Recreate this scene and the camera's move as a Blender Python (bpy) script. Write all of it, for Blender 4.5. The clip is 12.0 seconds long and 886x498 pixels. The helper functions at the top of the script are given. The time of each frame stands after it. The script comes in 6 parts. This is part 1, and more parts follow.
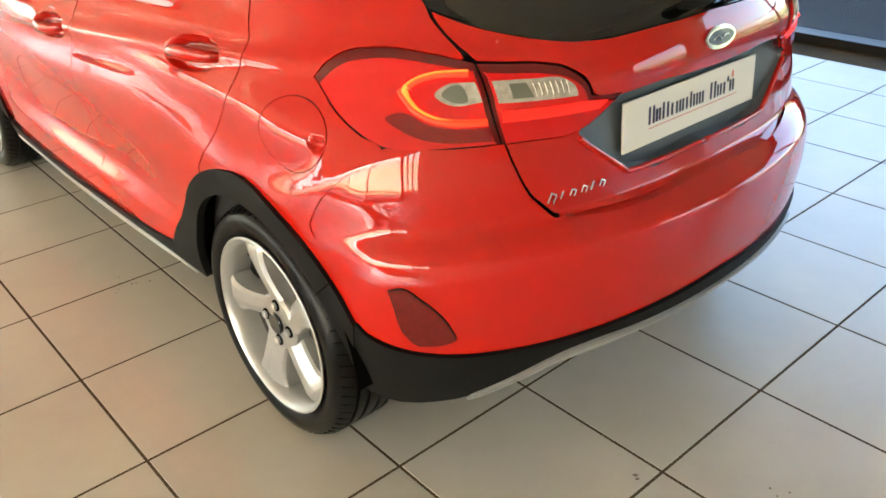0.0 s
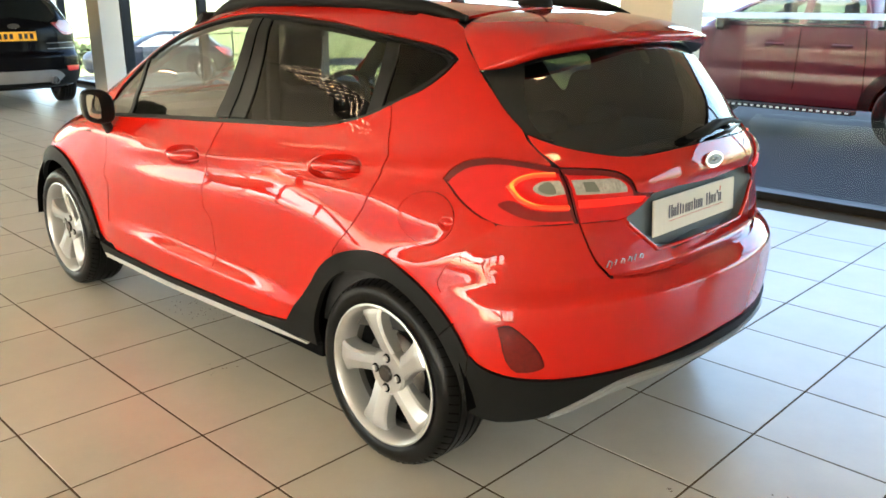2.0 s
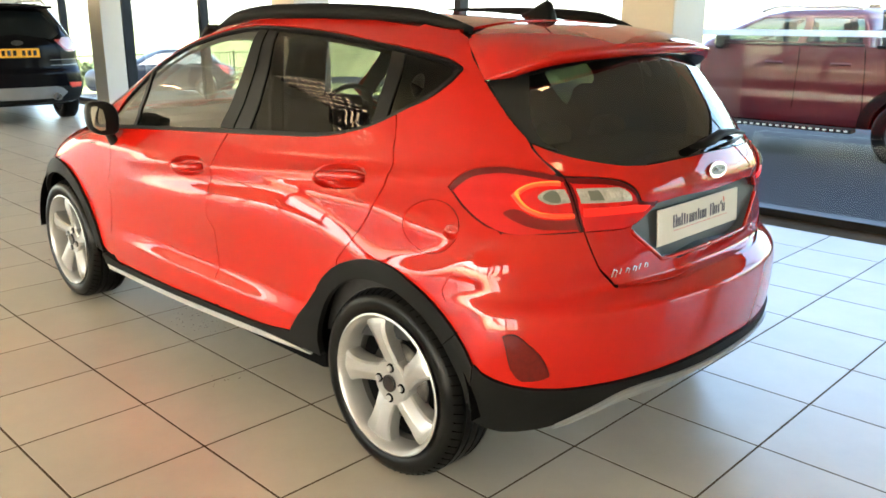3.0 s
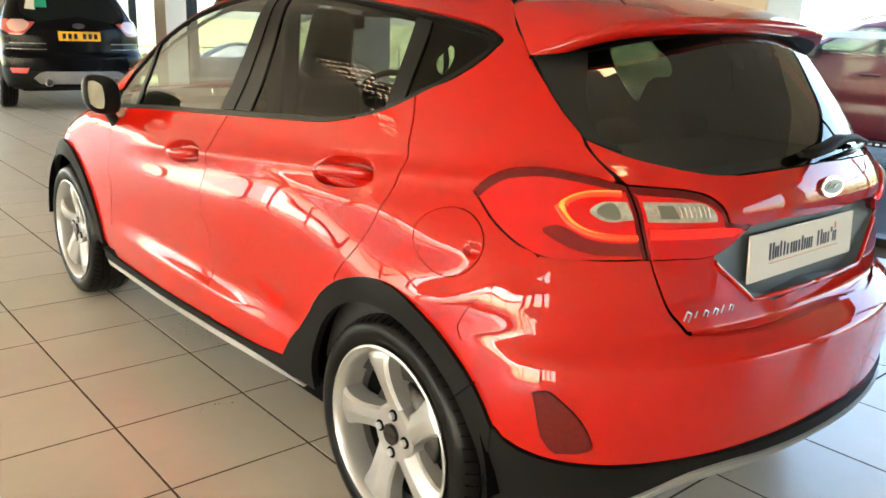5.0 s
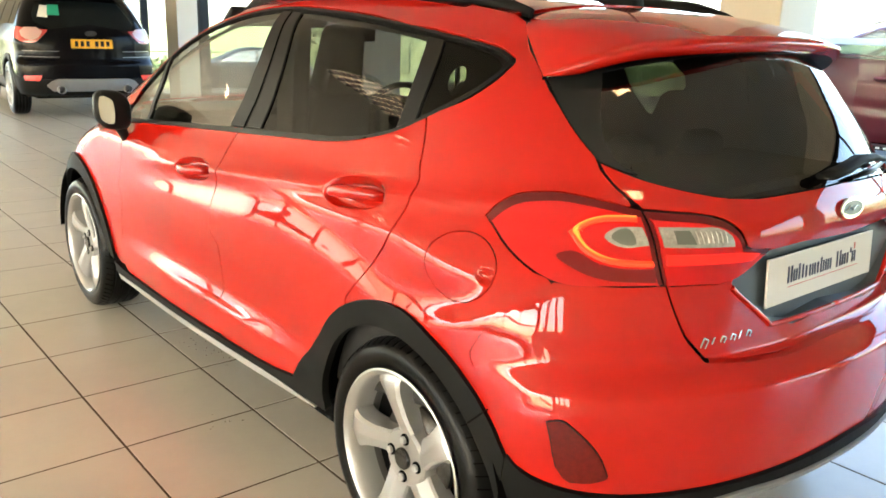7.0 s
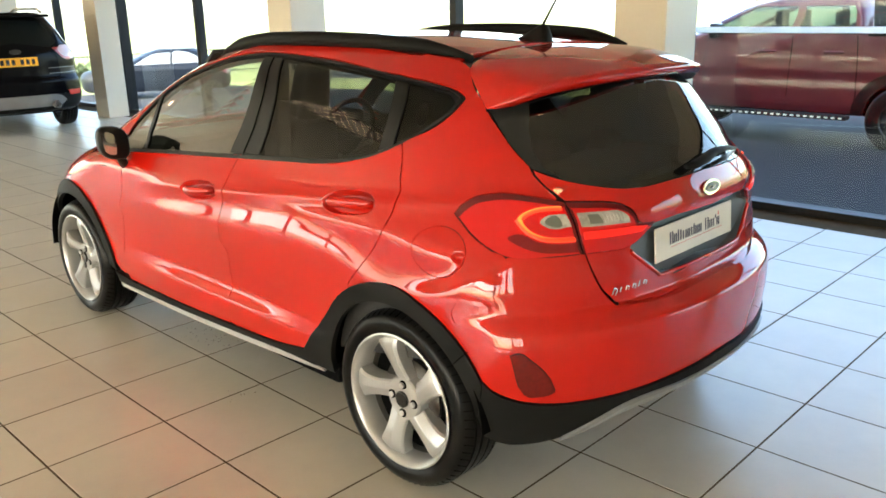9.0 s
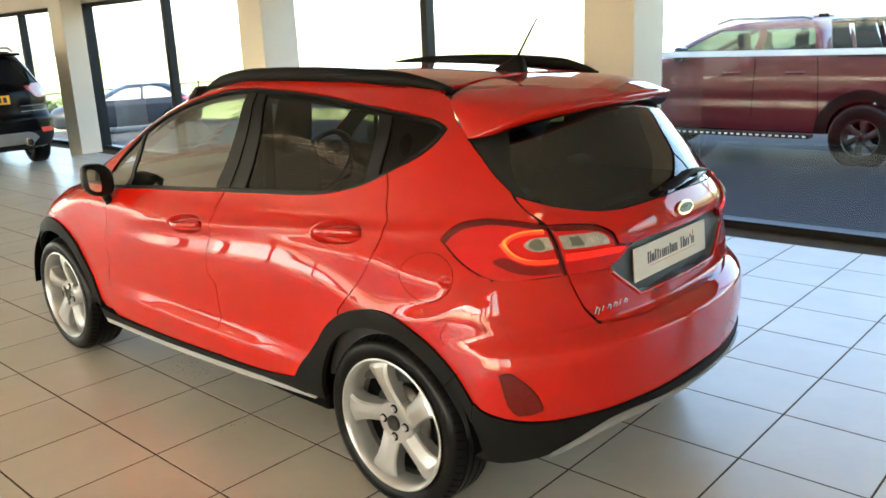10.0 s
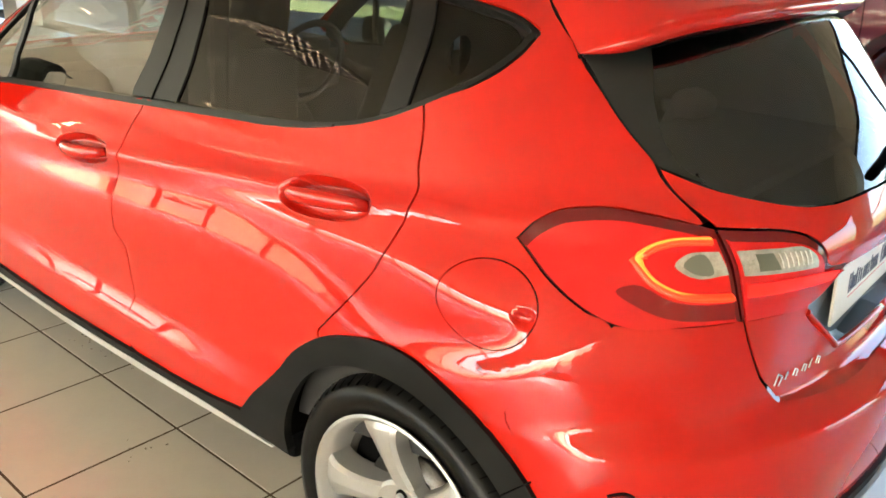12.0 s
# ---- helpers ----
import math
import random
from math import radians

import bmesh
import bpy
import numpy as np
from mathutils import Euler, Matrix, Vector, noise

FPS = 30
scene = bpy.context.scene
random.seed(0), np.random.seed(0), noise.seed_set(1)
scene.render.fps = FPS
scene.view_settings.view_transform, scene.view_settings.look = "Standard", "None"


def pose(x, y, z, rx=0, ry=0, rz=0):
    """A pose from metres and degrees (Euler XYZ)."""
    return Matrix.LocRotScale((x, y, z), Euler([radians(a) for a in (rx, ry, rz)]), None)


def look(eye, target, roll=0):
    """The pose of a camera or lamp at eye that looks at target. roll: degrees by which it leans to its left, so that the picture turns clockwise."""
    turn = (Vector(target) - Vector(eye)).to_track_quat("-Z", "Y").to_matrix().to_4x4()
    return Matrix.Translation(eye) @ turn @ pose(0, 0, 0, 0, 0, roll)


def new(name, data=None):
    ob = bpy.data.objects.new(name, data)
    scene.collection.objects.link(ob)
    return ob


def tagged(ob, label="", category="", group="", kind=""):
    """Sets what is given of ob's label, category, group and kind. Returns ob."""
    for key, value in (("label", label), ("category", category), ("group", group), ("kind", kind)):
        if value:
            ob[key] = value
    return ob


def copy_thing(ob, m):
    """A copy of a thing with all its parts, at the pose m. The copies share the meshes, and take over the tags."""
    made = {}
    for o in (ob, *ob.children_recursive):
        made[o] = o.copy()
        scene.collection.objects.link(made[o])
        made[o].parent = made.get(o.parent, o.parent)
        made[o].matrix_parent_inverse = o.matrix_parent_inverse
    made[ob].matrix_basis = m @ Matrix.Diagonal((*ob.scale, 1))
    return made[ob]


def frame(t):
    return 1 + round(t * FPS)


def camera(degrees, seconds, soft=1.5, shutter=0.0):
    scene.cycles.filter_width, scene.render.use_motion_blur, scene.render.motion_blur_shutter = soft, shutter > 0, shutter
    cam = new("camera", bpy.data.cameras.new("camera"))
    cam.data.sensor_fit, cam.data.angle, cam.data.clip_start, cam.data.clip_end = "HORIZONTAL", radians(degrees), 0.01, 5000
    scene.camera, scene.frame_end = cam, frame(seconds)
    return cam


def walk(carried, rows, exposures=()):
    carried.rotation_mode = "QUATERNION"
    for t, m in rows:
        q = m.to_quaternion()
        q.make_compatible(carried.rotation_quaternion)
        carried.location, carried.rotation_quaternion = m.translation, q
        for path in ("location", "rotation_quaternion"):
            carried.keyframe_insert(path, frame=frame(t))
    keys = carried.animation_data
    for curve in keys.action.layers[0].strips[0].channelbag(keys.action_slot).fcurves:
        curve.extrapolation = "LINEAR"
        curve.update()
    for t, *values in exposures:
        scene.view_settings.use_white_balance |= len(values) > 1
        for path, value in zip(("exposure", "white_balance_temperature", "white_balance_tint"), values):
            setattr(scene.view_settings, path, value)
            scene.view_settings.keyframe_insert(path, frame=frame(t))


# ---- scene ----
cam = camera(57.1, 12.0, soft=1.7)
EXPOSURE = 3.82
BRIGHTEN = [(0.0, -0.14), (1.0, -0.14), (2.5, -0.14), (4.5, -0.10), (6.0, -0.05), (7.0, 0.03), (9.0, -0.32), (10.5, -0.45), (11.0, -0.45), (11.5, -0.19), (12.0, 0.1)]
PATH = [
    (0, (-1.617, -1.561, 1.435), (-0.471, -0.232, 0.474), -1.8),
    (0.5, (-1.912, -1.654, 1.472), (-0.775, -0.315, 0.514), -3.2),
    (1, (-2.156, -1.749, 1.495), (-0.935, -0.435, 0.612), -0.4),
    (1.5, (-2.27, -1.796, 1.493), (-0.969, -0.484, 0.727), 0.5),
    (2, (-2.387, -1.791, 1.449), (-1.024, -0.45, 0.864), 0.1),
    (2.5, (-2.425, -1.797, 1.426), (-1.045, -0.452, 0.891), 0.3),
    (4.3, (-2.143, -1.643, 1.395), (-0.823, -0.257, 0.817), 0.9),
    (4.5, (-2.079, -1.603, 1.368), (-0.779, -0.193, 0.803), 1.8),
    (5, (-1.959, -1.479, 1.314), (-0.696, -0.022, 0.781), 2.2),
    (5.5, (-1.922, -1.433, 1.294), (-0.686, 0.049, 0.77), 1.8),
    (6, (-1.915, -1.432, 1.298), (-0.688, 0.057, 0.769), 1.7),
    (6.5, (-1.921, -1.432, 1.306), (-0.696, 0.056, 0.772), 1.7),
    (7, (-1.938, -1.448, 1.354), (-0.695, 0.027, 0.826), 1.9),
    (7.2, (-1.958, -1.473, 1.406), (-0.702, -0.004, 0.889), 2.2),
    (8.8, (-2.394, -1.791, 1.543), (-1.047, -0.426, 0.976), -1.1),
    (9, (-2.475, -1.823, 1.553), (-1.106, -0.48, 0.985), -1.3),
    (9.5, (-2.543, -1.85, 1.573), (-1.127, -0.544, 1.036), -1.8),
    (10, (-2.556, -1.849, 1.573), (-1.131, -0.541, 1.066), -2.5),
    (10.5, (-2.54, -1.83, 1.566), (-1.157, -0.479, 1.055), -3.5),
    (11, (-2.437, -1.719, 1.536), (-1.062, -0.374, 0.987), -2.7),
    (11.5, (-2.144, -1.388, 1.493), (-0.826, -0.049, 0.808), -0.2),
    (11.6, (-2.094, -1.299, 1.478), (-0.784, 0.038, 0.771), 0.5),
    (12, (-1.836, -0.927, 1.436), (-0.404, 0.269, 0.716), 2.7),
]
walk(cam, [(t, look(eye, target, roll)) for t, eye, target, roll in PATH], [(t, EXPOSURE + d) for t, d in BRIGHTEN])

# ---- daylight and room lamps ----
world = bpy.data.worlds.new("world")
scene.world = world
world.use_nodes = True
wt = world.node_tree
sky = wt.nodes.new("ShaderNodeTexSky")
sky.sky_type = "NISHITA"
sky.sun_disc = False
sky.sun_elevation, sky.sun_rotation = radians(35), radians(253)
sky.air_density, sky.dust_density, sky.ozone_density = 1.0, 1.8, 1.0
wt.links.new(sky.outputs[0], wt.nodes["Background"].inputs[0])
wt.nodes["Background"].inputs[1].default_value = 0.135
sun = new("sun", bpy.data.lights.new("sun", "SUN"))
sun.data.energy, sun.data.angle, sun.data.color = 4.0, radians(0.6), (1.0, 0.95, 0.88)
sun.matrix_world = look((-10, -3.0, 7.3), (0, 0, 0))


def area(name, place, target, sx, sy, watts, colour):
    lamp = new(name, bpy.data.lights.new(name, "AREA"))
    lamp.data.shape, lamp.data.size, lamp.data.size_y = "RECTANGLE", sx, sy
    lamp.data.energy, lamp.data.color = watts, colour
    lamp.matrix_world = look(place, target)
    return lamp


# daylight through the glazing behind the camera's side of the room
area("window_light", (-9.32, 4.0, 1.96), (3, 4.0, 1.75), 22.0, 0.40, 20, (1.0, 0.91, 0.78))
area("window_light", (-9.32, 4.0, 0.96), (3, 4.0, 0.80), 22.0, 1.10, 8, (1.0, 0.80, 0.55))

area("window_light", (-4.4, 16.45, 0.95), (-4.4, 8, 0.6), 9.0, 1.5, 15, (1.0, 0.87, 0.68))


# ---- materials ----
def shader(name, colour=(0.5, 0.5, 0.5), rough=0.5, metal=0.0, coat=0.0, spec=0.5):
    m = bpy.data.materials.new(name)
    m.use_nodes = True
    b = m.node_tree.nodes["Principled BSDF"]
    b.inputs["Base Color"].default_value = (*colour, 1)
    b.inputs["Roughness"].default_value = rough
    b.inputs["Metallic"].default_value = metal
    b.inputs["Specular IOR Level"].default_value = spec
    b.inputs["Coat Weight"].default_value = coat
    b.inputs["Coat Roughness"].default_value = 0.02
    b.inputs["Coat IOR"].default_value = 1.48
    return m


def node(m, kind, **values):
    n = m.node_tree.nodes.new(kind)
    for key, value in values.items():
        n.inputs[key.replace("_", " ")].default_value = value
    return n


def link(m, a, b):
    m.node_tree.links.new(a, b)


def bsdf(m):
    return m.node_tree.nodes["Principled BSDF"]


def mottled(m, low, high, scale=8.0, fine=120.0, rough=(0.4, 0.6), bump=0.1, coords="Object", depth=0.002):
    """Colour and gloss that vary at two scales, with a fine relief."""
    t = m.node_tree.nodes.new("ShaderNodeTexCoord")
    big = node(m, "ShaderNodeTexNoise", Scale=scale, Detail=5.0, Roughness=0.6)
    small = node(m, "ShaderNodeTexNoise", Scale=fine, Detail=3.0, Roughness=0.6)
    link(m, t.outputs[coords], big.inputs["Vector"])
    link(m, t.outputs[coords], small.inputs["Vector"])
    mix = node(m, "ShaderNodeMath")
    mix.operation = "MULTIPLY_ADD"
    mix.inputs[1].default_value = 0.35
    link(m, small.outputs[0], mix.inputs[0])
    sub = node(m, "ShaderNodeMath")
    sub.operation = "MULTIPLY"
    sub.inputs[1].default_value = 0.65
    link(m, big.outputs[0], sub.inputs[0])
    link(m, sub.outputs[0], mix.inputs[2])
    ramp = m.node_tree.nodes.new("ShaderNodeValToRGB")
    ramp.color_ramp.elements[0].position, ramp.color_ramp.elements[1].position = 0.32, 0.68
    ramp.color_ramp.elements[0].color, ramp.color_ramp.elements[1].color = (*low, 1), (*high, 1)
    link(m, mix.outputs[0], ramp.inputs[0])
    link(m, ramp.outputs[0], bsdf(m).inputs["Base Color"])
    gloss = node(m, "ShaderNodeMapRange")
    gloss.inputs[3].default_value, gloss.inputs[4].default_value = rough
    link(m, big.outputs[0], gloss.inputs[0])
    link(m, gloss.outputs[0], bsdf(m).inputs["Roughness"])
    if bump:
        relief = node(m, "ShaderNodeBump", Strength=bump, Distance=depth)
        link(m, small.outputs[0], relief.inputs["Height"])
        link(m, relief.outputs[0], bsdf(m).inputs["Normal"])
    return m


def glass(name, tint, mirror=0.06):
    """A thin pane: tinted see-through with a clear reflection."""
    m = bpy.data.materials.new(name)
    m.use_nodes = True
    t = m.node_tree
    t.nodes.remove(t.nodes["Principled BSDF"])
    clear = t.nodes.new("ShaderNodeBsdfTransparent")
    clear.inputs[0].default_value = (*tint, 1)
    shine = t.nodes.new("ShaderNodeBsdfGlossy")
    shine.inputs["Roughness"].default_value = 0.01
    facing = t.nodes.new("ShaderNodeLayerWeight")
    facing.inputs[0].default_value = 0.5
    steep = t.nodes.new("ShaderNodeMath")
    steep.operation = "POWER"
    steep.inputs[1].default_value = 5.0
    t.links.new(facing.outputs["Facing"], steep.inputs[0])
    gloss = t.nodes.new("ShaderNodeMath")
    gloss.operation = "MULTIPLY_ADD"
    gloss.inputs[1].default_value, gloss.inputs[2].default_value = 1 - mirror, mirror
    t.links.new(steep.outputs[0], gloss.inputs[0])
    mix = t.nodes.new("ShaderNodeMixShader")
    t.links.new(gloss.outputs[0], mix.inputs[0])
    t.links.new(clear.outputs[0], mix.inputs[1])
    t.links.new(shine.outputs[0], mix.inputs[2])
    t.links.new(mix.outputs[0], t.nodes["Material Output"].inputs[0])
    return m


def glow(name, colour, strength):
    m = shader(name, colour, 0.4)
    bsdf(m).inputs["Emission Color"].default_value = (*colour, 1)
    bsdf(m).inputs["Emission Strength"].default_value = strength
    return m


RED = shader("red_paint", (0.425, 0.0085, 0.0040), 0.55, 0.0, 1.0, 0.0)
BLACK_PLASTIC = mottled(shader("black_textured_plastic", spec=0.12), (0.004, 0.004, 0.004), (0.008, 0.008, 0.0075), 6, 900, (0.55, 0.65), 0.25, depth=0.0006)
GLOSS_BLACK = shader("gloss_black", (0.010, 0.010, 0.011), 0.12, 0, 0.5)
SATIN_BLACK = shader("satin_black", (0.008, 0.008, 0.008), 0.42, 0, 0, 0.18)
GAP = shader("dark_gap", (0.003, 0.003, 0.003), 0.95, spec=0.03)
RUBBER = mottled(shader("tyre_rubber", spec=0.13), (0.003, 0.003, 0.003), (0.007, 0.0068, 0.0066), 9, 300, (0.24, 0.36), 0.12)
ALLOY = mottled(shader("silver_alloy", (0.6, 0.6, 0.6), 0.3, 0.6, 0.4), (0.325, 0.321, 0.311), (0.405, 0.401, 0.389), 5, 700, (0.30, 0.38), 0.0)
STEEL = mottled(shader("brake_steel", (0.3, 0.3, 0.3), 0.4, 1.0), (0.05, 0.045, 0.04), (0.11, 0.105, 0.10), 20, 200, (0.3, 0.5), 0.2)
# the wheel alloy again, darker: shade inside the barrel is put into the colour
BARREL = mottled(shader("shaded_alloy", (0.3, 0.3, 0.3), 0.45, 0.5), (0.095, 0.092, 0.087), (0.14, 0.136, 0.13), 8, 300, (0.4, 0.5), 0.1)
CHROME = shader("chrome", (0.75, 0.75, 0.76), 0.08, 1.0)
SILVER_PLASTIC = mottled(shader("silver_trim", (0.5, 0.5, 0.5), 0.35, 0.35), (0.40, 0.40, 0.395), (0.46, 0.46, 0.455), 5, 400, (0.3, 0.42), 0.0)
CLEAR_GLASS = glass("clear_glass", (0.95, 0.97, 0.96), 0.03)
SIDE_GLASS = glass("side_glass", (0.52, 0.57, 0.49), 0.15)
PRIVACY_GLASS = glass("privacy_glass", (0.145, 0.152, 0.132), 0.03)
REAR_GLASS = glass("rear_privacy_glass", (0.19, 0.205, 0.195), 0.085)
CABIN = mottled(shader("cabin_cloth"), (0.012, 0.012, 0.013), (0.028, 0.028, 0.029), 20, 500, (0.8, 0.95), 0.3)
CABIN_LIGHT = mottled(shader("headliner_cloth"), (0.34, 0.32, 0.29), (0.42, 0.40, 0.36), 10, 500, (0.85, 0.95), 0.2)
TILE = mottled(shader("floor_tile", spec=0.85), (0.475, 0.424, 0.338), (0.505, 0.454, 0.366), 3.0, 220, (0.285, 0.33), 0.06)
def worn_tiles(m):
    """Each tile a shade of its own, with faint scuffs and traffic stains that run across the joints."""
    ramp = bsdf(m).inputs["Base Color"].links[0].from_node
    place = m.node_tree.nodes.new("ShaderNodeNewGeometry")
    broad = node(m, "ShaderNodeTexNoise", Scale=1.7, Detail=6.0, Roughness=0.7)
    link(m, place.outputs["Position"], broad.inputs["Vector"])
    stain = node(m, "ShaderNodeMapRange")
    stain.inputs[1].default_value, stain.inputs[2].default_value = 0.35, 0.65
    stain.inputs[3].default_value, stain.inputs[4].default_value = 0.90, 1.03
    link(m, broad.outputs[0], stain.inputs[0])
    info = m.node_tree.nodes.new("ShaderNodeObjectInfo")
    shade = node(m, "ShaderNodeMapRange")
    shade.inputs[3].default_value, shade.inputs[4].default_value = 0.965, 1.02
    link(m, info.outputs["Random"], shade.inputs[0])
    both = node(m, "ShaderNodeMath")
    both.operation = "MULTIPLY"
    link(m, stain.outputs[0], both.inputs[0])
    link(m, shade.outputs[0], both.inputs[1])
    scale = node(m, "ShaderNodeVectorMath")
    scale.operation = "SCALE"
    link(m, ramp.outputs[0], scale.inputs[0])
    link(m, both.outputs[0], scale.inputs["Scale"])
    link(m, scale.outputs[0], bsdf(m).inputs["Base Color"])


worn_tiles(TILE)
GROUT = mottled(shader("grout", spec=0.04), (0.060, 0.040, 0.021), (0.095, 0.065, 0.036), 6, 90, (0.8, 0.95), 0.3)
PAINT_CREAM = mottled(shader("cream_wall_paint"), (0.68, 0.60, 0.47), (0.74, 0.66, 0.53), 1.2, 60, (0.5, 0.65), 0.08)
CEILING_WHITE = mottled(shader("ceiling_board"), (0.80, 0.74, 0.61), (0.86, 0.80, 0.67), 2.0, 150, (0.8, 0.95), 0.2)
FRAME_DARK = mottled(shader("dark_window_frame", spec=0.15), (0.014, 0.014, 0.015), (0.026, 0.026, 0.027), 4, 120, (0.3, 0.45), 0.05)
ASPHALT = mottled(shader("asphalt", spec=0.15), (0.019, 0.020, 0.023), (0.026, 0.027, 0.030), 0.6, 70, (0.75, 0.95), 0.1, depth=0.004)

# ---- mesh helpers ----
def mesh_of(name, verts, faces, smooth=False):
    me = bpy.data.meshes.new(name)
    me.from_pydata([tuple(v) for v in verts], [], faces)
    me.update()
    if smooth:
        me.polygons.foreach_set("use_smooth", [True] * len(me.polygons))
    return me


def put(name, data, material, parent=None, label="", m=None):
    """Links mesh data or a bmesh as one object, under a parent where one is given."""
    if isinstance(data, bmesh.types.BMesh):
        me = bpy.data.meshes.new(name)
        data.to_mesh(me)
        data.free()
        data = me
    if not data.materials:
        for one in material if isinstance(material, (list, tuple)) else [material]:
            data.materials.append(one)
    ob = new(name, data)
    if m is not None:
        ob.matrix_basis = m
    if parent is not None:
        ob.parent = parent
    if label:
        ob["label"] = label
    return ob


def empty(name, m=None):
    ob = new(name)
    if m is not None:
        ob.matrix_basis = m
    return ob


def box(size, centre=(0, 0, 0), bevel=0.0, segments=2, bm=None):
    bm = bm or bmesh.new()
    made = bmesh.ops.create_cube(bm, size=1, matrix=Matrix.Translation(centre) @ Matrix.Diagonal((*size, 1)))
    if bevel:
        edges = list({e for v in made["verts"] for e in v.link_edges})
        bmesh.ops.bevel(bm, geom=edges, offset=bevel, segments=segments, affect="EDGES", profile=0.6)
    return bm


def span(lo, hi, bevel=0.0, bm=None):
    """A box from one corner to the other."""
    lo, hi = Vector(lo), Vector(hi)
    return box(hi - lo, (lo + hi) / 2, bevel, 2, bm)


def cylinder(radius, depth, m=Matrix(), segments=32, bevel=0.0, radius2=None, bm=None):
    bm = bm or bmesh.new()
    made = bmesh.ops.create_cone(bm, cap_ends=True, segments=segments, radius1=radius, radius2=radius if radius2 is None else radius2, depth=depth, matrix=m)
    if bevel:
        edges = [e for e in {e for v in made["verts"] for e in v.link_edges} if len(e.link_faces) == 2 and e.calc_face_angle(0) > 0.6]
        bmesh.ops.bevel(bm, geom=edges, offset=bevel, segments=3, affect="EDGES")
    return bm


def tube(points, radius, sides=8, closed=False, flat=1.0, bm=None):
    """A rod along points; radius may be a list, flat squashes it."""
    bm = bm or bmesh.new()
    pts = [Vector(p) for p in points]
    n = len(pts)
    rings = []
    for i, p in enumerate(pts):
        a = pts[i - 1] if i or closed else p
        b = pts[(i + 1) % n] if i < n - 1 or closed else p
        d = (b - a).normalized()
        side = d.cross(Vector((0, 0, 1)))
        side = side.normalized() if side.length > 1e-4 else Vector((1, 0, 0))
        up = side.cross(d)
        r = radius[i] if isinstance(radius, (list, tuple)) else radius
        rings.append([bm.verts.new(p + side * math.cos(k * math.tau / sides) * r + up * math.sin(k * math.tau / sides) * r * flat) for k in range(sides)])
    for i in range(n if closed else n - 1):
        a, b = rings[i], rings[(i + 1) % n]
        for k in range(sides):
            f = bm.faces.new((a[k], a[(k + 1) % sides], b[(k + 1) % sides], b[k]))
            f.smooth = True
    if not closed:
        bm.faces.new(rings[0])
        bm.faces.new(rings[-1][::-1])
    bmesh.ops.recalc_face_normals(bm, faces=bm.faces)
    return bm


# ---- showroom ----
TILE_STEP, TILE_X, TILE_Y = 0.453, -1.178, 2.382
ROOM_X0, ROOM_X1, ROOM_Y0, ROOM_Y1, ROOM_H = -9.1, 3.70, -7.0, 16.2, 2.95
HEAD = 2.30      # underside of the bulkhead over the glazing
tagged(put("floor", span((ROOM_X0 - 0.2, ROOM_Y0 - 0.2, -0.8), (ROOM_X1 + 0.12, ROOM_Y1 + 0.2, -0.0009)), GROUT), "grey showroom floor slab with dark joints between tiles", "floor", kind="structure")
tagged(put("ceiling", span((ROOM_X0 - 0.2, ROOM_Y0 - 0.2, ROOM_H), (ROOM_X1 + 0.3, ROOM_Y1 + 0.2, ROOM_H + 0.2)), CEILING_WHITE), "plain white boarded showroom ceiling", "ceiling", kind="structure")
tagged(put("wall_north", span((0.4, ROOM_Y1, 0), (ROOM_X1 + 0.1, ROOM_Y1 + 0.2, ROOM_H)), PAINT_CREAM), "cream painted end wall of the showroom", "wall", kind="structure")
tagged(put("wall_south", span((-6.9, ROOM_Y0 - 0.2, 0), (ROOM_X1 + 0.1, ROOM_Y0, ROOM_H)), PAINT_CREAM), "cream painted end wall of the showroom", "wall", kind="structure")
tagged(put("wall_south_low", span((ROOM_X0 - 0.2, ROOM_Y0 - 0.2, 0), (-6.9, ROOM_Y0, 0.95)), PAINT_CREAM), "cream painted wall below the end windows", "wall", kind="structure")
tagged(put("wall_south_head", span((ROOM_X0 - 0.2, ROOM_Y0 - 0.2, 2.25), (-6.9, ROOM_Y0, ROOM_H)), PAINT_CREAM), "cream painted bulkhead above the end windows", "wall", kind="structure")
tagged(put("wall_east", span((ROOM_X1 - 0.14, ROOM_Y0, HEAD), (ROOM_X1 + 0.1, ROOM_Y1, ROOM_H), 0.004), PAINT_CREAM), "cream painted bulkhead above the shopfront glazing", "wall", kind="structure")
tagged(put("wall_west", span((ROOM_X0 - 0.1, ROOM_Y0, 2.25), (ROOM_X0 + 0.1, ROOM_Y1, ROOM_H), 0.004), PAINT_CREAM), "cream painted bulkhead above the glazing", "wall", kind="structure")
for y, x0, x1 in ((-3.35, 3.09, 3.55), (1.3, 3.09, 3.55), (5.92, 3.09, 3.57), (10.95, 3.11, 3.44), (15.4, 3.09, 3.55)):
    tagged(put("column", span((x0, y, 0), (x1, y + 0.44, ROOM_H), 0.008), PAINT_CREAM), "square cream painted showroom column beside the glazing", "column", "showroom columns", "structure")


tagged(put("wall_north_head", span((ROOM_X0 - 0.2, ROOM_Y1, HEAD), (0.4, ROOM_Y1 + 0.2, ROOM_H)), PAINT_CREAM), "cream painted bulkhead above the end glazing", "wall", kind="structure")


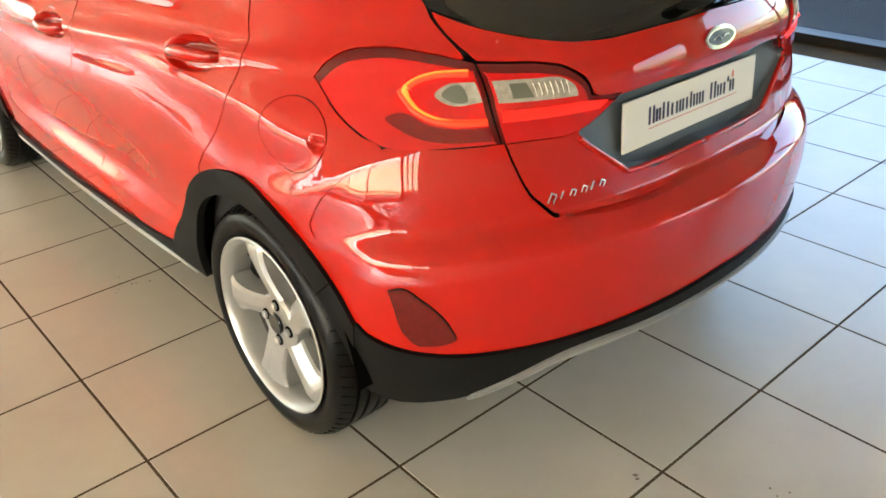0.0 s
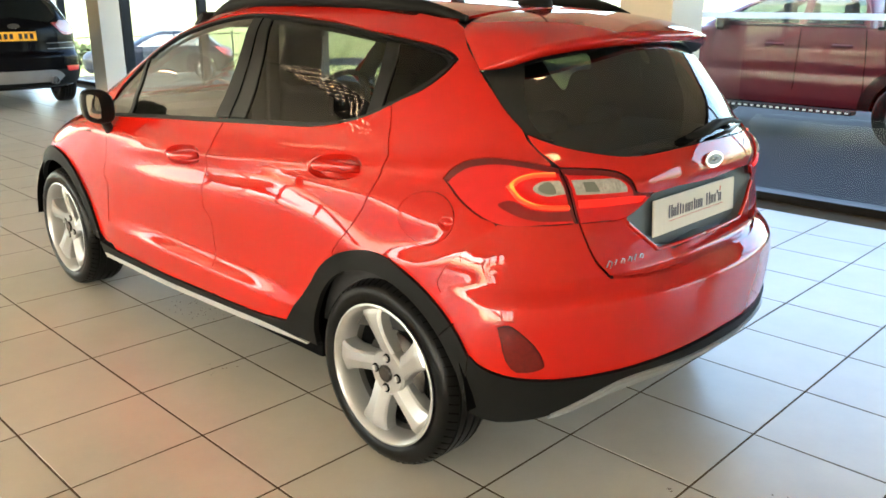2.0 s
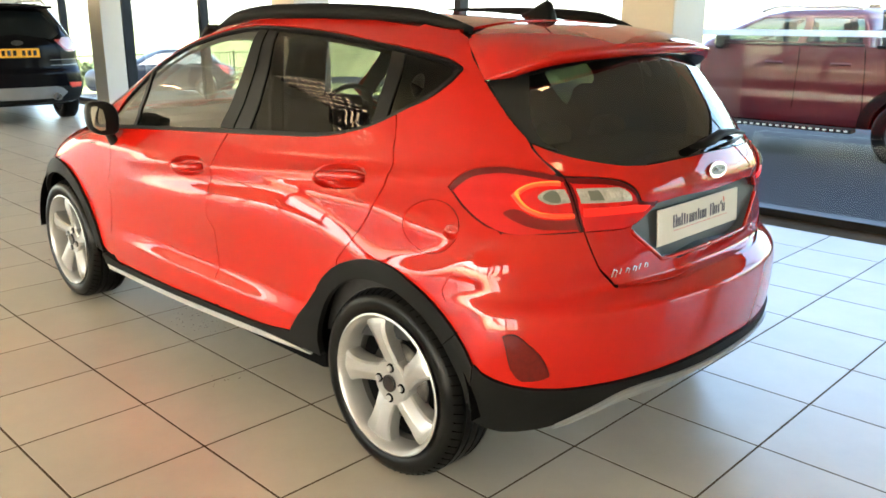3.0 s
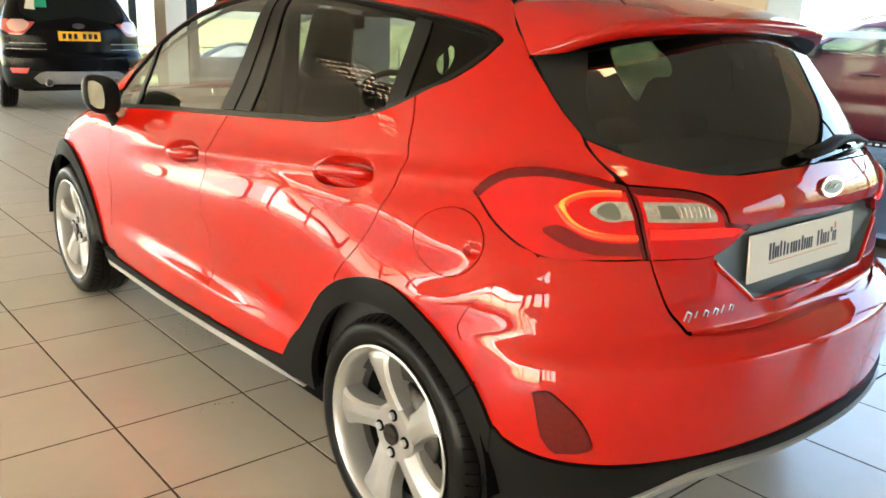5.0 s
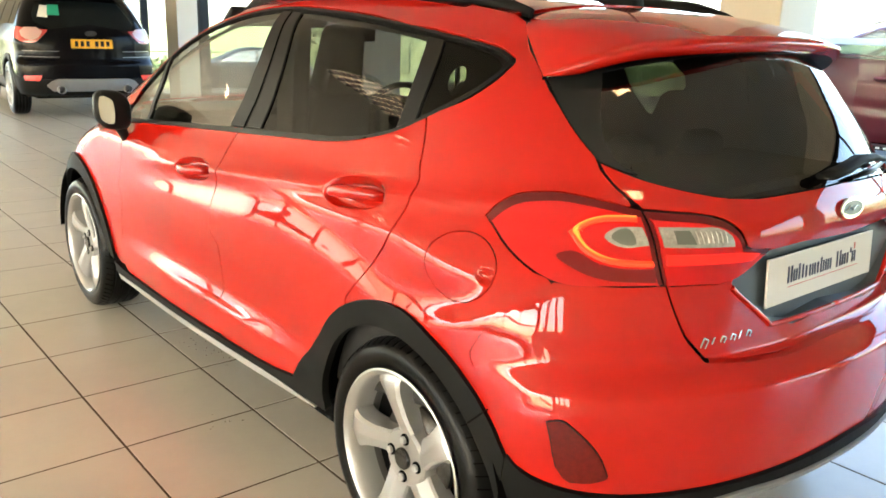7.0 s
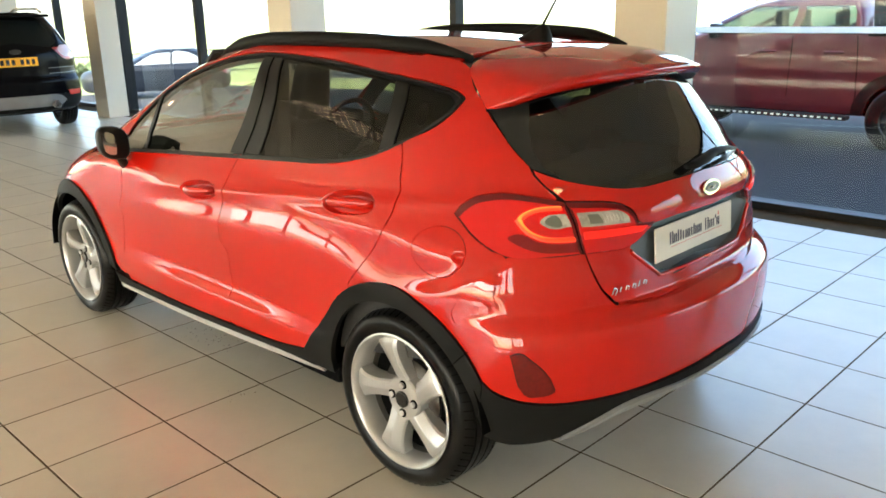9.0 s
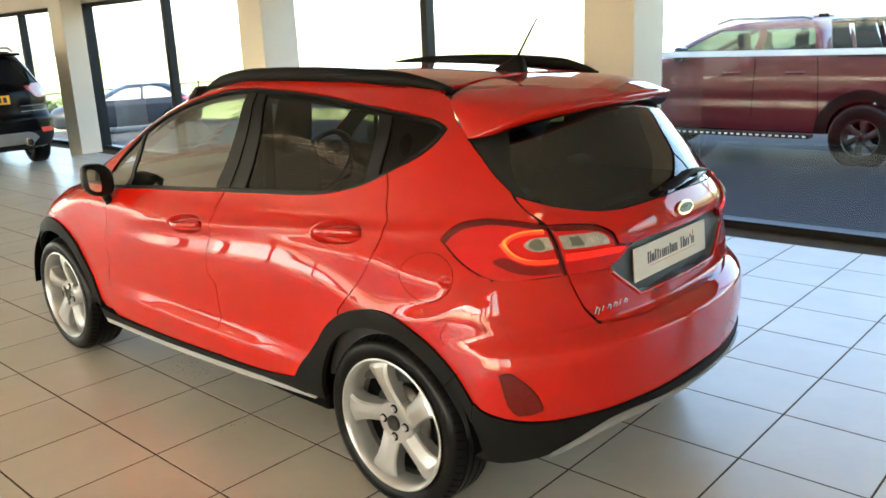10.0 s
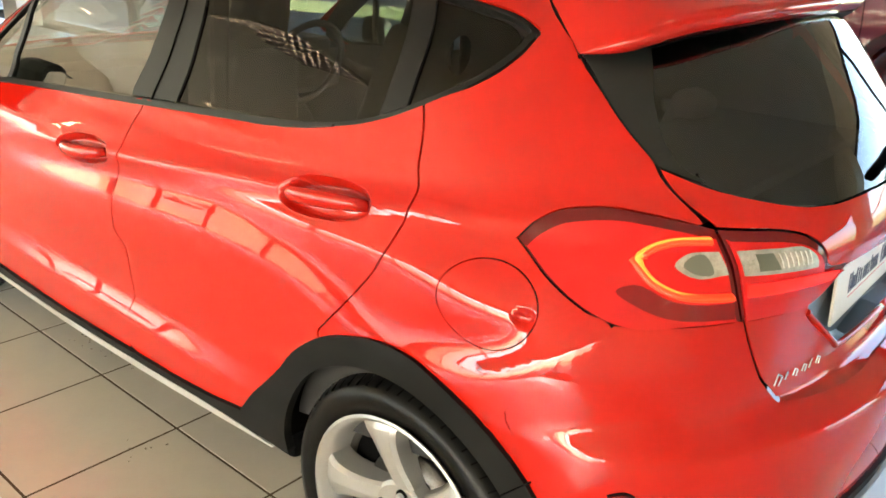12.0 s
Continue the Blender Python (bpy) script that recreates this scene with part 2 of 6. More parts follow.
def glazing(name, x, head, ys, bar=0.085, depth=0.12, foot=0.0):
    """A shopfront of tall panes between dark uprights."""
    thing = tagged(empty(name, pose(x, 0, 0)), "dark framed full-height shopfront window with clear panes", "window", kind="structure")
    for k, y in enumerate(ys):
        put("mullion", span((-depth / 2, y - bar / 2, foot + 0.06), (depth / 2, y + bar / 2, head - 0.06), 0.004), FRAME_DARK, thing)
    put("window_sill", span((-depth / 2 - 0.01, ys[0], foot), (depth / 2 + 0.02, ys[-1], foot + 0.06), 0.004), FRAME_DARK, thing)
    put("head_rail", span((-depth / 2, ys[0], head - 0.06), (depth / 2, ys[-1], head), 0.004), FRAME_DARK, thing)
    for a, b in zip(ys, ys[1:]):
        pane = put("pane", span((-0.004, a + bar / 2 - 0.01, foot + 0.05), (0.004, b - bar / 2 + 0.01, head - 0.05)), CLEAR_GLASS, thing)
        pane.visible_shadow = False
    return thing


put("wide_mullion", span((-0.10, 11.25, 0.02), (0.05, 11.46, HEAD - 0.01), 0.004), FRAME_DARK, glazing("window_1", ROOM_X1, HEAD, (ROOM_Y0, -3.2, -1.1, 1.45, 3.97, 6.5, 8.95, 11.3, 13.9, ROOM_Y1)))
tagged(put("wall_west_low", span((ROOM_X0 - 0.1, ROOM_Y0, 0), (ROOM_X0 + 0.1, ROOM_Y1, 0.25), 0.004), PAINT_CREAM), "low cream painted plinth below the side windows", "wall", kind="structure")
glazing("window_2", ROOM_X0, 2.25, (ROOM_Y0, -4.4, -1.8, 0.8, 3.4, 6.0, 8.6, 11.2, 13.8, ROOM_Y1), foot=0.25)
for z in (0.88, 1.57):
    put("transom", span((-0.06, ROOM_Y0, z), (0.06, ROOM_Y1, z + (0.10 if z > 1 else 0.05)), 0.004), FRAME_DARK, bpy.data.objects["window_2"])

end = glazing("window_3", 0.0, HEAD, (-0.4, 1.9, 4.2, 6.6, 9.2))
end.matrix_basis = pose(0.0, ROOM_Y1 + 0.08, 0, 0, 0, 90)

south = glazing("window_4", 0.0, 2.25, (6.94, 7.64, 8.34, 9.06), foot=0.95)
south.matrix_basis = pose(0.0, ROOM_Y0 - 0.1, 0, 0, 0, 90)

# unseen block above the ceiling, added to keep sun off the forecourt
tagged(put("forecourt_shade_block", span((ROOM_X0 - 0.2, ROOM_Y0 - 0.2, ROOM_H + 0.21), (ROOM_X1 + 0.25, ROOM_Y1 + 0.2, 6.2), 0.02), PAINT_CREAM), "plain cream block over the showroom, added unseen to shade the forecourt", "wall", kind="structure")

# ---- outside ----
GROUND_FALL = 0.029


def ground_z(y):
    return -0.23 - GROUND_FALL * y


def ground_sheet():
    """One sheet: forecourt, a grass verge, a road and a grass bank beyond."""
    bm = bmesh.new()
    xs = [-400, -60, -12, 0, 13.5, 13.8, 16.0, 16.2, 20.0, 20.2, 24, 40, 400]
    ys = [-400, -60, -20, 0, 13, 26, 26.3, 40, 80, 400]
    kinds = [0, 0, 0, 0, 1, 1, 1, 0, 1, 1, 1, 1]

    def height(x, y):
        z = ground_z(min(max(y, 0), 26)) + (0.08 if x > 13.6 or y > 26.2 else 0)
        return z + max(0, min(x - 20.2, 20)) * 0.02

    rows = [[bm.verts.new((x, y, height(x, y))) for x in xs] for y in ys]
    for j, (a, b) in enumerate(zip(rows, rows[1:])):
        for k in range(len(xs) - 1):
            bm.faces.new((a[k], a[k + 1], b[k + 1], b[k])).material_index = 1 if kinds[k] or ys[j] >= 26 else 0
    return bm


GRASS = mottled(shader("rough_grass"), (0.16, 0.185, 0.060), (0.28, 0.30, 0.12), 0.5, 9, (0.9, 1.0), 0.6, depth=0.05)
tagged(put("ground", ground_sheet(), [ASPHALT, GRASS]), "grey asphalt forecourt with grass verges outside the showroom", "ground", kind="structure")


# ---- ceiling lights ----
LAMP_TUBE = glow("warm_lamp_tube", (1.0, 0.74, 0.46), 2.25)


def ceiling_light():
    """A square fitting with four tubes in a bright tray."""
    thing = tagged(empty("ceiling_light"), "square four-tube warm white ceiling light fitting", "ceiling light", "showroom ceiling lights")
    bm = span((-0.30, -0.30, -0.012), (0.30, 0.30, 0.0), 0.003)
    for a in (-0.295, 0.295):
        span((a - 0.01, -0.30, -0.05), (a + 0.01, 0.30, 0.0), 0.002, bm)
        span((-0.30, a - 0.01, -0.05), (0.30, a + 0.01, 0.0), 0.002, bm)
    put("tray", bm, CEILING_WHITE, thing)
    for k in range(4):
        put("tube", cylinder(0.016, 0.55, pose(-0.21 + 0.14 * k, 0, -0.032, 90), 10), LAMP_TUBE, thing, "glowing tube")
    return thing


def louvre_light():
    """A long fitting of slim tubes behind dark louvre blades."""
    thing = tagged(empty("louvre_light", pose(-4.4, 5.15, ROOM_H)), "long louvred ceiling light with slim glowing tubes", "ceiling light")
    bm = span((-0.86, -0.50, -0.010), (0.86, 0.50, 0.0), 0.002)
    for a in (-0.85, 0.85):
        span((a - 0.01, -0.50, -0.06), (a + 0.01, 0.50, 0.0), 0.002, bm)
    for a in (-0.49, 0.49):
        span((-0.86, a - 0.01, -0.06), (0.86, a + 0.01, 0.0), 0.002, bm)
    put("tray", bm, CEILING_WHITE, thing)
    for k in range(7):
        put("tube", cylinder(0.0065, 1.66, pose(0, -0.39 + 0.13 * k, -0.030, 0, 90), 10), LAMP_TUBE, thing, "glowing tube")
    for k in range(11):
        x = -0.75 + 0.15 * k
        put("louvre_blade", span((x - 0.014, -0.48, -0.062), (x + 0.014, 0.48, -0.012)), FRAME_DARK, thing)


louvre_light()
first = ceiling_light()
first.matrix_basis = pose(-0.45, -0.85, ROOM_H) @ Matrix.Diagonal((0.34, 0.34, 1, 1))
for x, y in ((-4.8, 10.8), (-1.8, 10.8), (1.2, 10.8), (-7.8, 5.4), (-7.8, 10.8), (-7.8, 0.0), (-7.8, -5.0), (-4.8, -5.0), (-3.0, -5.4), (1.2, 5.4)):
    copy_thing(first, pose(x, y, ROOM_H))

# ---- car body surfaces ----
def curve(xs, ys):
    """A smooth monotone function through a short table."""
    xs, ys = np.array(xs, float), np.array(ys, float)
    h, d = np.diff(xs), np.diff(ys) / np.diff(xs)
    m = np.zeros(len(xs))
    m[0], m[-1] = d[0], d[-1]
    for i in range(1, len(xs) - 1):
        if d[i - 1] * d[i] > 0:
            a, b = 2 * h[i] + h[i - 1], h[i] + 2 * h[i - 1]
            m[i] = (a + b) / (a / d[i - 1] + b / d[i])

    def value(x):
        x = np.clip(np.asarray(x, float), xs[0], xs[-1])
        i = np.clip(np.searchsorted(xs, x) - 1, 0, len(xs) - 2)
        t = (x - xs[i]) / h[i]
        return (ys[i] * (1 + 2 * t) * (1 - t) ** 2 + m[i] * h[i] * t * (1 - t) ** 2 + ys[i + 1] * t * t * (3 - 2 * t) + m[i + 1] * h[i] * t * t * (t - 1))

    return value


def table(text):
    """Rows of numbers, one line a row, as columns."""
    return list(zip(*[[float(n) for n in row.split()] for row in text.strip().splitlines()]))


class Body:
    """A car's skin as a stack of plan outlines: u runs from the middle of the tail round the left corner to the nose (minus u: the right half), z is the height."""

    def __init__(self, rows, shape, drop=None, step=0.01, dz=0.01):
        cols = table(rows)
        self.z0, self.z1, self.dz, self.du = cols[0][0], cols[0][-1], dz, step
        f = [curve(cols[0], c) for c in cols[1:]]
        levels = int(round((self.z1 - self.z0) / dz)) + 1
        lines = []
        for z in np.linspace(self.z0, self.z1, levels):
            w, r, nose, bow, corner, m, bow2, corner2, m2 = [float(g(z)) for g in f]
            th = np.linspace(0, math.pi / 2, 160)
            a, c = np.sin(th) ** (2 / m), np.cos(th) ** (2 / m)
            tail = np.stack([a, r + bow * a * a + corner * (1 - c)], 1)
            a2, c2 = np.sin(th) ** (2 / m2), np.cos(th) ** (2 / m2)
            front = np.stack([a2, nose - bow2 * a2 * a2 - corner2 * (1 - c2)], 1)[::-1]
            mid = np.stack([np.ones(200), np.linspace(tail[-1, 1], front[0, 1], 202)[1:-1]], 1)
            pts = np.concatenate([tail, mid, front])
            y = pts[:, 1]
            x = pts[:, 0] * shape(y, np.full_like(y, z), f[0])
            s = np.concatenate([[0], np.cumsum(np.hypot(np.diff(x), np.diff(y)))])
            k = np.arange(0, s[-1] + step, step)
            lines.append((np.interp(k, s, x), np.interp(k, s, y), s[-1]))
        n = max(len(l[0]) for l in lines)
        self.X = np.array([np.pad(l[0], (0, n - len(l[0])), "edge") for l in lines])
        self.Y = np.array([np.pad(l[1], (0, n - len(l[1])), "edge") for l in lines])
        self.length = [l[2] for l in lines]
        self.n, self.levels = n, levels

    def at(self, u, z):
        s = np.sign(u) if u else 1.0
        fz = min(max((z - self.z0) / self.dz, 0), self.levels - 1.001)
        fu = min(abs(u) / self.du, self.n - 1.001)
        i, k = int(fz), int(fu)
        a, b = fz - i, fu - k
        wts = ((i, k, (1 - a) * (1 - b)), (i, k + 1, (1 - a) * b), (i + 1, k, a * (1 - b)), (i + 1, k + 1, a * b))
        x = sum(self.X[p, q] * t for p, q, t in wts)
        y = sum(self.Y[p, q] * t for p, q, t in wts)
        return Vector((-s * x, y, z))

    def normal(self, u, z, e=0.012):
        n = (self.at(u + e, z) - self.at(u - e, z)).cross(self.at(u, z + e) - self.at(u, z - e))
        return -n.normalized()

    def level(self, z):
        fz = min(max((z - self.z0) / self.dz, 0), self.levels - 1.001)
        i = int(fz)
        a = fz - i
        return self.X[i] * (1 - a) + self.X[i + 1] * a, self.Y[i] * (1 - a) + self.Y[i + 1] * a

    def u_y(self, y, z):
        """The place on the left half at that length."""
        return float(np.interp(y, self.level(z)[1], np.arange(self.n) * self.du))

    def u_x(self, x, z):
        """The place on the tail at that distance to the side (minus: left)."""
        X = self.level(z)[0]
        top = int(np.argmax(X))
        u = float(np.interp(abs(x), X[: top + 1], np.arange(top + 1) * self.du))
        return u if x <= 0 else -u

    def u_nose(self, x, z):
        """The place on the nose at that distance to the side, left half."""
        X = self.level(z)[0]
        n = min(int(self.length[int(round((z - self.z0) / self.dz))] / self.du), self.n - 1)
        top = n // 2
        return float(np.interp(-abs(x), -X[top: n + 1], np.arange(top, n + 1) * self.du))

    def x_at(self, y, z):
        X, Y = self.level(z)
        return float(np.interp(y, Y, X))


# red hatchback: z, half width, tail, nose, tail bow, tail corner, its power, nose bow, nose corner, its power
HATCH_ROWS = """
0.16 0.770 -0.60 3.15 0.20 0.33 4.0 0.30 0.50 3.2
0.22 0.812 -0.66 3.24 0.20 0.33 4.0 0.30 0.50 3.2
0.28 0.832 -0.690 3.28 0.20 0.33 4.0 0.30 0.50 3.2
0.36 0.846 -0.700 3.31 0.20 0.33 4.0 0.30 0.50 3.2
0.46 0.856 -0.714 3.32 0.20 0.33 4.0 0.32 0.50 3.2
0.56 0.863 -0.721 3.32 0.20 0.37 3.7 0.32 0.50 3.2
0.635 0.866 -0.719 3.31 0.19 0.414 3.45 0.34 0.50 3.1
0.69 0.867 -0.628 3.27 0.1 0.44 3.2 0.36 0.50 3.0
0.76 0.866 -0.622 3.20 0.09 0.48 3.1 0.38 0.50 2.9
0.82 0.864 -0.618 3.08 0.09 0.54 3.05 0.38 0.50 2.9
0.87 0.8615 -0.622 2.92 0.09 0.64 3.05 0.36 0.50 2.8
0.885 0.8595 -0.624 2.85 0.09 0.68 3.07 0.34 0.48 2.75
0.91 0.850 -0.628 2.72 0.09 0.73 3.1 0.32 0.45 2.7
0.94 0.836 -0.631 2.62 0.085 0.78 3.1 0.22 0.38 2.8
0.97 0.818 -0.626 2.47 0.09 0.78 3.1 0.13 0.33 2.8
1.00 0.804 -0.614 2.37 0.10 0.74 3.0 0.1 0.31 2.8
1.05 0.7865 -0.590 2.27 0.13 0.62 2.65 0.1 0.3 2.8
1.12 0.7620 -0.548 2.13 0.14 0.56 2.6 0.1 0.3 2.8
1.20 0.7350 -0.488 1.97 0.15 0.50 2.5 0.1 0.3 2.8
1.28 0.704 -0.424 1.81 0.15 0.49 2.5 0.1 0.3 2.8
1.34 0.662 -0.365 1.69 0.15 0.46 2.5 0.1 0.3 2.8
1.39 0.600 -0.315 1.57 0.15 0.42 2.5 0.1 0.3 2.8
1.43 0.535 -0.270 1.43 0.15 0.36 2.5 0.1 0.3 2.8
1.47 0.430 -0.220 1.26 0.15 0.30 2.5 0.1 0.3 2.8
"""


HAUNCH = curve((-0.60, -0.42, -0.30, -0.21, -0.12, 0.0, 0.06, 0.17, 0.34, 0.57, 0.90, 1.20, 1.65, 3.4), (0.985, 0.915, 0.830, 0.772, 0.744, 0.733, 0.741, 0.775, 0.812, 0.826, 0.808, 0.785, 0.757, 0.72))


def shelf(s, a, b, c, d, low, high):
    """A surface that leans out as s grows: the lean rises from 0 at a to low at b, to high at c, and is gone at d."""
    t = np.clip(s, a, b) - a
    out = low * t * t / (2 * (b - a))
    t = np.clip(s, b, c) - b
    out = out + low * t + (high - low) * t * t / (2 * (c - b))
    t = np.clip(s, c, d) - c
    return out + high * (t - t * t / (2 * (d - c)))


def hatch_shape(y, z, width):
    """Half width along the car: the roof edge falls to both ends, the sides bulge a little, the flanks are sculpted."""
    up = np.clip((z - 0.97) / 0.4, 0, 1)
    fall = np.where(y < 0.75, 0.062 * ((y - 0.75) / 0.95) ** 2, 0.030 * ((y - 0.75) / 0.75) ** 2)
    w = width(z + np.clip(fall, 0, 0.14) * up)
    low = np.clip(1 - up * 1.5, 0, 1)
    w = w * (1 - 0.012 * ((y - 1.1) / 1.4) ** 2)
    # shoulder crease, rising to the tail
    crease = 0.880 + 0.085 * (1.08 - y) / 0.95
    d = z - crease
    w = w + low * np.clip((1.75 - y) / 0.5, 0, 1) * (0.009 * np.exp(-(d / 0.018) ** 2) - 0.002 * np.exp(-((d + 0.050) / 0.030) ** 2))
    # the front wing turns in over the crease
    w = w - low * 0.15 * np.clip(z - 0.864, 0, 0.07) * np.clip((y - 1.10) / 0.35, 0, 1)
    # haunch: from under the front handle over the rear arch and up to the lamp
    s = HAUNCH(y) - z
    fade = np.clip((1.80 - y) / 0.45, 0, 1)
    slim = 1 - 0.5 * np.clip((y - 0.9) / 0.7, 0, 1)
    w = w + low * (shelf(s / slim, -0.045, -0.026, 0.024, 0.048, 0.185, 0.265) * slim * np.exp(-np.clip(s - 0.06, 0, 1) / 0.30) * fade * fade * (3 - 2 * fade) - 0.009)
    # flat under the shoulder round the fuel flap
    w = w + low * 0.22 * (z - 0.815) * np.exp(-((y + 0.19) / 0.13) ** 2 - ((z - 0.815) / 0.060) ** 2)
    # rear bumper corner: leans out over the reflector, below a crease that falls to the tail
    rear = np.clip((-0.335 - y) / 0.075, 0, 1)
    edge = np.clip(0.760 + 0.60 * (y + 0.35), 0.645, 0.78)
    a, b, c = np.clip((z - 0.44) / 0.16, 0, 1), np.clip((z - 0.598) / (edge - 0.598), 0, 1), np.clip((z - edge) / 0.14, 0, 1)
    w = w + low * rear * rear * (3 - 2 * rear) * (0.017 * a * a * (3 - 2 * a) - 0.023 * b + 0.006 * c * c * (3 - 2 * c))
    # hollow over the sill, kicked out at its foot
    door = np.exp(-((y - 1.12) / 0.68) ** 4)
    foot = 0.452 + 0.004 * (y - 1.15)
    a = np.clip((foot + 0.30 - z) / 0.26, 0, 1)
    w = w - low * door * (0.028 * a * a * (3 - 2 * a) - shelf(foot - z, -0.034, -0.022, 0.024, 0.036, 0.52, 0.65))
    return w


def clip(poly, axis, value, keep_more):
    out = []
    for i, p in enumerate(poly):
        q = poly[i - 1]
        a, b = (q[axis] - value, p[axis] - value) if keep_more else (value - q[axis], value - p[axis])
        if (a >= 0) != (b >= 0):
            t = a / (a - b)
            out.append((q[0] + (p[0] - q[0]) * t, q[1] + (p[1] - q[1]) * t))
        if b >= 0:
            out.append(p)
    return out


def rounded(points, steps=6):
    """A closed outline through points (a, b) or (a, b, 1); the 1 marks a sharp corner."""
    n = len(points)
    out = []
    for i in range(n):
        p0, p1, p2, p3 = (points[(i + k) % n] for k in (-1, 0, 1, 2))
        a, b = np.array(p1[:2]), np.array(p2[:2])
        h = np.linalg.norm(b - a)

        def tangent(p, q, r):
            if len(q) > 2:
                return None
            u, v = np.array(q[:2]) - np.array(p[:2]), np.array(r[:2]) - np.array(q[:2])
            lu, lv = np.linalg.norm(u) + 1e-9, np.linalg.norm(v) + 1e-9
            t = (u / lu * lv + v / lv * lu) / (lu + lv)
            return t

        ta, tb = tangent(p0, p1, p2), tangent(p1, p2, p3)
        ta = (b - a) / (h + 1e-9) if ta is None else ta
        tb = (b - a) / (h + 1e-9) if tb is None else tb
        k = 1 if len(p1) > 2 and len(p2) > 2 else steps
        for s in range(k):
            t = s / k
            c = a * (1 + 2 * t) * (1 - t) ** 2 + ta * h * t * (1 - t) ** 2 + b * t * t * (3 - 2 * t) + tb * h * t * t * (t - 1)
            out.append((float(c[0]), float(c[1])))
    return out


def skin(place, polys, cell=(0.02, 0.02), thick=0.006, flip=False, e=0.006):
    """Panels cut from a surface place(a, b) along outlines in its own two coordinates, with smooth normals and turned-in edges."""
    keys, coords, faces = {}, [], []

    def vert(p):
        k = (round(p[0] * 20000), round(p[1] * 20000))
        if k not in keys:
            keys[k] = len(coords)
            coords.append(p)
        return keys[k]

    for poly in polys:
        area2 = sum(poly[i - 1][0] * p[1] - p[0] * poly[i - 1][1] for i, p in enumerate(poly))
        if area2 < 0:
            poly = poly[::-1]
        a0, a1 = min(p[0] for p in poly), max(p[0] for p in poly)
        for i in range(math.floor(a0 / cell[0]), math.floor(a1 / cell[0]) + 1):
            strip = clip(clip(poly, 0, i * cell[0], True), 0, (i + 1) * cell[0], False)
            if len(strip) < 3:
                continue
            b0, b1 = min(p[1] for p in strip), max(p[1] for p in strip)
            for j in range(math.floor(b0 / cell[1]), math.floor(b1 / cell[1]) + 1):
                piece = clip(clip(strip, 1, j * cell[1], True), 1, (j + 1) * cell[1], False)
                ids = []
                for p in piece:
                    v = vert(p)
                    if not ids or ids[-1] != v:
                        ids.append(v)
                while len(ids) > 1 and ids[0] == ids[-1]:
                    ids.pop()
                k = 0
                while len(ids) >= 3 and k < len(ids):
                    p, q, r = (coords[ids[(k + d) % len(ids)]] for d in (-1, 0, 1))
                    turn = (q[0] - p[0]) * (r[1] - q[1]) - (q[1] - p[1]) * (r[0] - q[0])
                    if abs(turn) < 1e-8 and (q[0] - p[0]) * (r[0] - q[0]) + (q[1] - p[1]) * (r[1] - q[1]) <= 0:
                        ids.pop(k)
                        k = 0
                    else:
                        k += 1
                if len(ids) >= 3 and len(set(ids)) == len(ids):
                    pts = [coords[v] for v in ids]
                    if abs(sum(pts[k - 1][0] * q[1] - q[0] * pts[k - 1][1] for k, q in enumerate(pts))) > 2e-7:
                        faces.append(tuple(ids if flip else ids[::-1]))
    verts, normals = [], []
    sign = 1.0 if flip else -1.0
    for a, b in coords:
        p = place(a, b)
        n = (place(a + e, b) - place(a - e, b)).cross(place(a, b + e) - place(a, b - e)) * sign
        verts.append(p)
        normals.append(n.normalized() if n.length > 1e-12 else Vector((0, 0, 1)))
    if thick:
        once = {}
        for f in faces:
            for k, v in enumerate(f):
                w = f[(k + 1) % len(f)]
                if (w, v) in once:
                    del once[(w, v)]
                else:
                    once[(v, w)] = 1
        top, low = {}, {}
        for v, w in once:
            for x in (v, w):
                if x not in top:
                    top[x] = len(verts)
                    verts.append(verts[x])
                    normals.append(Vector((0, 0, 0)))
                    low[x] = len(verts)
                    verts.append(verts[x] - normals[x] * thick)
                    normals.append(Vector((0, 0, 0)))
            faces.append((top[w], top[v], low[v], low[w]))
    me = bpy.data.meshes.new("skin")
    me.from_pydata([tuple(v) for v in verts], [], faces)
    me.update()
    me.polygons.foreach_set("use_smooth", [True] * len(me.polygons))
    me.normals_split_custom_set_from_vertices([tuple(n) for n in normals])
    return me


def mirror(poly):
    return [(-p[0], *p[1:]) for p in poly]


# ---- red hatchback ----
LAMP_RED = shader("red_lamp_lens", (0.50, 0.008, 0.008), 0.3, 0, 1.0, 0.0)
LAMP_GREEN = shader("grey_green_bulb_window", (0.13, 0.14, 0.115), 0.15, 0.3, 1.0)
LAMP_DEEP = shader("deep_red_lamp_lens", (0.17, 0.005, 0.006), 0.3, 0, 1.0, 0.0)
LAMP_DARK = shader("dark_red_lamp_edge", (0.10, 0.004, 0.005), 0.3, 0, 1.0, 0.0)
LAMP_LED = glow("lit_amber_red_led", (1.0, 0.12, 0.015), 0.28)
LAMP_HALO = glow("lit_red_light_band", (0.9, 0.035, 0.008), 0.10)
LAMP_BAR = glow("lit_red_bar", (0.9, 0.012, 0.006), 0.06)
LAMP_CLEAR = mottled(shader("clear_ribbed_lens", (0.6, 0.6, 0.6), 0.2, 0.5, 0.8), (0.30, 0.28, 0.25), (0.62, 0.58, 0.54), 45, 300, (0.12, 0.3), 0.3)
REFLECTOR = mottled(shader("red_reflector", (0.2, 0.01, 0.01), 0.2, 0, 0.45, 0.2), (0.085, 0.005, 0.004), (0.135, 0.008, 0.006), 90, 500, (0.12, 0.2), 0.12)
RECESS_GREY = shader("dark_satin_recess", (0.060, 0.075, 0.090), 0.42, 0, 0.2)
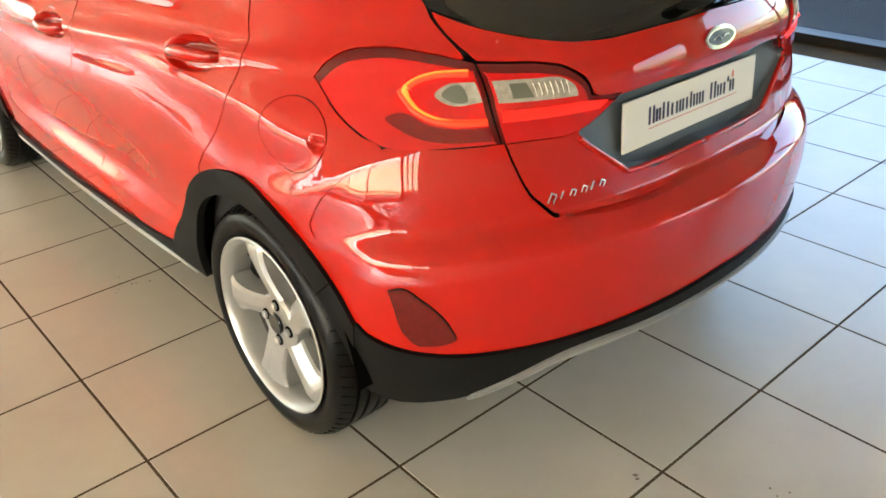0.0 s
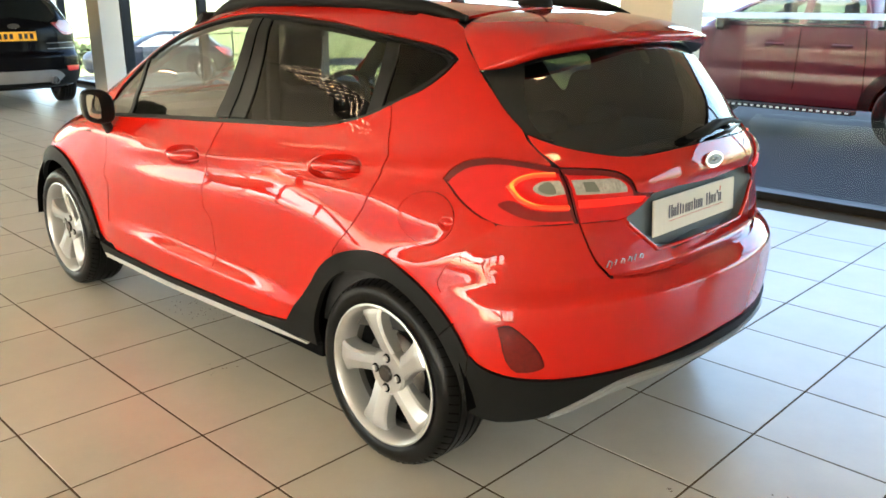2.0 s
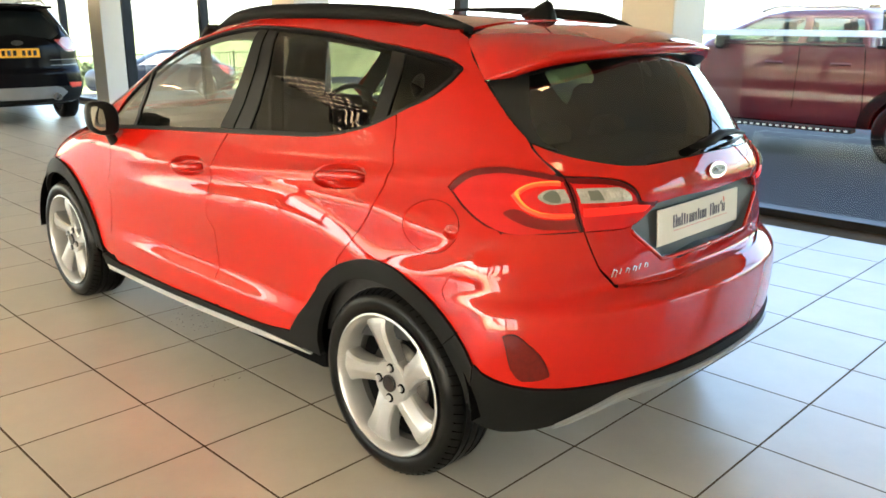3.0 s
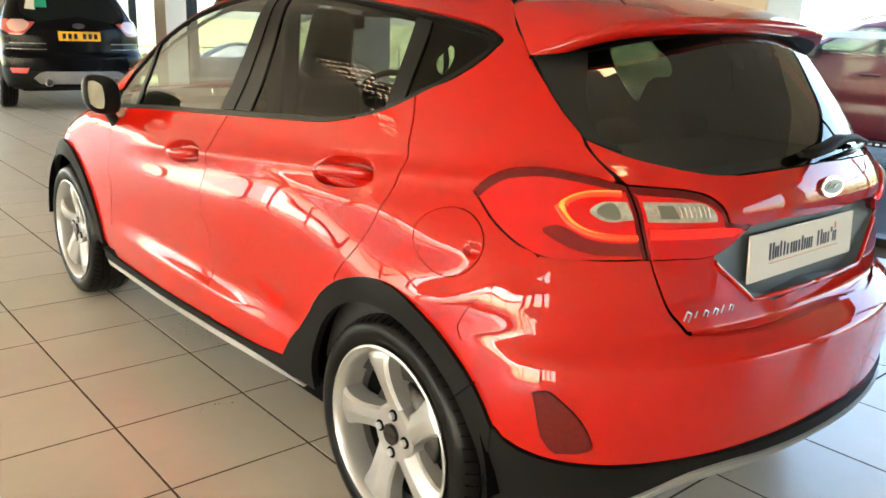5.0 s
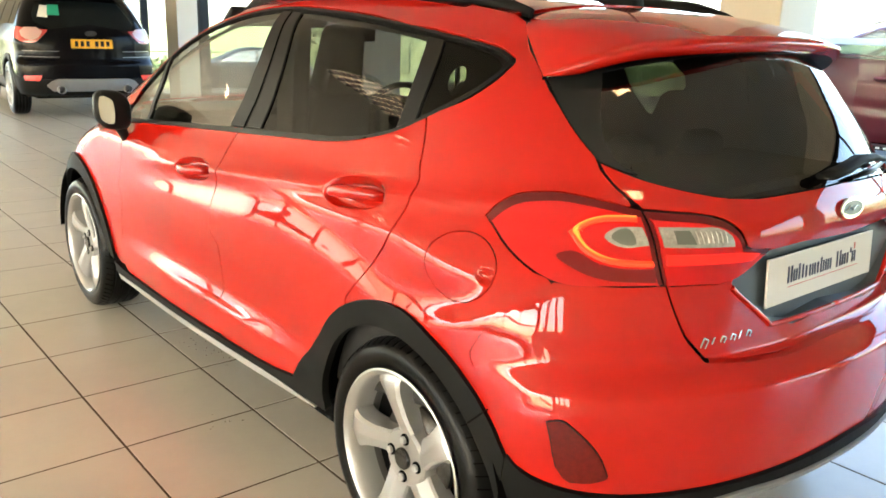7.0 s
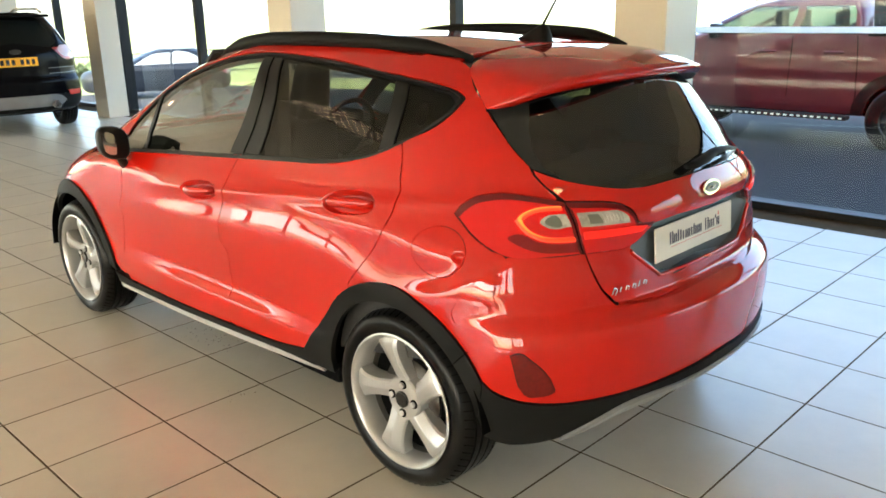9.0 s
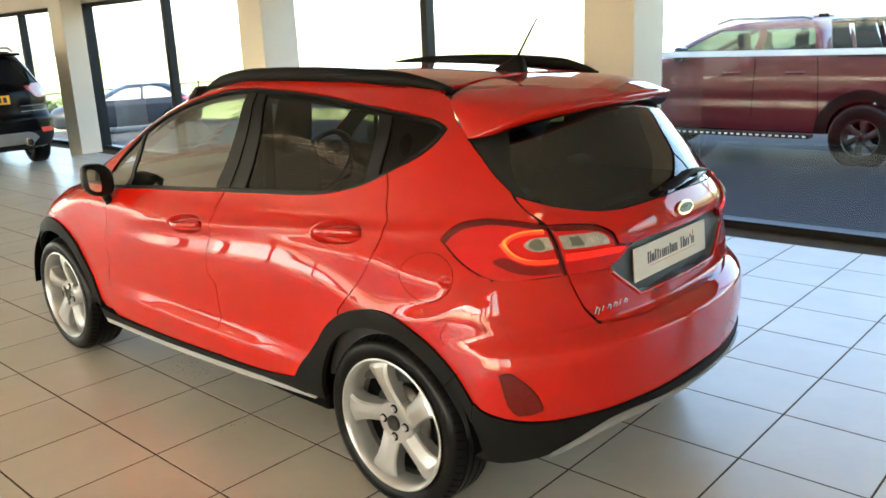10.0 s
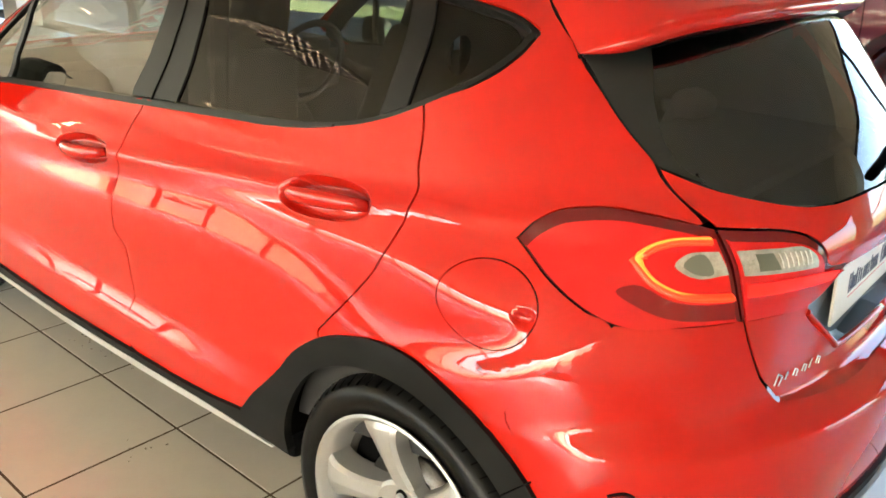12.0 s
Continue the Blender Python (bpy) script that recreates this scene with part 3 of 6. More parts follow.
TRIM_GREY = shader("satin_dark_grey_trim", (0.012, 0.013, 0.013), 0.22, 0, 0, 0.35)
SKID_GREY = mottled(shader("grey_skid_paint", (0.3, 0.3, 0.3), 0.35, 0.3), (0.24, 0.24, 0.235), (0.30, 0.30, 0.29), 5, 300, (0.35, 0.5), 0.0)
DEEP_BLACK = shader("deep_black_underside", (0.004, 0.004, 0.005), 0.5, 0, 0, 0.08)
PLATE_WHITE = shader("plate_white", (0.72, 0.69, 0.62), 0.3)
PLATE_BLUE = shader("plate_navy_print", (0.008, 0.010, 0.05), 0.4)
PLATE_PINK = shader("plate_red_print", (0.6, 0.12, 0.10), 0.4)
BADGE_BLUE = shader("badge_blue", (0.020, 0.040, 0.085), 0.35, 0.0, 0.3)
MIRROR_GLASS = shader("mirror_glass", (0.85, 0.86, 0.86), 0.01, 1.0)

hatch = Body(HATCH_ROWS, hatch_shape)
car = tagged(empty("hatchback_car"), "glossy red five-door hatchback with black wheel-arch cladding and lit tail lamps", "car")


def side(y, z, *c):
    return (hatch.u_y(y, z), z, *c)


def tail(x, z, *c):
    return (hatch.u_x(x, z), z, *c)


def lift(off, dents=()):
    """The body's surface moved out by off; dents: (y, z, half length, half height, depth) pressed into the flank."""
    def place(u, z):
        p = hatch.at(u, z)
        d = off
        for y0, z0, a, b, deep in dents:
            q = (abs(p.y - y0) / a) ** 2.4 + (abs(z - z0 + 0.09 * (p.y - y0)) / b) ** 2.4
            if q < 1 and p.x * (1 if u >= 0 else -1) < 0:
                t = min((1 - q) / 0.42, 1)
                d -= deep * t * t * (3 - 2 * t)
        return p + hatch.normal(u, z) * d if d else p
    return place


def panel(name, polys, material, off=0.0, cell=(0.02, 0.02), thick=0.006, parent=None, label="", dents=(), both=True, steps=6, flat=False):
    """A panel on the left flank and its twin on the right."""
    polys = [p if flat else rounded(p, steps) for p in polys]
    made = []
    for sgn in (1, -1) if both else (1,):
        made.append(put(name, skin(lift(off, dents), polys if sgn > 0 else [mirror(p) for p in polys], cell, thick), material, parent or car, label))
    return made


def whole(name, halves, material, off=0.0, cell=(0.02, 0.02), thick=0.006, parent=None, label="", steps=6):
    """A panel across the tail, given by its left half."""
    polys = [rounded(p, steps) for p in halves]
    return put(name, skin(lift(off), polys + [mirror(p) for p in polys], cell, thick), material, parent or car, label)


def arch(y0, ry, rz, start, stop, n=40, zc=0.30):
    """Points of a wheel arch, angles in degrees from the rear (0) over the top (90) to the front (180)."""
    return [(y0 - ry * math.cos(radians(a)), zc + rz * math.sin(radians(a))) for a in np.linspace(start, stop, n)]


FRONT_AXLE, HUB_Z = 2.493, 0.309
G = 0.0022       # half a shut line

# window opening: outline from the rear corner forwards along the sill, back along the top
DLO_LOW = [(-0.088, 1.266), (-0.075, 1.235), (-0.030, 1.193), (0.038, 1.154), (0.090, 1.128), (0.160, 1.100), (0.240, 1.078), (0.370, 1.058), (0.590, 1.042), (0.930, 1.019), (1.350, 0.990), (1.880, 0.952)]
DLO_TOP = [(1.960, 0.985), (1.770, 1.130), (1.650, 1.208), (1.509, 1.283), (1.335, 1.346), (1.180, 1.381), (0.957, 1.399), (0.720, 1.392), (0.474, 1.376), (0.166, 1.343), (0.014, 1.320), (-0.055, 1.301), (-0.085, 1.285)]
low_z = curve([p[0] for p in DLO_LOW[2:]], [p[1] for p in DLO_LOW[2:]])


def belt(a, b, n=14):
    return [side(y, float(low_z(y))) for y in np.linspace(a, b, n)]


SEAM_RQ = [(0.053, 1.150), (0.040, 1.105), (0.028, 1.035), (0.020, 0.970), (0.040, 0.895), (0.062, 0.850), (0.125, 0.770), (0.200, 0.675), (0.255, 0.610)]
SEAM_FR = [(0.930, 1.017), (0.955, 0.960), (0.962, 0.889), (0.985, 0.773), (0.985, 0.666), (0.993, 0.547), (1.005, 0.450), (1.025, 0.325)]
SEAM_FF = [(1.865, 0.950), (1.850, 0.890), (1.850, 0.814), (1.890, 0.635), (1.950, 0.458), (1.975, 0.330)]
ARCH_FOOT = [(0.324 + 0.113 * k / 6, 0.551 - 0.117 * k / 6) for k in range(1, 7)] + [(0.437 + 0.060 * k / 4, 0.434 - 0.070 * k / 4) for k in range(1, 5)]
arch_front_edge = [p for p in arch(0.0, 0.402, 0.421, 100, 143) if p[0] > 0.255 + 0.01] + ARCH_FOOT
HANDLE_R, HANDLE_F = (0.232, 0.944), (1.150, 0.868)
CUPS = ((HANDLE_R[0], HANDLE_R[1], 0.128, 0.039, 0.026), (HANDLE_F[0], HANDLE_F[1], 0.138, 0.039, 0.026))


def cupped_door(name, outline, cup):
    """A door skin with an oval opening, and the bowl behind its handle."""
    y0, z0, a, b, deep = cup
    oval_ring = []
    for k in range(64):
        t = math.tau * k / 64
        c, s = math.cos(t), math.sin(t)
        y, z = y0 + a * math.copysign(abs(c) ** (2 / 2.4), c), math.copysign(abs(s) ** (2 / 2.4), s) * b
        z += z0 - 0.09 * (y - y0)
        oval_ring.append(side(y, z))
    poly = rounded(outline, 3)
    halves = []
    for up in (True, False):
        part_poly = clip(poly, 1, z0, up)
        arc = clip(oval_ring, 1, z0, up)
        cut = max((p for p in zip(range(len(part_poly)), part_poly) if abs(p[1][1] - z0) < 1e-6 and abs(part_poly[(p[0] + 1) % len(part_poly)][1] - z0) < 1e-6), key=lambda p: abs(p[1][0] - part_poly[(p[0] + 1) % len(part_poly)][0]))[0]
        p, q = part_poly[cut], part_poly[(cut + 1) % len(part_poly)]
        ends = [k for k in range(len(arc)) if abs(arc[k][1] - z0) < 1e-6]
        start = next(k for k in ends if abs(arc[k - 1][1] - z0) < 1e-6)
        arc = arc[start:] + arc[:start]
        if (arc[-1][0] - arc[0][0]) * (q[0] - p[0]) < 0:
            arc = arc[::-1]
        halves.append(part_poly[:cut + 1] + arc + part_poly[cut + 1:])
    skins = panel(name, halves, RED, 0, (0.014, 0.010), flat=True)
    for sgn, door in zip((1, -1), skins):
        ring = oval_ring if sgn > 0 else mirror(oval_ring)
        put("handle_cup", skin(lift(-0.0005, (cup,)), [ring], (0.005, 0.004), 0, e=0.003), RED, door, "hollow behind the door handle")
    return skins


# rear and front doors
rear_door = belt(0.053 + G, 0.93 - G)
rear_door = [(*rear_door[0][:2], 1)] + rear_door[1:] + [side(y - G, z) for y, z in SEAM_FR] + [side(0.99, 0.318, 1), side(0.65, 0.334), side(0.50, 0.352, 1)]
rear_door += [side(*p) for p in arch_front_edge[::-1]] + [side(y + G, z) for y, z in SEAM_RQ[:0:-1]]
cupped_door("rear_door", rear_door, CUPS[0])
front_door = belt(0.93 + G, 1.865 - G) + [side(y - G, z) for y, z in SEAM_FF] + [side(1.95, 0.302, 1), side(1.43, 0.305), side(1.03, 0.318, 1)]
front_door += [side(y + G, z) for y, z in SEAM_FR[::-1]]
cupped_door("front_door", front_door, CUPS[1])

# quarter panel with the fuel flap's opening, up over the rear pillar and the roof edge
FUEL_Y, FUEL_Z, FUEL_R = -0.179, 0.853, 0.0835
TAIL_SEAM = [(-0.030, 1.372), (-0.060, 1.348), (-0.104, 1.312), (-0.168, 1.253), (-0.228, 1.196), (-0.284, 1.142), (-0.338, 1.094), (-0.354, 1.073), (-0.388, 1.042), (-0.438, 1.008)]


def flap(a, b, r, n=26):
    return [side(FUEL_Y + r * (0.323 * math.cos(radians(t)) - 1.048 * math.sin(radians(t))), FUEL_Z + r * (0.850 * math.cos(radians(t)) + 0.198 * math.sin(radians(t)))) for t in np.linspace(a, b, n)]


LAMP_TIP = (-0.195, 0.963)
LAMP_TOP = [(-0.213, 0.990), (-0.236, 1.010), (-0.273, 1.020), (-0.311, 1.023), (-0.362, 1.018), (-0.405, 1.011)]
LAMP_LOW = [(-0.375, 0.859), (-0.336, 0.873), (-0.290, 0.898), (-0.249, 0.924)]
arch_top = [p for p in arch(0.0, 0.402, 0.421, 50, 172) if p[0] <= 0.262]
rear_seam = [(-0.382, 0.848), (-0.330, 0.800), (-0.285, 0.745), (-0.264, 0.668), (-0.255, 0.612)]
q_front = [side(0.053 - G, float(low_z(0.053 - G)), 1)] + [side(y - G, z) for y, z in SEAM_RQ[1:]] + [side(*p) for p in arch_top[::-1] if p[0] > FUEL_Y] + [side(FUEL_Y, 0.30 + 0.421 * math.sin(math.acos(-FUEL_Y / 0.402)), 1)]
q_front += flap(180, 360, FUEL_R + 0.5 * G)
mid_top = side(FUEL_Y, LAMP_TIP[1] + 0.03, 1)
q_front += [mid_top, side(FUEL_Y, 1.245, 1)] + [side(y, z) for y, z in ((-0.104 + 0.004, 1.308), (-0.060 + 0.004, 1.345))] + [side(-0.026, 1.370, 1), side(0.02, 1.388)]
q_front += [side(0.166, 1.347), side(0.014, 1.324), side(-0.055, 1.306), side(-0.090, 1.288), side(-0.094, 1.266), side(-0.080, 1.232), side(-0.034, 1.190), side(0.020, float(low_z(0.020)))]
q_rear = [side(FUEL_Y, 0.30 + 0.421 * math.sin(math.acos(-FUEL_Y / 0.402)), 1)] + [side(*p) for p in arch_top[::-1] if -0.24 < p[0] < FUEL_Y - 0.01]
q_rear += [side(y + G, z) for y, z in rear_seam[::-1]] + [side(y, z - 0.003) for y, z in LAMP_LOW] + [side(LAMP_TIP[0] + 0.004, LAMP_TIP[1], 1)] + [side(y + 0.002, z + 0.003) for y, z in LAMP_TOP]
q_rear += [side(y + G * 1.2, z) for y, z in TAIL_SEAM[::-1][:-3]] + [side(FUEL_Y, 1.245, 1), mid_top] + flap(0, 180, FUEL_R + 0.5 * G)
panel("quarter_panel", [q_front, q_rear], RED, 0, (0.014, 0.014), steps=3)
panel("fuel_flap", [flap(0, 345.6, FUEL_R - 0.5 * G, 26)], RED, 0.0, (0.007, 0.007), steps=2, dents=((FUEL_Y - 0.073, FUEL_Z - 0.006, 0.017, 0.012, 0.010),))

# roof edge over the side windows
edge = [(0.166, 1.348), (0.474, 1.380), (0.720, 1.396), (0.957, 1.403), (1.180, 1.386), (1.335, 1.351), (1.509, 1.289), (1.650, 1.214), (1.770, 1.136), (1.965, 0.990)]
pillar = [(2.045, 0.990), (1.850, 1.145), (1.715, 1.225), (1.575, 1.300), (1.420, 1.358), (1.250, 1.398), (1.000, 1.428), (0.720, 1.432), (0.474, 1.426), (0.166, 1.402), (0.02, 1.388)]
panel("cant_rail", [[side(y, z) for y, z in edge] + [side(y, z) for y, z in pillar]], RED, 0, (0.02, 0.014), steps=3)

# front wing, nose and bonnet
ARCH_F = arch(FRONT_AXLE, 0.415, 0.435, 8, 150)
wing = [side(y + G, z) for y, z in SEAM_FF] + [side(*p) for p in ARCH_F] + [side(2.98, 0.60), side(3.0, 0.74), side(2.86, 0.84, 1), side(2.62, 0.885), side(2.3, 0.915), side(2.08, 0.950, 1), side(1.97, 0.962, 1)]
panel("front_wing", [wing], RED, 0, (0.03, 0.014), steps=3)
bonnet = [(hatch.u_nose(x, z), z) for x, z in ((0.0, 0.79), (0.35, 0.795), (0.60, 0.815), (0.70, 0.845), (0.745, 0.885), (0.76, 0.915), (0.72, 0.950), (0.60, 0.972), (0.30, 0.985), (0.0, 0.988))]
panel("bonnet", [bonnet], RED, 0, (0.05, 0.01), steps=3)
nose = [side(2.99, 0.60), side(3.01, 0.74), side(2.87, 0.835)] + [(hatch.u_nose(x, z), z) for x, z in ((0.60, 0.808), (0.35, 0.789), (0.0, 0.784), (0.0, 0.30), (0.4, 0.30), (0.75, 0.34))] + [side(2.90, 0.42)]
panel("front_bumper", [nose], RED, 0, (0.04, 0.03), steps=1)

# rear bumper
bump = [tail(0, 0.672, 1), tail(-0.07, 0.672), tail(-0.25, 0.668), tail(-0.382, 0.673), tail(-0.468, 0.682, 1), tail(-0.483, 0.700), tail(-0.518, 0.741), tail(-0.541, 0.799), tail(-0.557, 0.852, 1)]
bump += [tail(-0.640, 0.8515), side(-0.381, 0.856, 1)] + [side(y - G, z) for y, z in rear_seam[1:]] + [side(*p) for p in arch(0, 0.402, 0.421, 50, 26, 12)[1:]]
bump += [side(-0.392, 0.462), side(-0.450, 0.436), tail(-0.72, 0.424), tail(-0.53, 0.418), tail(-0.36, 0.422), tail(-0.11, 0.432), tail(0, 0.436, 1)]
whole("rear_bumper", [bump], RED, 0, (0.016, 0.014), steps=3)

# tailgate below the glass, with the recess for the plate cut out
RECESS = [(0, 0.735), (-0.262, 0.737), (-0.284, 0.748), (-0.380, 0.822), (-0.402, 0.848), (-0.395, 0.862), (-0.330, 0.908), (-0.300, 0.913), (0, 0.913)]
gate = [tail(0, 0.680, 1), tail(-0.07, 0.680), tail(-0.25, 0.676), tail(-0.382, 0.681), tail(-0.463, 0.690, 1), tail(-0.479, 0.707), tail(-0.513, 0.744), tail(-0.536, 0.800), tail(-0.552, 0.8505, 1)]
gate += [tail(-0.490, 0.850), tail(-0.422, 0.849), tail(-0.377, 0.863), tail(-0.306, 0.917, 1), tail(-0.374, 0.926), tail(-0.390, 0.961), tail(-0.418, 0.984), tail(-0.464, 0.996), tail(-0.523, 1.001), tail(-0.563, 1.004, 1)]
gate += [tail(-0.567, 1.014), tail(-0.576, 1.042), tail(-0.582, 1.068), tail(-0.583, 1.084, 1), tail(-0.541, 1.059), tail(-0.469, 1.036), tail(-0.386, 1.021), tail(-0.18, 1.024), tail(0, 1.028, 1)]
gate += [tail(x, z, *((1,) if x == 0 else ())) for x, z in RECESS[::-1]]
tailgate = whole("tailgate", [gate], RED, 0, (0.014, 0.012), steps=3, thick=0.003)


def recess():
    """The walls and back of the plate recess."""
    bm = bmesh.new()
    left = rounded([(*p, 1) if p[0] == 0 else p for p in RECESS], 3)
    ring = [p for p in left if p[0] < -1e-6 or p[1] in (0.735, 0.913)]
    ring = ring + [(-x, z) for x, z in ring[::-1] if x < -1e-6]
    top, low = [], []
    for x, z in ring:
        p = hatch.at(hatch.u_x(x, z), z)
        top.append(bm.verts.new(p + Vector((0, 0.0025, 0))))
        low.append(bm.verts.new((x * 0.965, -0.566 - 0.10 * (0.9 - z), 0.825 + (z - 0.825) * 0.96)))
    n = len(ring)
    for i in range(n):
        bm.faces.new((top[i], top[(i + 1) % n], low[(i + 1) % n], low[i]))
    bm.faces.new(low)
    bmesh.ops.recalc_face_normals(bm, faces=bm.faces)
    return bm


put("plate_recess", recess(), RECESS_GREY, car, "dark grey satin number plate recess")
lip = [tail(x, z - 0.001) for x, z in ((-0.400, 0.838), (-0.380, 0.820), (-0.330, 0.782), (-0.284, 0.747), (-0.262, 0.736), (-0.15, 0.735), (0, 0.735))]
whole("bumper_ledge", [[tail(0, 0.655, 1), tail(-0.45, 0.66, 1), tail(-0.45, 0.70, 1), tail(0, 0.70, 1)]], RED, -0.010, (0.02, 0.02), 0)


# dark backing under the shut lines
def backing():
    polys = [[side(2.9, 0.30), side(2.9, 0.86), side(1.9, 0.93)] + belt(1.85, 0.06) + [side(-0.1, 1.19), side(FUEL_Y, 1.24)] + [side(y, z) for y, z in TAIL_SEAM[4:]] + [tail(-0.50, 1.0), tail(-0.45, 0.70), tail(-0.45, 0.44), side(-0.40, 0.46)]
             + [side(*p) for p in arch(0, 0.41, 0.43, 26, 172)] + [side(0.45, 0.30)] + [side(1.95, 0.30)] + [side(*p) for p in arch(FRONT_AXLE, 0.41, 0.43, 6, 174)]]
    panel("inner_shell", [[(*p[:2], 1) for p in polys[0]]], GAP, -0.030, (0.03, 0.03), 0, steps=1)


backing()

# ---- tail lamps and recess lip ----
lamp_outer = [side(*LAMP_TIP, 1)] + [side(*p) for p in LAMP_TOP] + [tail(-0.5695, 1.000, 1), tail(-0.5755, 0.93), tail(-0.5635, 0.856, 1), tail(-0.640, 0.855)] + [side(*p) for p in LAMP_LOW]
lamp_inner = [tail(-0.5655, 0.999, 1), tail(-0.523, 0.996), tail(-0.464, 0.991), tail(-0.423, 0.979), tail(-0.398, 0.958), tail(-0.381, 0.923, 1), tail(-0.313, 0.915, 1), tail(-0.380, 0.866), tail(-0.424, 0.852), tail(-0.490, 0.853), tail(-0.5595, 0.854, 1), tail(-0.5715, 0.93)]


def inset(poly, d):
    out = []
    n = len(poly)
    area2 = sum(poly[i - 1][0] * p[1] - p[0] * poly[i - 1][1] for i, p in enumerate(poly))
    for i in range(n):
        a, b, c = (np.array(poly[(i + k) % n][:2]) for k in (-1, 0, 1))
        t = (b - a) / (np.linalg.norm(b - a) + 1e-9) + (c - b) / (np.linalg.norm(c - b) + 1e-9)
        t /= np.linalg.norm(t) + 1e-9
        nrm = np.array((-t[1], t[0])) * (1 if area2 > 0 else -1)
        out.append((float(b[0] + nrm[0] * d), float(b[1] + nrm[1] * d)))
    return out


def on_skin(points, off):
    """Points of the skin, lifted by off, along (u, z) places."""
    return [hatch.at(u, z) + hatch.normal(u, z) * off for u, z in points]


def ribbon(name, path, radius, off, material, parent, sgn, label="", flat=1.0):
    pts = [p[:2] for p in path]
    fine = []
    for i in range(len(pts) - 1):
        for k in range(5):
            p0, p1, p2, p3 = pts[max(i - 1, 0)], pts[i], pts[i + 1], pts[min(i + 2, len(pts) - 1)]
            t = k / 5
            fine.append(tuple(0.5 * (2 * p1[c] + (p2[c] - p0[c]) * t + (2 * p0[c] - 5 * p1[c] + 4 * p2[c] - p3[c]) * t * t + (3 * p1[c] - p0[c] - 3 * p2[c] + p3[c]) * t ** 3) for c in (0, 1)))
    fine.append(pts[-1])
    pts3 = on_skin([(u * sgn, z) for u, z in fine], off)
    return put(name, tube(pts3, radius, 8, flat=flat), material, parent, label)


for sgn in (1, -1):
    ribbon("recess_lip", lip, 0.0065, 0.0005, RED, car, sgn, "rolled red lower lip of the plate recess")
    ribbon("wing_badge", [side(2.00, 0.868), side(2.03, 0.866), side(2.06, 0.864)], 0.004, 0.001, GLOSS_BLACK, car, sgn, "small dark wing badge", 0.5)
    for kind, outline in (("outer", lamp_outer), ("inner", lamp_inner)):
        lamp = put("tail_lamp", skin(lift(0.001), [rounded(outline if sgn > 0 else mirror(outline), 5)], (0.015, 0.015), 0.02), LAMP_DARK, car, "red tail lamp with a glowing amber-red light guide")
        shape = rounded(outline, 5)
        lens = [(u, z - 0.008) for u, z in inset(shape, 0.0085)]
        put("lens", skin(lift(0.005), [lens if sgn > 0 else mirror(lens)], (0.012, 0.012), 0.004), LAMP_RED, lamp)
        if kind == "outer":
            led = [tail(-0.584, 0.984), tail(-0.606, 0.984), tail(-0.633, 0.981), tail(-0.660, 0.970), tail(-0.678, 0.953), tail(-0.676, 0.925), tail(-0.660, 0.908), tail(-0.635, 0.902), tail(-0.606, 0.901), tail(-0.584, 0.901)]
            ribbon("light_halo", led, 0.0165, 0.002, LAMP_HALO, lamp, sgn, "dim red glow band", 0.4)
            ribbon("light_guide", led, 0.0078, 0.006, LAMP_LED, lamp, sgn, "glowing amber-red light guide", 0.6)
            clear = [tail(-0.645, 0.946), tail(-0.622, 0.964), tail(-0.600, 0.967), tail(-0.583, 0.967, 1), tail(-0.584, 0.935, 1), tail(-0.634, 0.932)]
            low = [tail(-0.580, 0.890, 1), tail(-0.635, 0.890), tail(-0.668, 0.896), tail(-0.697, 0.916), tail(-0.718, 0.905), tail(-0.706, 0.884), tail(-0.68, 0.870), tail(-0.578, 0.862, 1)]
            put("lower_lens", skin(lift(0.008), [rounded(low if sgn > 0 else mirror(low), 4)], (0.012, 0.012), 0.003), LAMP_DEEP, lamp)
        else:
            clear = [tail(-0.558, 0.968, 1), tail(-0.49, 0.968), tail(-0.435, 0.962), tail(-0.420, 0.948), tail(-0.416, 0.931, 1), tail(-0.560, 0.932, 1)]
            bar = [tail(-0.557, 0.918, 1), tail(-0.40, 0.917, 1), tail(-0.345, 0.911, 1), tail(-0.366, 0.896, 1), tail(-0.557, 0.897, 1)]
            put("light_bar", skin(lift(0.008), [rounded(bar if sgn > 0 else mirror(bar), 3)], (0.012, 0.012), 0.003), LAMP_BAR, lamp, "glowing red bar")
        window = [tail(-0.636, 0.946), tail(-0.620, 0.960), tail(-0.604, 0.962), tail(-0.604, 0.937), tail(-0.628, 0.936)] if kind == "outer" else [tail(-0.535, 0.962, 1), tail(-0.507, 0.962, 1), tail(-0.500, 0.938, 1), tail(-0.536, 0.938, 1)]
        put("bulb_window", skin(lift(0.0105), [rounded(window if sgn > 0 else mirror(window), 3)], (0.012, 0.012), 0.002), LAMP_GREEN, lamp, "dark grey-green bulb window")
        for k in range(7 if kind == "inner" else 0):
            x = -0.495 + 0.010 * k
            ribbon("lens_rib", [tail(x, 0.940), tail(x, 0.950), tail(x - 0.001, 0.961)], 0.0013, 0.0100, LAMP_CLEAR, lamp, sgn)
        put("clear_lens", skin(lift(0.008), [rounded(clear if sgn > 0 else mirror(clear), 4)], (0.012, 0.012), 0.003), LAMP_CLEAR, lamp, "clear ribbed reversing lens")

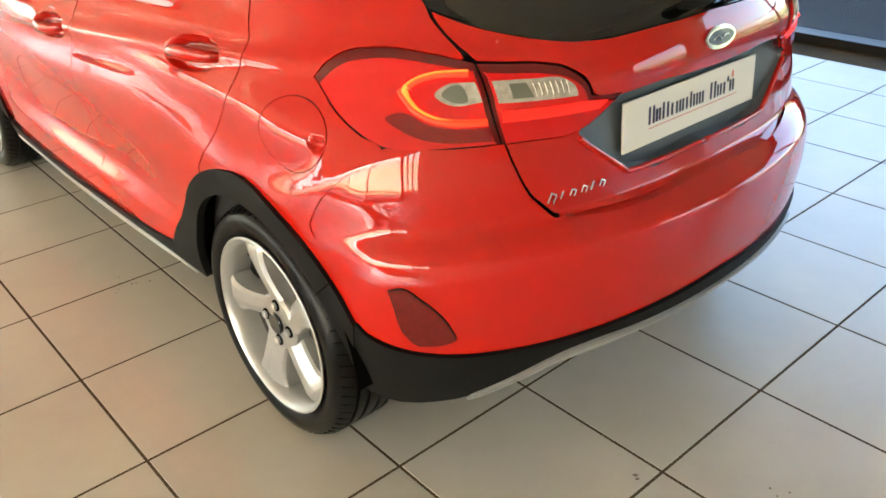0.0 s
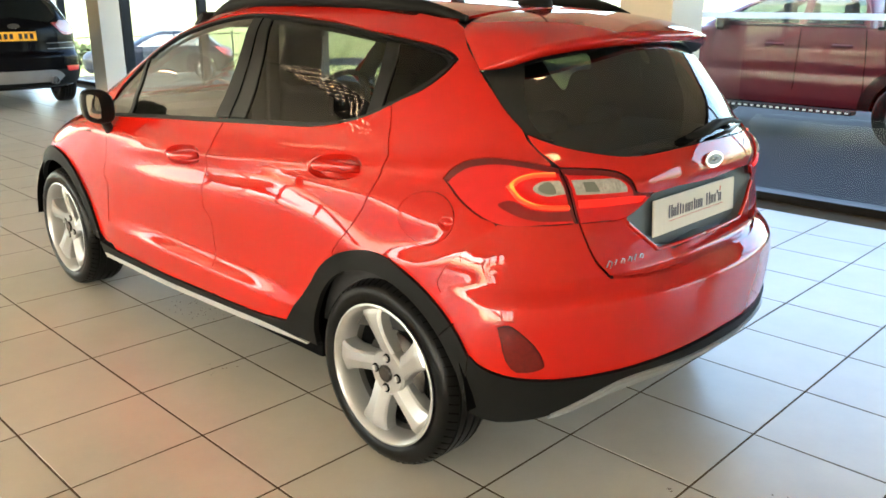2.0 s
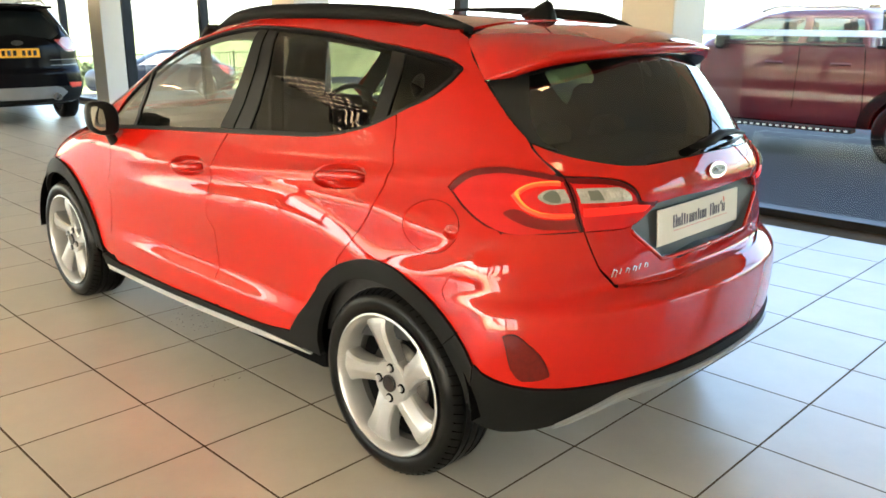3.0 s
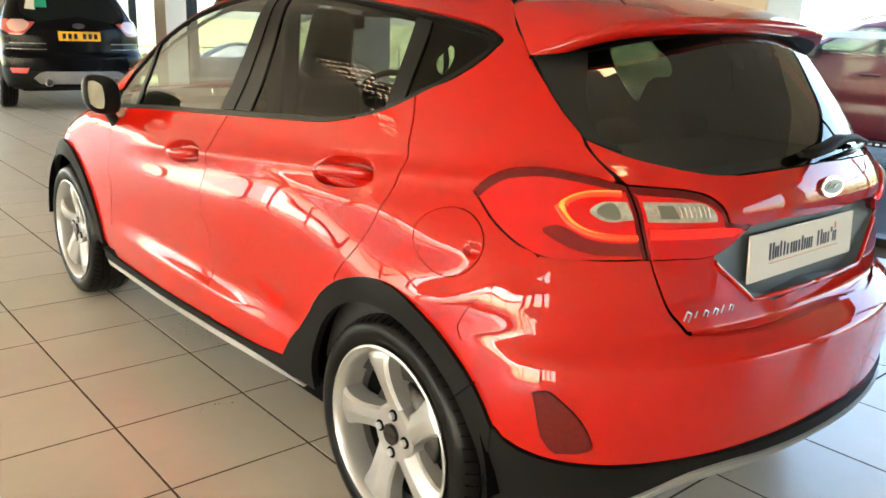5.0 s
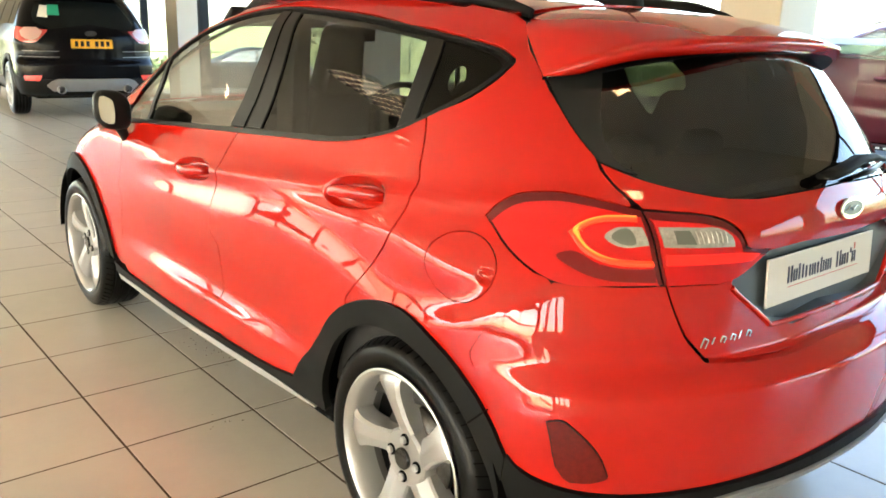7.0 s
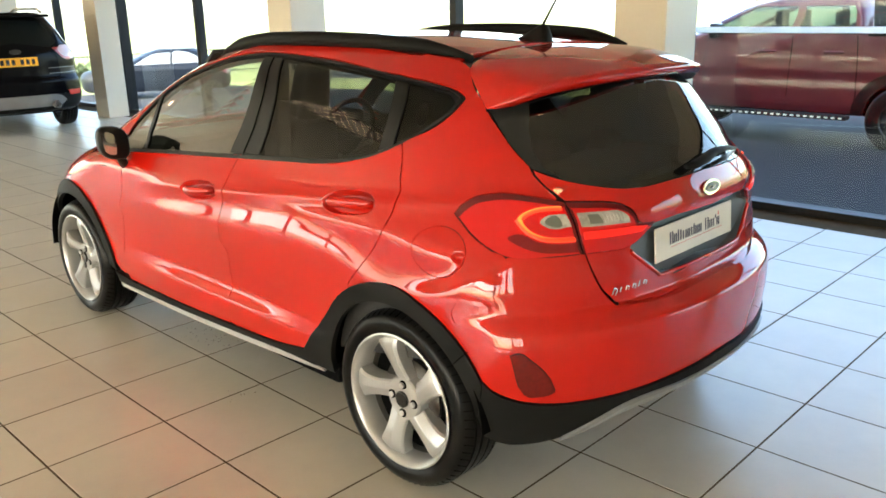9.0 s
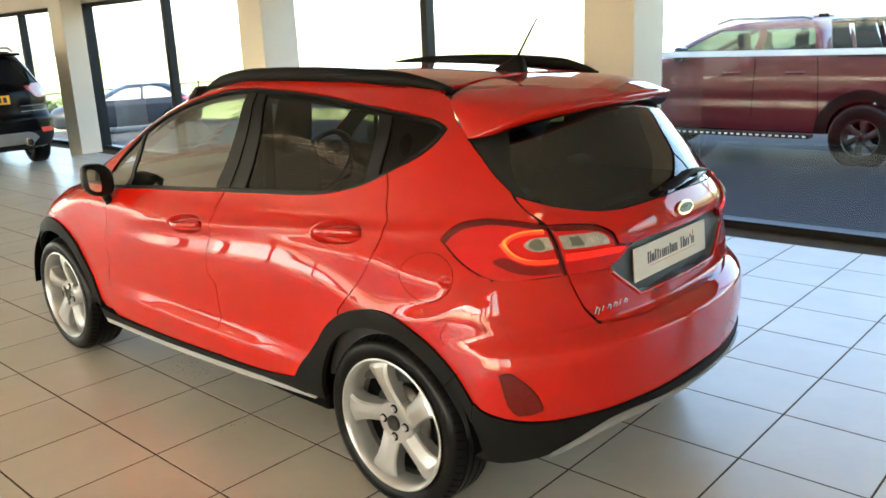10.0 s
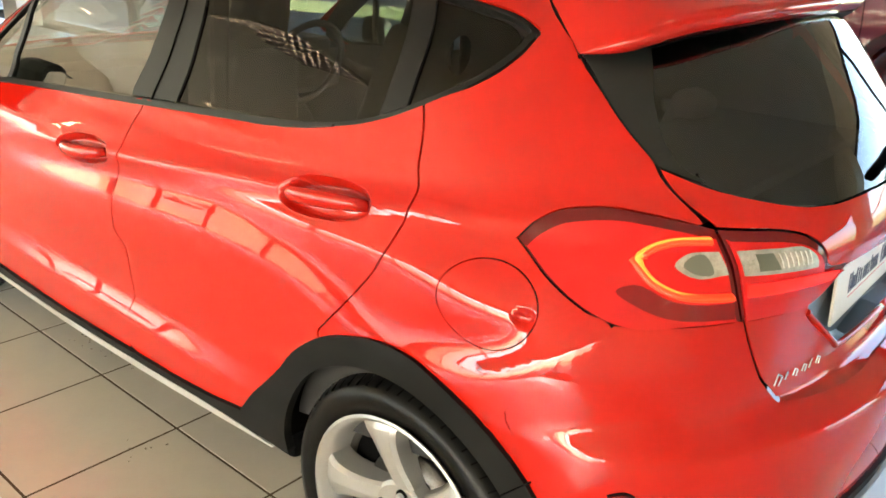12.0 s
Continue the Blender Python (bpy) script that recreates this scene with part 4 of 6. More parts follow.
# ---- glass ----
dlo = [side(y, z) for y, z in DLO_LOW] + [side(y, z) for y, z in DLO_TOP]
dlo = [(*p[:2], 1) if i in (11, 12) else p for i, p in enumerate(dlo)]
for sgn in (1, -1):
    ring = rounded(dlo if sgn > 0 else mirror(dlo), 4)
    inner = inset(ring, 0.007)
    strips = [[ring[i], ring[(i + 1) % len(ring)], inner[(i + 1) % len(ring)], inner[i]] for i in range(len(ring))]
    lined, wide = inset(ring, 0.012), inset(ring, -0.045)
    rim = [[lined[i], lined[(i + 1) % len(ring)], wide[(i + 1) % len(ring)], wide[i]] for i in range(len(ring))]
    put("pillar_lining", skin(lift(-0.03), rim, (0.03, 0.03), 0), CABIN, car, "dark cloth pillar lining")
    put("window_frame", skin(lift(-0.001), strips, (0.03, 0.03), 0.014), SATIN_BLACK, car, "black window surround")


def pane(name, outline, material, off=-0.008, label="", cell=0.03):
    for p in panel(name, [outline], material, off, (cell, cell), 0.004, label=label, steps=4):
        p.visible_shadow = material is PRIVACY_GLASS


def top_z(y):
    ys = [p[0] for p in DLO_TOP[::-1]]
    return float(np.interp(y, ys, [p[1] for p in DLO_TOP[::-1]]))


def glass_between(a, b, la, lb, n=9, low=0.003):
    """An outline between two slanted posts: lengths at the top (a, b) and at the sill (la, lb), rear to front."""
    up = [side(y, top_z(y) - 0.012) for y in np.linspace(a, b, n)]
    lo = [side(y, float(low_z(y)) + low) for y in np.linspace(lb, la, n)]
    return [(*up[0][:2], 1)] + up[1:-1] + [(*up[-1][:2], 1)] + [(*lo[0][:2], 1)] + lo[1:-1] + [(*lo[-1][:2], 1)]


pane("rear_side_glass", glass_between(0.165, 0.860, 0.148, 0.815), PRIVACY_GLASS, label="dark tinted rear side window")
pane("front_side_glass", glass_between(0.965, 1.64, 0.985, 1.70), SIDE_GLASS, label="lightly tinted front side window")
pane("quarter_light", glass_between(1.645, 1.90, 1.705, 1.90, 4), SIDE_GLASS, label="small fixed front window")
quarter = [side(0.128, 1.328, 1), side(0.014, 1.308), side(-0.050, 1.290), side(-0.070, 1.276), side(-0.064, 1.245), side(-0.020, 1.202), side(0.045, 1.163), side(0.105, 1.130, 1)]
pane("quarter_window", quarter, PRIVACY_GLASS, label="dark tinted rear quarter window")
ovals = []
for k in range(28):
    c, d = math.cos(math.tau * k / 28), math.sin(math.tau * k / 28)
    wide = side(0.045 + 0.105 * math.copysign(abs(c) ** 0.5, c), 1.245 + 0.105 * math.copysign(abs(d) ** 0.5, d), 1)
    hole = side(0.033 + 0.022 * c + 0.012 * d, 1.249 - 0.006 * c + 0.037 * d, 1)
    ovals.append((wide, hole))
panel("quarter_lining", [[ovals[k][0], ovals[(k + 1) % 28][0], ovals[(k + 1) % 28][1], ovals[k][1]] for k in range(28)], CABIN, -0.034, (0.03, 0.03), 0, steps=1, label="dark pillar lining with a small oval opening")


def around(points, centre, angle):
    """Where a ray from the centre meets a closed outline."""
    c, d = math.cos(angle), math.sin(angle)
    best = 0.0
    for (ay, az), (by, bz) in zip(points, points[1:] + points[:1]):
        ay, az, by, bz = ay - centre[0], az - centre[1], by - centre[0], bz - centre[1]
        p, q = ay * -d + az * c, by * -d + bz * c
        if (p > 0) != (q > 0):
            t = p / (p - q)
            best = max(best, (ay + (by - ay) * t) * c + (az + (bz - az) * t) * d)
    return centre[0] + best * c, centre[1] + best * d


FAR_GAP = [(0.500, 1.050), (0.555, 1.110), (0.595, 1.180), (0.612, 1.240), (0.590, 1.295), (0.530, 1.318), (0.415, 1.318), (0.330, 1.220), (0.325, 1.165), (0.400, 1.160), (0.445, 1.135), (0.475, 1.085)]
frame_in, frame_out = [], []
for k in range(48):
    a = math.tau * k / 48
    c, d = math.cos(a), math.sin(a)
    u, z = side(*around(FAR_GAP, (0.475, 1.20), a))
    frame_in.append((-u, z))
    u, z = side(0.49 + 0.42 * math.copysign(abs(c) ** 0.4, c), 1.19 + 0.20 * math.copysign(abs(d) ** 0.4, d))
    frame_out.append((-u, z))
put("window_lining", skin(lift(-0.034), [[frame_out[k], frame_out[(k + 1) % 48], frame_in[(k + 1) % 48], frame_in[k]] for k in range(48)], (0.03, 0.03), 0.004), CABIN, car, "dark inner lining round the far rear window")
for name, a, b, la, lb in (("pillar_trim", 0.845, 0.975, 0.800, 0.995), ("rear_post", 0.115, 0.172, 0.092, 0.154), ("front_post", 1.628, 1.655, 1.688, 1.716)):
    panel(name, [glass_between(a, b, la, lb, 5, 0.012)], SATIN_BLACK, -0.003, (0.03, 0.03), 0.012, steps=2, label="black window post")
panel("door_edge_line", [[side(0.905, 1.385, 1), side(0.909, 1.385, 1), side(0.902, 1.03, 1), side(0.898, 1.03, 1)]], GAP, 0.0, (0.02, 0.02), 0.003, steps=1)
belt_strip = [side(y, float(low_z(y)) + 0.004) for y in np.linspace(0.26, 1.88, 24)] + [side(y, float(low_z(y)) - 0.008 * min(1, (y - 0.24) / 0.2)) for y in np.linspace(1.88, 0.26, 24)]
panel("belt_strip", [belt_strip], SATIN_BLACK, 0.006, (0.04, 0.02), 0.01, steps=1)

# rear window, its black side trims
rear_glass = [tail(0, 1.032, 1), tail(-0.18, 1.028), tail(-0.386, 1.025), tail(-0.469, 1.040), tail(-0.535, 1.062), tail(-0.560, 1.085), tail(-0.563, 1.120), tail(-0.545, 1.175), tail(-0.515, 1.230), tail(-0.48, 1.285, 1), tail(-0.25, 1.335), tail(0, 1.345, 1)]
whole("rear_window", [rear_glass], REAR_GLASS, -0.004, (0.03, 0.03), 0.004, label="dark tinted rear window")
trim = [tail(-0.586, 1.090, 1), tail(-0.592, 1.142), tail(-0.589, 1.196), tail(-0.580, 1.250, 1), tail(-0.535, 1.268), tail(-0.47, 1.290, 1), tail(-0.511, 1.230), tail(-0.541, 1.175), tail(-0.559, 1.120), tail(-0.556, 1.088), tail(-0.533, 1.066), tail(-0.56, 1.074)]
header = [tail(0, 1.343, 1), tail(-0.25, 1.334), tail(-0.475, 1.286, 1), tail(-0.490, 1.272), tail(-0.42, 1.283), tail(-0.22, 1.312), tail(0, 1.318, 1)]
whole("window_header", [header], DEEP_BLACK, 0.0, (0.03, 0.03), 0.004, label="black band along the top of the rear window")
panel("window_trim", [trim], TRIM_GREY, 0.001, (0.02, 0.02), 0.01, steps=3, label="gloss black side trim of the rear window")
screen = [(hatch.u_nose(x, z), z) for x, z in ((0.0, 1.0), (0.45, 1.0), (0.66, 1.02), (0.60, 1.16), (0.52, 1.28), (0.42, 1.365), (0.2, 1.395), (0.0, 1.40))]
pane("windscreen", screen, CLEAR_GLASS, -0.006, cell=0.04)

# ---- roof, rails, spoiler, aerial ----
ROOF_C = curve((-0.50, -0.42, -0.20, 0.0, 0.25, 0.55, 0.85, 1.15, 1.40, 1.60), (1.345, 1.362, 1.397, 1.421, 1.442, 1.458, 1.463, 1.452, 1.428, 1.395))


def roof_place(x, y):
    zc = float(ROOF_C(y))
    edge_z = float(curve((-0.10, 0.02, 0.166, 0.474, 0.72, 1.0, 1.25, 1.42, 1.60), (1.355, 1.388, 1.402, 1.426, 1.432, 1.428, 1.398, 1.358, 1.29))(y))
    xe = hatch.x_at(y, edge_z)
    t = min(abs(x) / max(xe, 0.2), 1.25)
    return Vector((x, y, zc - (zc - edge_z) * t ** 2.2))


def roof_edge(y):
    return hatch.x_at(y, float(curve((-0.10, 0.02, 0.166, 0.474, 0.72, 1.0, 1.25, 1.42, 1.60), (1.355, 1.388, 1.402, 1.426, 1.432, 1.428, 1.398, 1.358, 1.29))(y)))


ys = np.linspace(0.02, 1.40, 24)
roof = [(-roof_edge(y), float(y)) for y in ys] + [(-0.3, 1.445), (0, 1.46), (0.3, 1.445)] + [(roof_edge(y), float(y)) for y in ys[::-1]] + [(0.3, 0.035), (0, 0.045), (-0.3, 0.035)]
put("roof", skin(roof_place, [roof], (0.04, 0.04), 0.01, flip=True), RED, car)
for sgn in (1, -1):
    pts, rad = [], []
    for k in range(25):
        t = k / 24
        y = 0.0 + 1.46 * t
        lift_z = 0.036 * min(1, math.sin(math.pi * t) * 2.6) ** 0.8
        x = 0.50 + 0.035 * math.sin(math.pi * t) - 0.04 * (1 - t) ** 6
        base = roof_place(-x, y).z
        pts.append((-x * sgn, y, base + lift_z * 0.55))
        rad.append(0.010 + 0.013 * min(1, math.sin(math.pi * t) * 2.2))
    put("roof_rail", tube(pts, rad, 10, flat=1.25), BLACK_PLASTIC, car, "black plastic roof rail")


def spoiler():
    """The tailgate's top: from the roof seam to the trailing edge, with a turned-under lip."""
    a = [(-0.584, -0.166, 1.256), (-0.556, -0.100, 1.315), (-0.512, -0.036, 1.364), (-0.40, 0.000, 1.396), (-0.2, 0.030, 1.416), (0, 0.040, 1.422)]
    b = [(-0.586, -0.172, 1.254), (-0.572, -0.232, 1.276), (-0.525, -0.292, 1.304), (-0.43, -0.346, 1.328), (-0.22, -0.396, 1.343), (0, -0.410, 1.347)]
    bm = bmesh.new()
    sa = [curve(range(6), [p[k] for p in a]) for k in range(3)]
    sb = [curve(range(6), [p[k] for p in b]) for k in range(3)]
    n, m = 36, 12
    ts = [5 * k / n for k in range(n + 1)]
    cols = []
    for t, s in [(t, 1) for t in ts] + [(t, -1) for t in ts[-2::-1]]:
        pa, pb = Vector([float(f(t)) for f in sa]), Vector([float(f(t)) for f in sb])
        col = []
        for k in range(m + 1):
            q = k / m
            p = pa.lerp(pb, q)
            p.z += 0.018 * math.sin(math.pi * q) * min(1, t / 2)
            col.append(p)
        lip = min(1, t / 1.6)
        col += [pb + Vector((0, 0.004, -0.012 * lip - 0.002)), pb + Vector((0, 0.02, -0.026 * lip - 0.003)), pb + Vector((0, 0.10 * lip + 0.03, -0.030 * lip - 0.004))]
        cols.append([bm.verts.new((p.x * s, p.y, p.z)) for p in col])
    for c, d in zip(cols, cols[1:]):
        for k in range(len(c) - 1):
            f = bm.faces.new((c[k], d[k], d[k + 1], c[k + 1]))
            f.smooth = True
            f.material_index = 1 if k > m + 1 else 0
    bmesh.ops.recalc_face_normals(bm, faces=bm.faces)
    return bm


put("spoiler", spoiler(), [RED, DEEP_BLACK], car, "red roof spoiler with a dark underside")
put("brake_light", box((0.30, 0.012, 0.018), (0, -0.352, 1.327), 0.004), LAMP_DARK, car, "high-level brake light")
bm = bmesh.new()
rows = []
for k, (y, w, h) in enumerate(((0.100, 0.004, 0.003), (0.065, 0.022, 0.018), (0.025, 0.031, 0.036), (-0.015, 0.033, 0.056), (-0.040, 0.030, 0.067), (-0.055, 0.027, 0.062), (-0.068, 0.022, 0.030), (-0.074, 0.016, 0.004))):
    rows.append([bm.verts.new((w * math.cos(a), y, h * max(math.sin(a), 0) ** 0.8)) for a in np.linspace(0, math.pi, 13)])
for a, b in zip(rows, rows[1:]):
    for k in range(12):
        bm.faces.new((a[k], a[k + 1], b[k + 1], b[k])).smooth = True
bm.faces.new(rows[-1])
bmesh.ops.recalc_face_normals(bm, faces=bm.faces)
aerial = put("aerial_base", bm, BLACK_PLASTIC, car, "black plastic aerial base", pose(0, 0.105, 1.424))
put("aerial_mast", tube([(0, -0.036, 0.058), (0.0, -0.080, 0.125), (0.0, -0.130, 0.198)], [0.0050, 0.0040, 0.0030], 8), BLACK_PLASTIC, aerial, "thin black aerial rod")

for sgn in (1, -1):
    ribbon("gate_seam", [side(y, z) for y, z in TAIL_SEAM[:8]], 0.0036, -0.0022, GAP, car, sgn)

# ---- cladding ----
out_r, in_r = arch(0, 0.402, 0.421, 26, 143) + ARCH_FOOT, arch(0, 0.345, 0.361, 20, 170)
arch_poly = [side(*p) for p in out_r] + [side(0.505, 0.348, 1), side(0.470, 0.308, 1)] + [side(0.338, 0.308)] + [side(*p) for p in in_r[::-1]] + [side(-0.335, 0.36)]
panel("arch_cladding", [[(*p[:2], 1) for p in arch_poly]], BLACK_PLASTIC, 0.012, (0.02, 0.02), 0.022, steps=1, label="matt black plastic wheel-arch cladding")
out_f, in_f = arch(FRONT_AXLE, 0.415, 0.435, 4, 178), arch(FRONT_AXLE, 0.350, 0.365, 6, 178)
arch_poly = [side(*p) for p in out_f] + [side(*p) for p in in_f[::-1]]
panel("arch_cladding", [[(*p[:2], 1) for p in arch_poly]], BLACK_PLASTIC, 0.012, (0.02, 0.02), 0.022, steps=1, label="matt black plastic wheel-arch cladding")
sill = [side(0.450, 0.356, 1), side(0.52, 0.352, 1), side(0.65, 0.334), side(0.99, 0.318), side(1.43, 0.305), side(1.95, 0.302), side(2.10, 0.315, 1), side(2.10, 0.260, 1), side(1.43, 0.276), side(0.97, 0.291), side(0.45, 0.302, 1)]
panel("sill_cladding", [sill], BLACK_PLASTIC, 0.010, (0.05, 0.02), 0.03, steps=3, label="matt black plastic sill cladding")
strip = [side(0.40, 0.300, 1), side(0.58, 0.306), side(0.97, 0.294), side(1.44, 0.276), side(2.08, 0.262, 1), side(2.08, 0.238, 1), side(1.44, 0.250), side(0.97, 0.268), side(0.58, 0.286), side(0.40, 0.294, 1)]
panel("sill_strip", [strip], SILVER_PLASTIC, 0.012, (0.05, 0.02), 0.02, steps=3, label="silver painted sill strip")
lower = [tail(0, 0.432, 1), tail(-0.11, 0.428), tail(-0.36, 0.418), tail(-0.53, 0.414), tail(-0.72, 0.420), side(-0.450, 0.432), side(-0.392, 0.458), side(-0.364, 0.488, 1), side(-0.33, 0.40, 1), side(-0.345, 0.30, 1), side(-0.376, 0.283), side(-0.478, 0.286), tail(-0.656, 0.300), tail(-0.58, 0.335), tail(-0.50, 0.362), tail(-0.40, 0.378), tail(-0.2, 0.380), tail(0, 0.380, 1)]
whole("rear_cladding", [lower], BLACK_PLASTIC, 0.008, (0.02, 0.016), 0.03, steps=3, label="matt black plastic lower rear bumper")
skid = [tail(0, 0.394, 1), tail(-0.28, 0.392), tail(-0.40, 0.393), tail(-0.483, 0.382), tail(-0.571, 0.346), tail(-0.655, 0.305, 1), tail(-0.662, 0.293, 1), tail(-0.60, 0.301), tail(-0.52, 0.314), tail(-0.43, 0.329), tail(-0.35, 0.341), tail(-0.27, 0.352), tail(0, 0.362, 1)]


def skid_place(u, z):
    """The skid strip's skin, drawn in under the bumper below its upper edge."""
    p = hatch.at(u, z)
    top = float(np.interp(abs(p.x), (0, 0.28, 0.40, 0.483, 0.571, 0.655), (0.394, 0.392, 0.393, 0.382, 0.346, 0.305)))
    return p + hatch.normal(u, z) * (0.016 - 0.65 * max(0.0, top - 0.010 - z))


skid = rounded(skid, 3)
put("skid_strip", skin(skid_place, [skid, mirror(skid)], (0.02, 0.008), 0.02), SKID_GREY, car, "silver painted skid strip under the bumper")
put("floor_pan", span((-0.56, -0.30, 0.21), (0.56, 3.0, 0.30), 0.02), GAP, car)
put("underside_tray", span((-0.76, 0.42, 0.20), (0.76, 2.08, 0.27), 0.02), GAP, car)
for sgn in (1, -1):
    ribbon("cladding_joint", [side(*p) for p in ((-0.318, 0.580), (-0.298, 0.560), (-0.268, 0.530))], 0.0018, 0.0125, GAP, car, sgn)

panel("seam_backing", [[side(-0.22, 0.64, 1), side(-0.24, 0.76, 1), side(-0.30, 0.83, 1), side(-0.36, 0.84, 1), side(-0.36, 0.76, 1), side(-0.31, 0.64, 1)]], RED, -0.003, (0.02, 0.02), 0, steps=1)

# reflectors in the bumper
refl = [tail(-0.794, 0.583, 1), tail(-0.776, 0.588), tail(-0.754, 0.566), tail(-0.704, 0.482), tail(-0.699, 0.464), tail(-0.712, 0.455), tail(-0.752, 0.450, 1), tail(-0.764, 0.462)]
panel("reflector_pocket", [[(u, z) for u, z in inset(rounded(refl, 4), -0.0025)]], DEEP_BLACK, 0.003, (0.02, 0.02), 0.004, flat=True)
panel("reflector", [refl], REFLECTOR, 0.005, (0.02, 0.02), 0.006, steps=5, label="dark red plastic reflector")


# door handles
def handle(at, length):
    for sgn in (1, -1):
        pts, rad = [], []
        for k in range(13):
            t = k / 12
            y = at[0] - length / 2 + length * t
            z = at[1] - 0.09 * (y - at[0]) * 1.0
            p = hatch.at(hatch.u_y(y, z) * sgn, z) + hatch.normal(hatch.u_y(y, z) * sgn, z) * (-0.014 + 0.034 * math.sin(math.pi * t) ** 0.45)
            pts.append(p)
            rad.append(0.008 + 0.004 * math.sin(math.pi * t) ** 0.6)
        put("door_handle", tube(pts, rad, 10, flat=1.5), RED, car, "body-coloured red door handle")


handle(HANDLE_R, 0.215)
handle(HANDLE_F, 0.215)


# mirrors
def wing_mirror(sgn):
    bm = bmesh.new()
    bmesh.ops.create_uvsphere(bm, u_segments=32, v_segments=18, radius=1)
    for v in bm.verts:
        x, y, z = v.co
        p = lambda c: math.copysign(abs(c) ** 0.72, c)
        v.co = (p(x) * 0.090, p(y) * 0.075 if y > 0 else -(abs(y) ** 0.45) * 0.035, p(z) * 0.080 - 0.015 * x)
    for f in bm.faces:
        f.smooth = True
    thing = put("door_mirror", bm, SATIN_BLACK, car, "black door mirror on a stalk", pose(-0.892 * sgn, 1.800, 1.002, 0, 0, -8 * sgn) @ Matrix.Diagonal((0.76, 0.95, 0.93, 1)))
    bm = cylinder(1, 0.020, pose(0, 0, 0, 90), 40)
    for v in bm.verts:
        k = max(abs(v.co.x), abs(v.co.z)) ** -0.45
        v.co = (v.co.x * k * 0.037 - 0.033 * sgn, v.co.y - 0.0290, v.co.z * k * 0.054 - 0.012 * v.co.x)
    put("mirror_glass", bm, MIRROR_GLASS, thing, "silvered mirror glass", pose(0, -0.003, 0, -5))
    put("stalk", tube([(0.02 * sgn, 0.01, -0.05), (0.045 * sgn, 0.015, -0.09), (0.078 * sgn, 0.05, -0.145)], [0.042, 0.030, 0.024], 12, flat=0.7), SATIN_BLACK, thing)


wing_mirror(1)
wing_mirror(-1)

# badge, script, wiper
badge_at = hatch.at(0, 0.974) + Vector((0, -0.004, 0))


def oval(a, b, depth):
    bm = cylinder(1, depth, pose(0, 0, 0, 90), 40)
    for v in bm.verts:
        v.co.x *= a
        v.co.z *= b
    rim = [e for e in bm.edges if e.calc_face_angle(0) > 1]
    bmesh.ops.bevel(bm, geom=rim, offset=depth * 0.3, segments=2, affect="EDGES")
    return bm


badge = put("badge", oval(0.058, 0.025, 0.008), CHROME, car, "oval chrome-rimmed blue badge", Matrix.Translation(badge_at) @ pose(0, 0, 0, -12))
put("badge_field", oval(0.051, 0.0195, 0.010), BADGE_BLUE, badge)
put("badge_mark", tube([(-0.034, -0.0052, -0.002), (-0.018, -0.0052, 0.006), (-0.004, -0.0052, -0.004), (0.012, -0.0052, 0.004), (0.034, -0.0052, -0.001)], [0.002, 0.004, 0.004, 0.004, 0.002], 8, flat=0.5), CHROME, badge)
for dx, h, wd in ((0, 0.034, 0.013), (0.020, 0.024, 0.0), (0.036, 0.022, 0.011), (0.056, 0.022, 0.011), (0.074, 0.028, 0.0), (0.090, 0.022, 0.011)):
    x = -0.474 + dx * 1.40
    u = hatch.u_x(x, 0.726)
    m = Matrix.Translation(hatch.at(u, 0.726 + dx * 0.05) + hatch.normal(u, 0.726) * 0.002) @ hatch.normal(u, 0.726).to_track_quat("-Y", "Z").to_matrix().to_4x4() @ pose(0, 0, 0, 0, 24)
    bm = box((0.0042, 0.003, h * 0.72), (0, 0, 0), 0.0010)
    if wd:
        box((0.0036, 0.003, h * 0.60), (wd, 0, 0), 0.0010, bm=bm)
        box((wd, 0.003, 0.0032), (wd / 2, 0, h * 0.29), 0.0008, bm=bm)
    put("script_bar", bm, CHROME, car, "", m)
wiper = put("rear_wiper", tube([(-0.128, -0.602, 1.056), (-0.09, -0.612, 1.058), (-0.03, -0.612, 1.066), (0.05, -0.604, 1.080), (0.15, -0.598, 1.078), (0.28, -0.572, 1.058)], [0.010, 0.019, 0.020, 0.018, 0.014, 0.008], 10, flat=0.7), BLACK_PLASTIC, car, "black rear wiper arm with its blade")
put("wiper_blade", tube([(0.03, -0.610, 1.040), (0.16, -0.596, 1.043), (0.31, -0.556, 1.046)], [0.005, 0.007, 0.005], 6), RUBBER, wiper)

# number plate with dealer print as bars
plate = put("number_plate", box((0.520, 0.006, 0.112), (0, 0, 0), 0.002), PLATE_WHITE, car, "cream plate with navy print in the tailgate recess", pose(-0.010, -0.588, 0.822, -4))
x = -0.172
for k, (wd, h, dz) in enumerate(((0.019, 0.044, 0), (0.015, 0.031, -6), (0.008, 0.042, 0), (0.011, 0.038, -2), (0.024, 0.031, -6), (0.015, 0.031, -6), (0.011, 0.031, -6), (0.007, 0.041, -1), (0.016, 0.031, -6), (0.016, 0.031, -6), (-0.014, 0, 0), (0.022, 0.044, 0), (0.016, 0.031, -6), (0.011, 0.031, -6), (0.005, 0.014, 16), (0.016, 0.031, -6))):
    if wd > 0:
        for at in ((0.15, 0.85) if wd > 0.012 else (0.5,)):
            put("print_bar", box((0.0068, 0.0012, h * 0.90), (x + wd * 1.08 * at, -0.0035, 0.008 + dz * 0.0008)), PLATE_BLUE, plate)
    x += abs(wd) * 1.08 + 0.0062
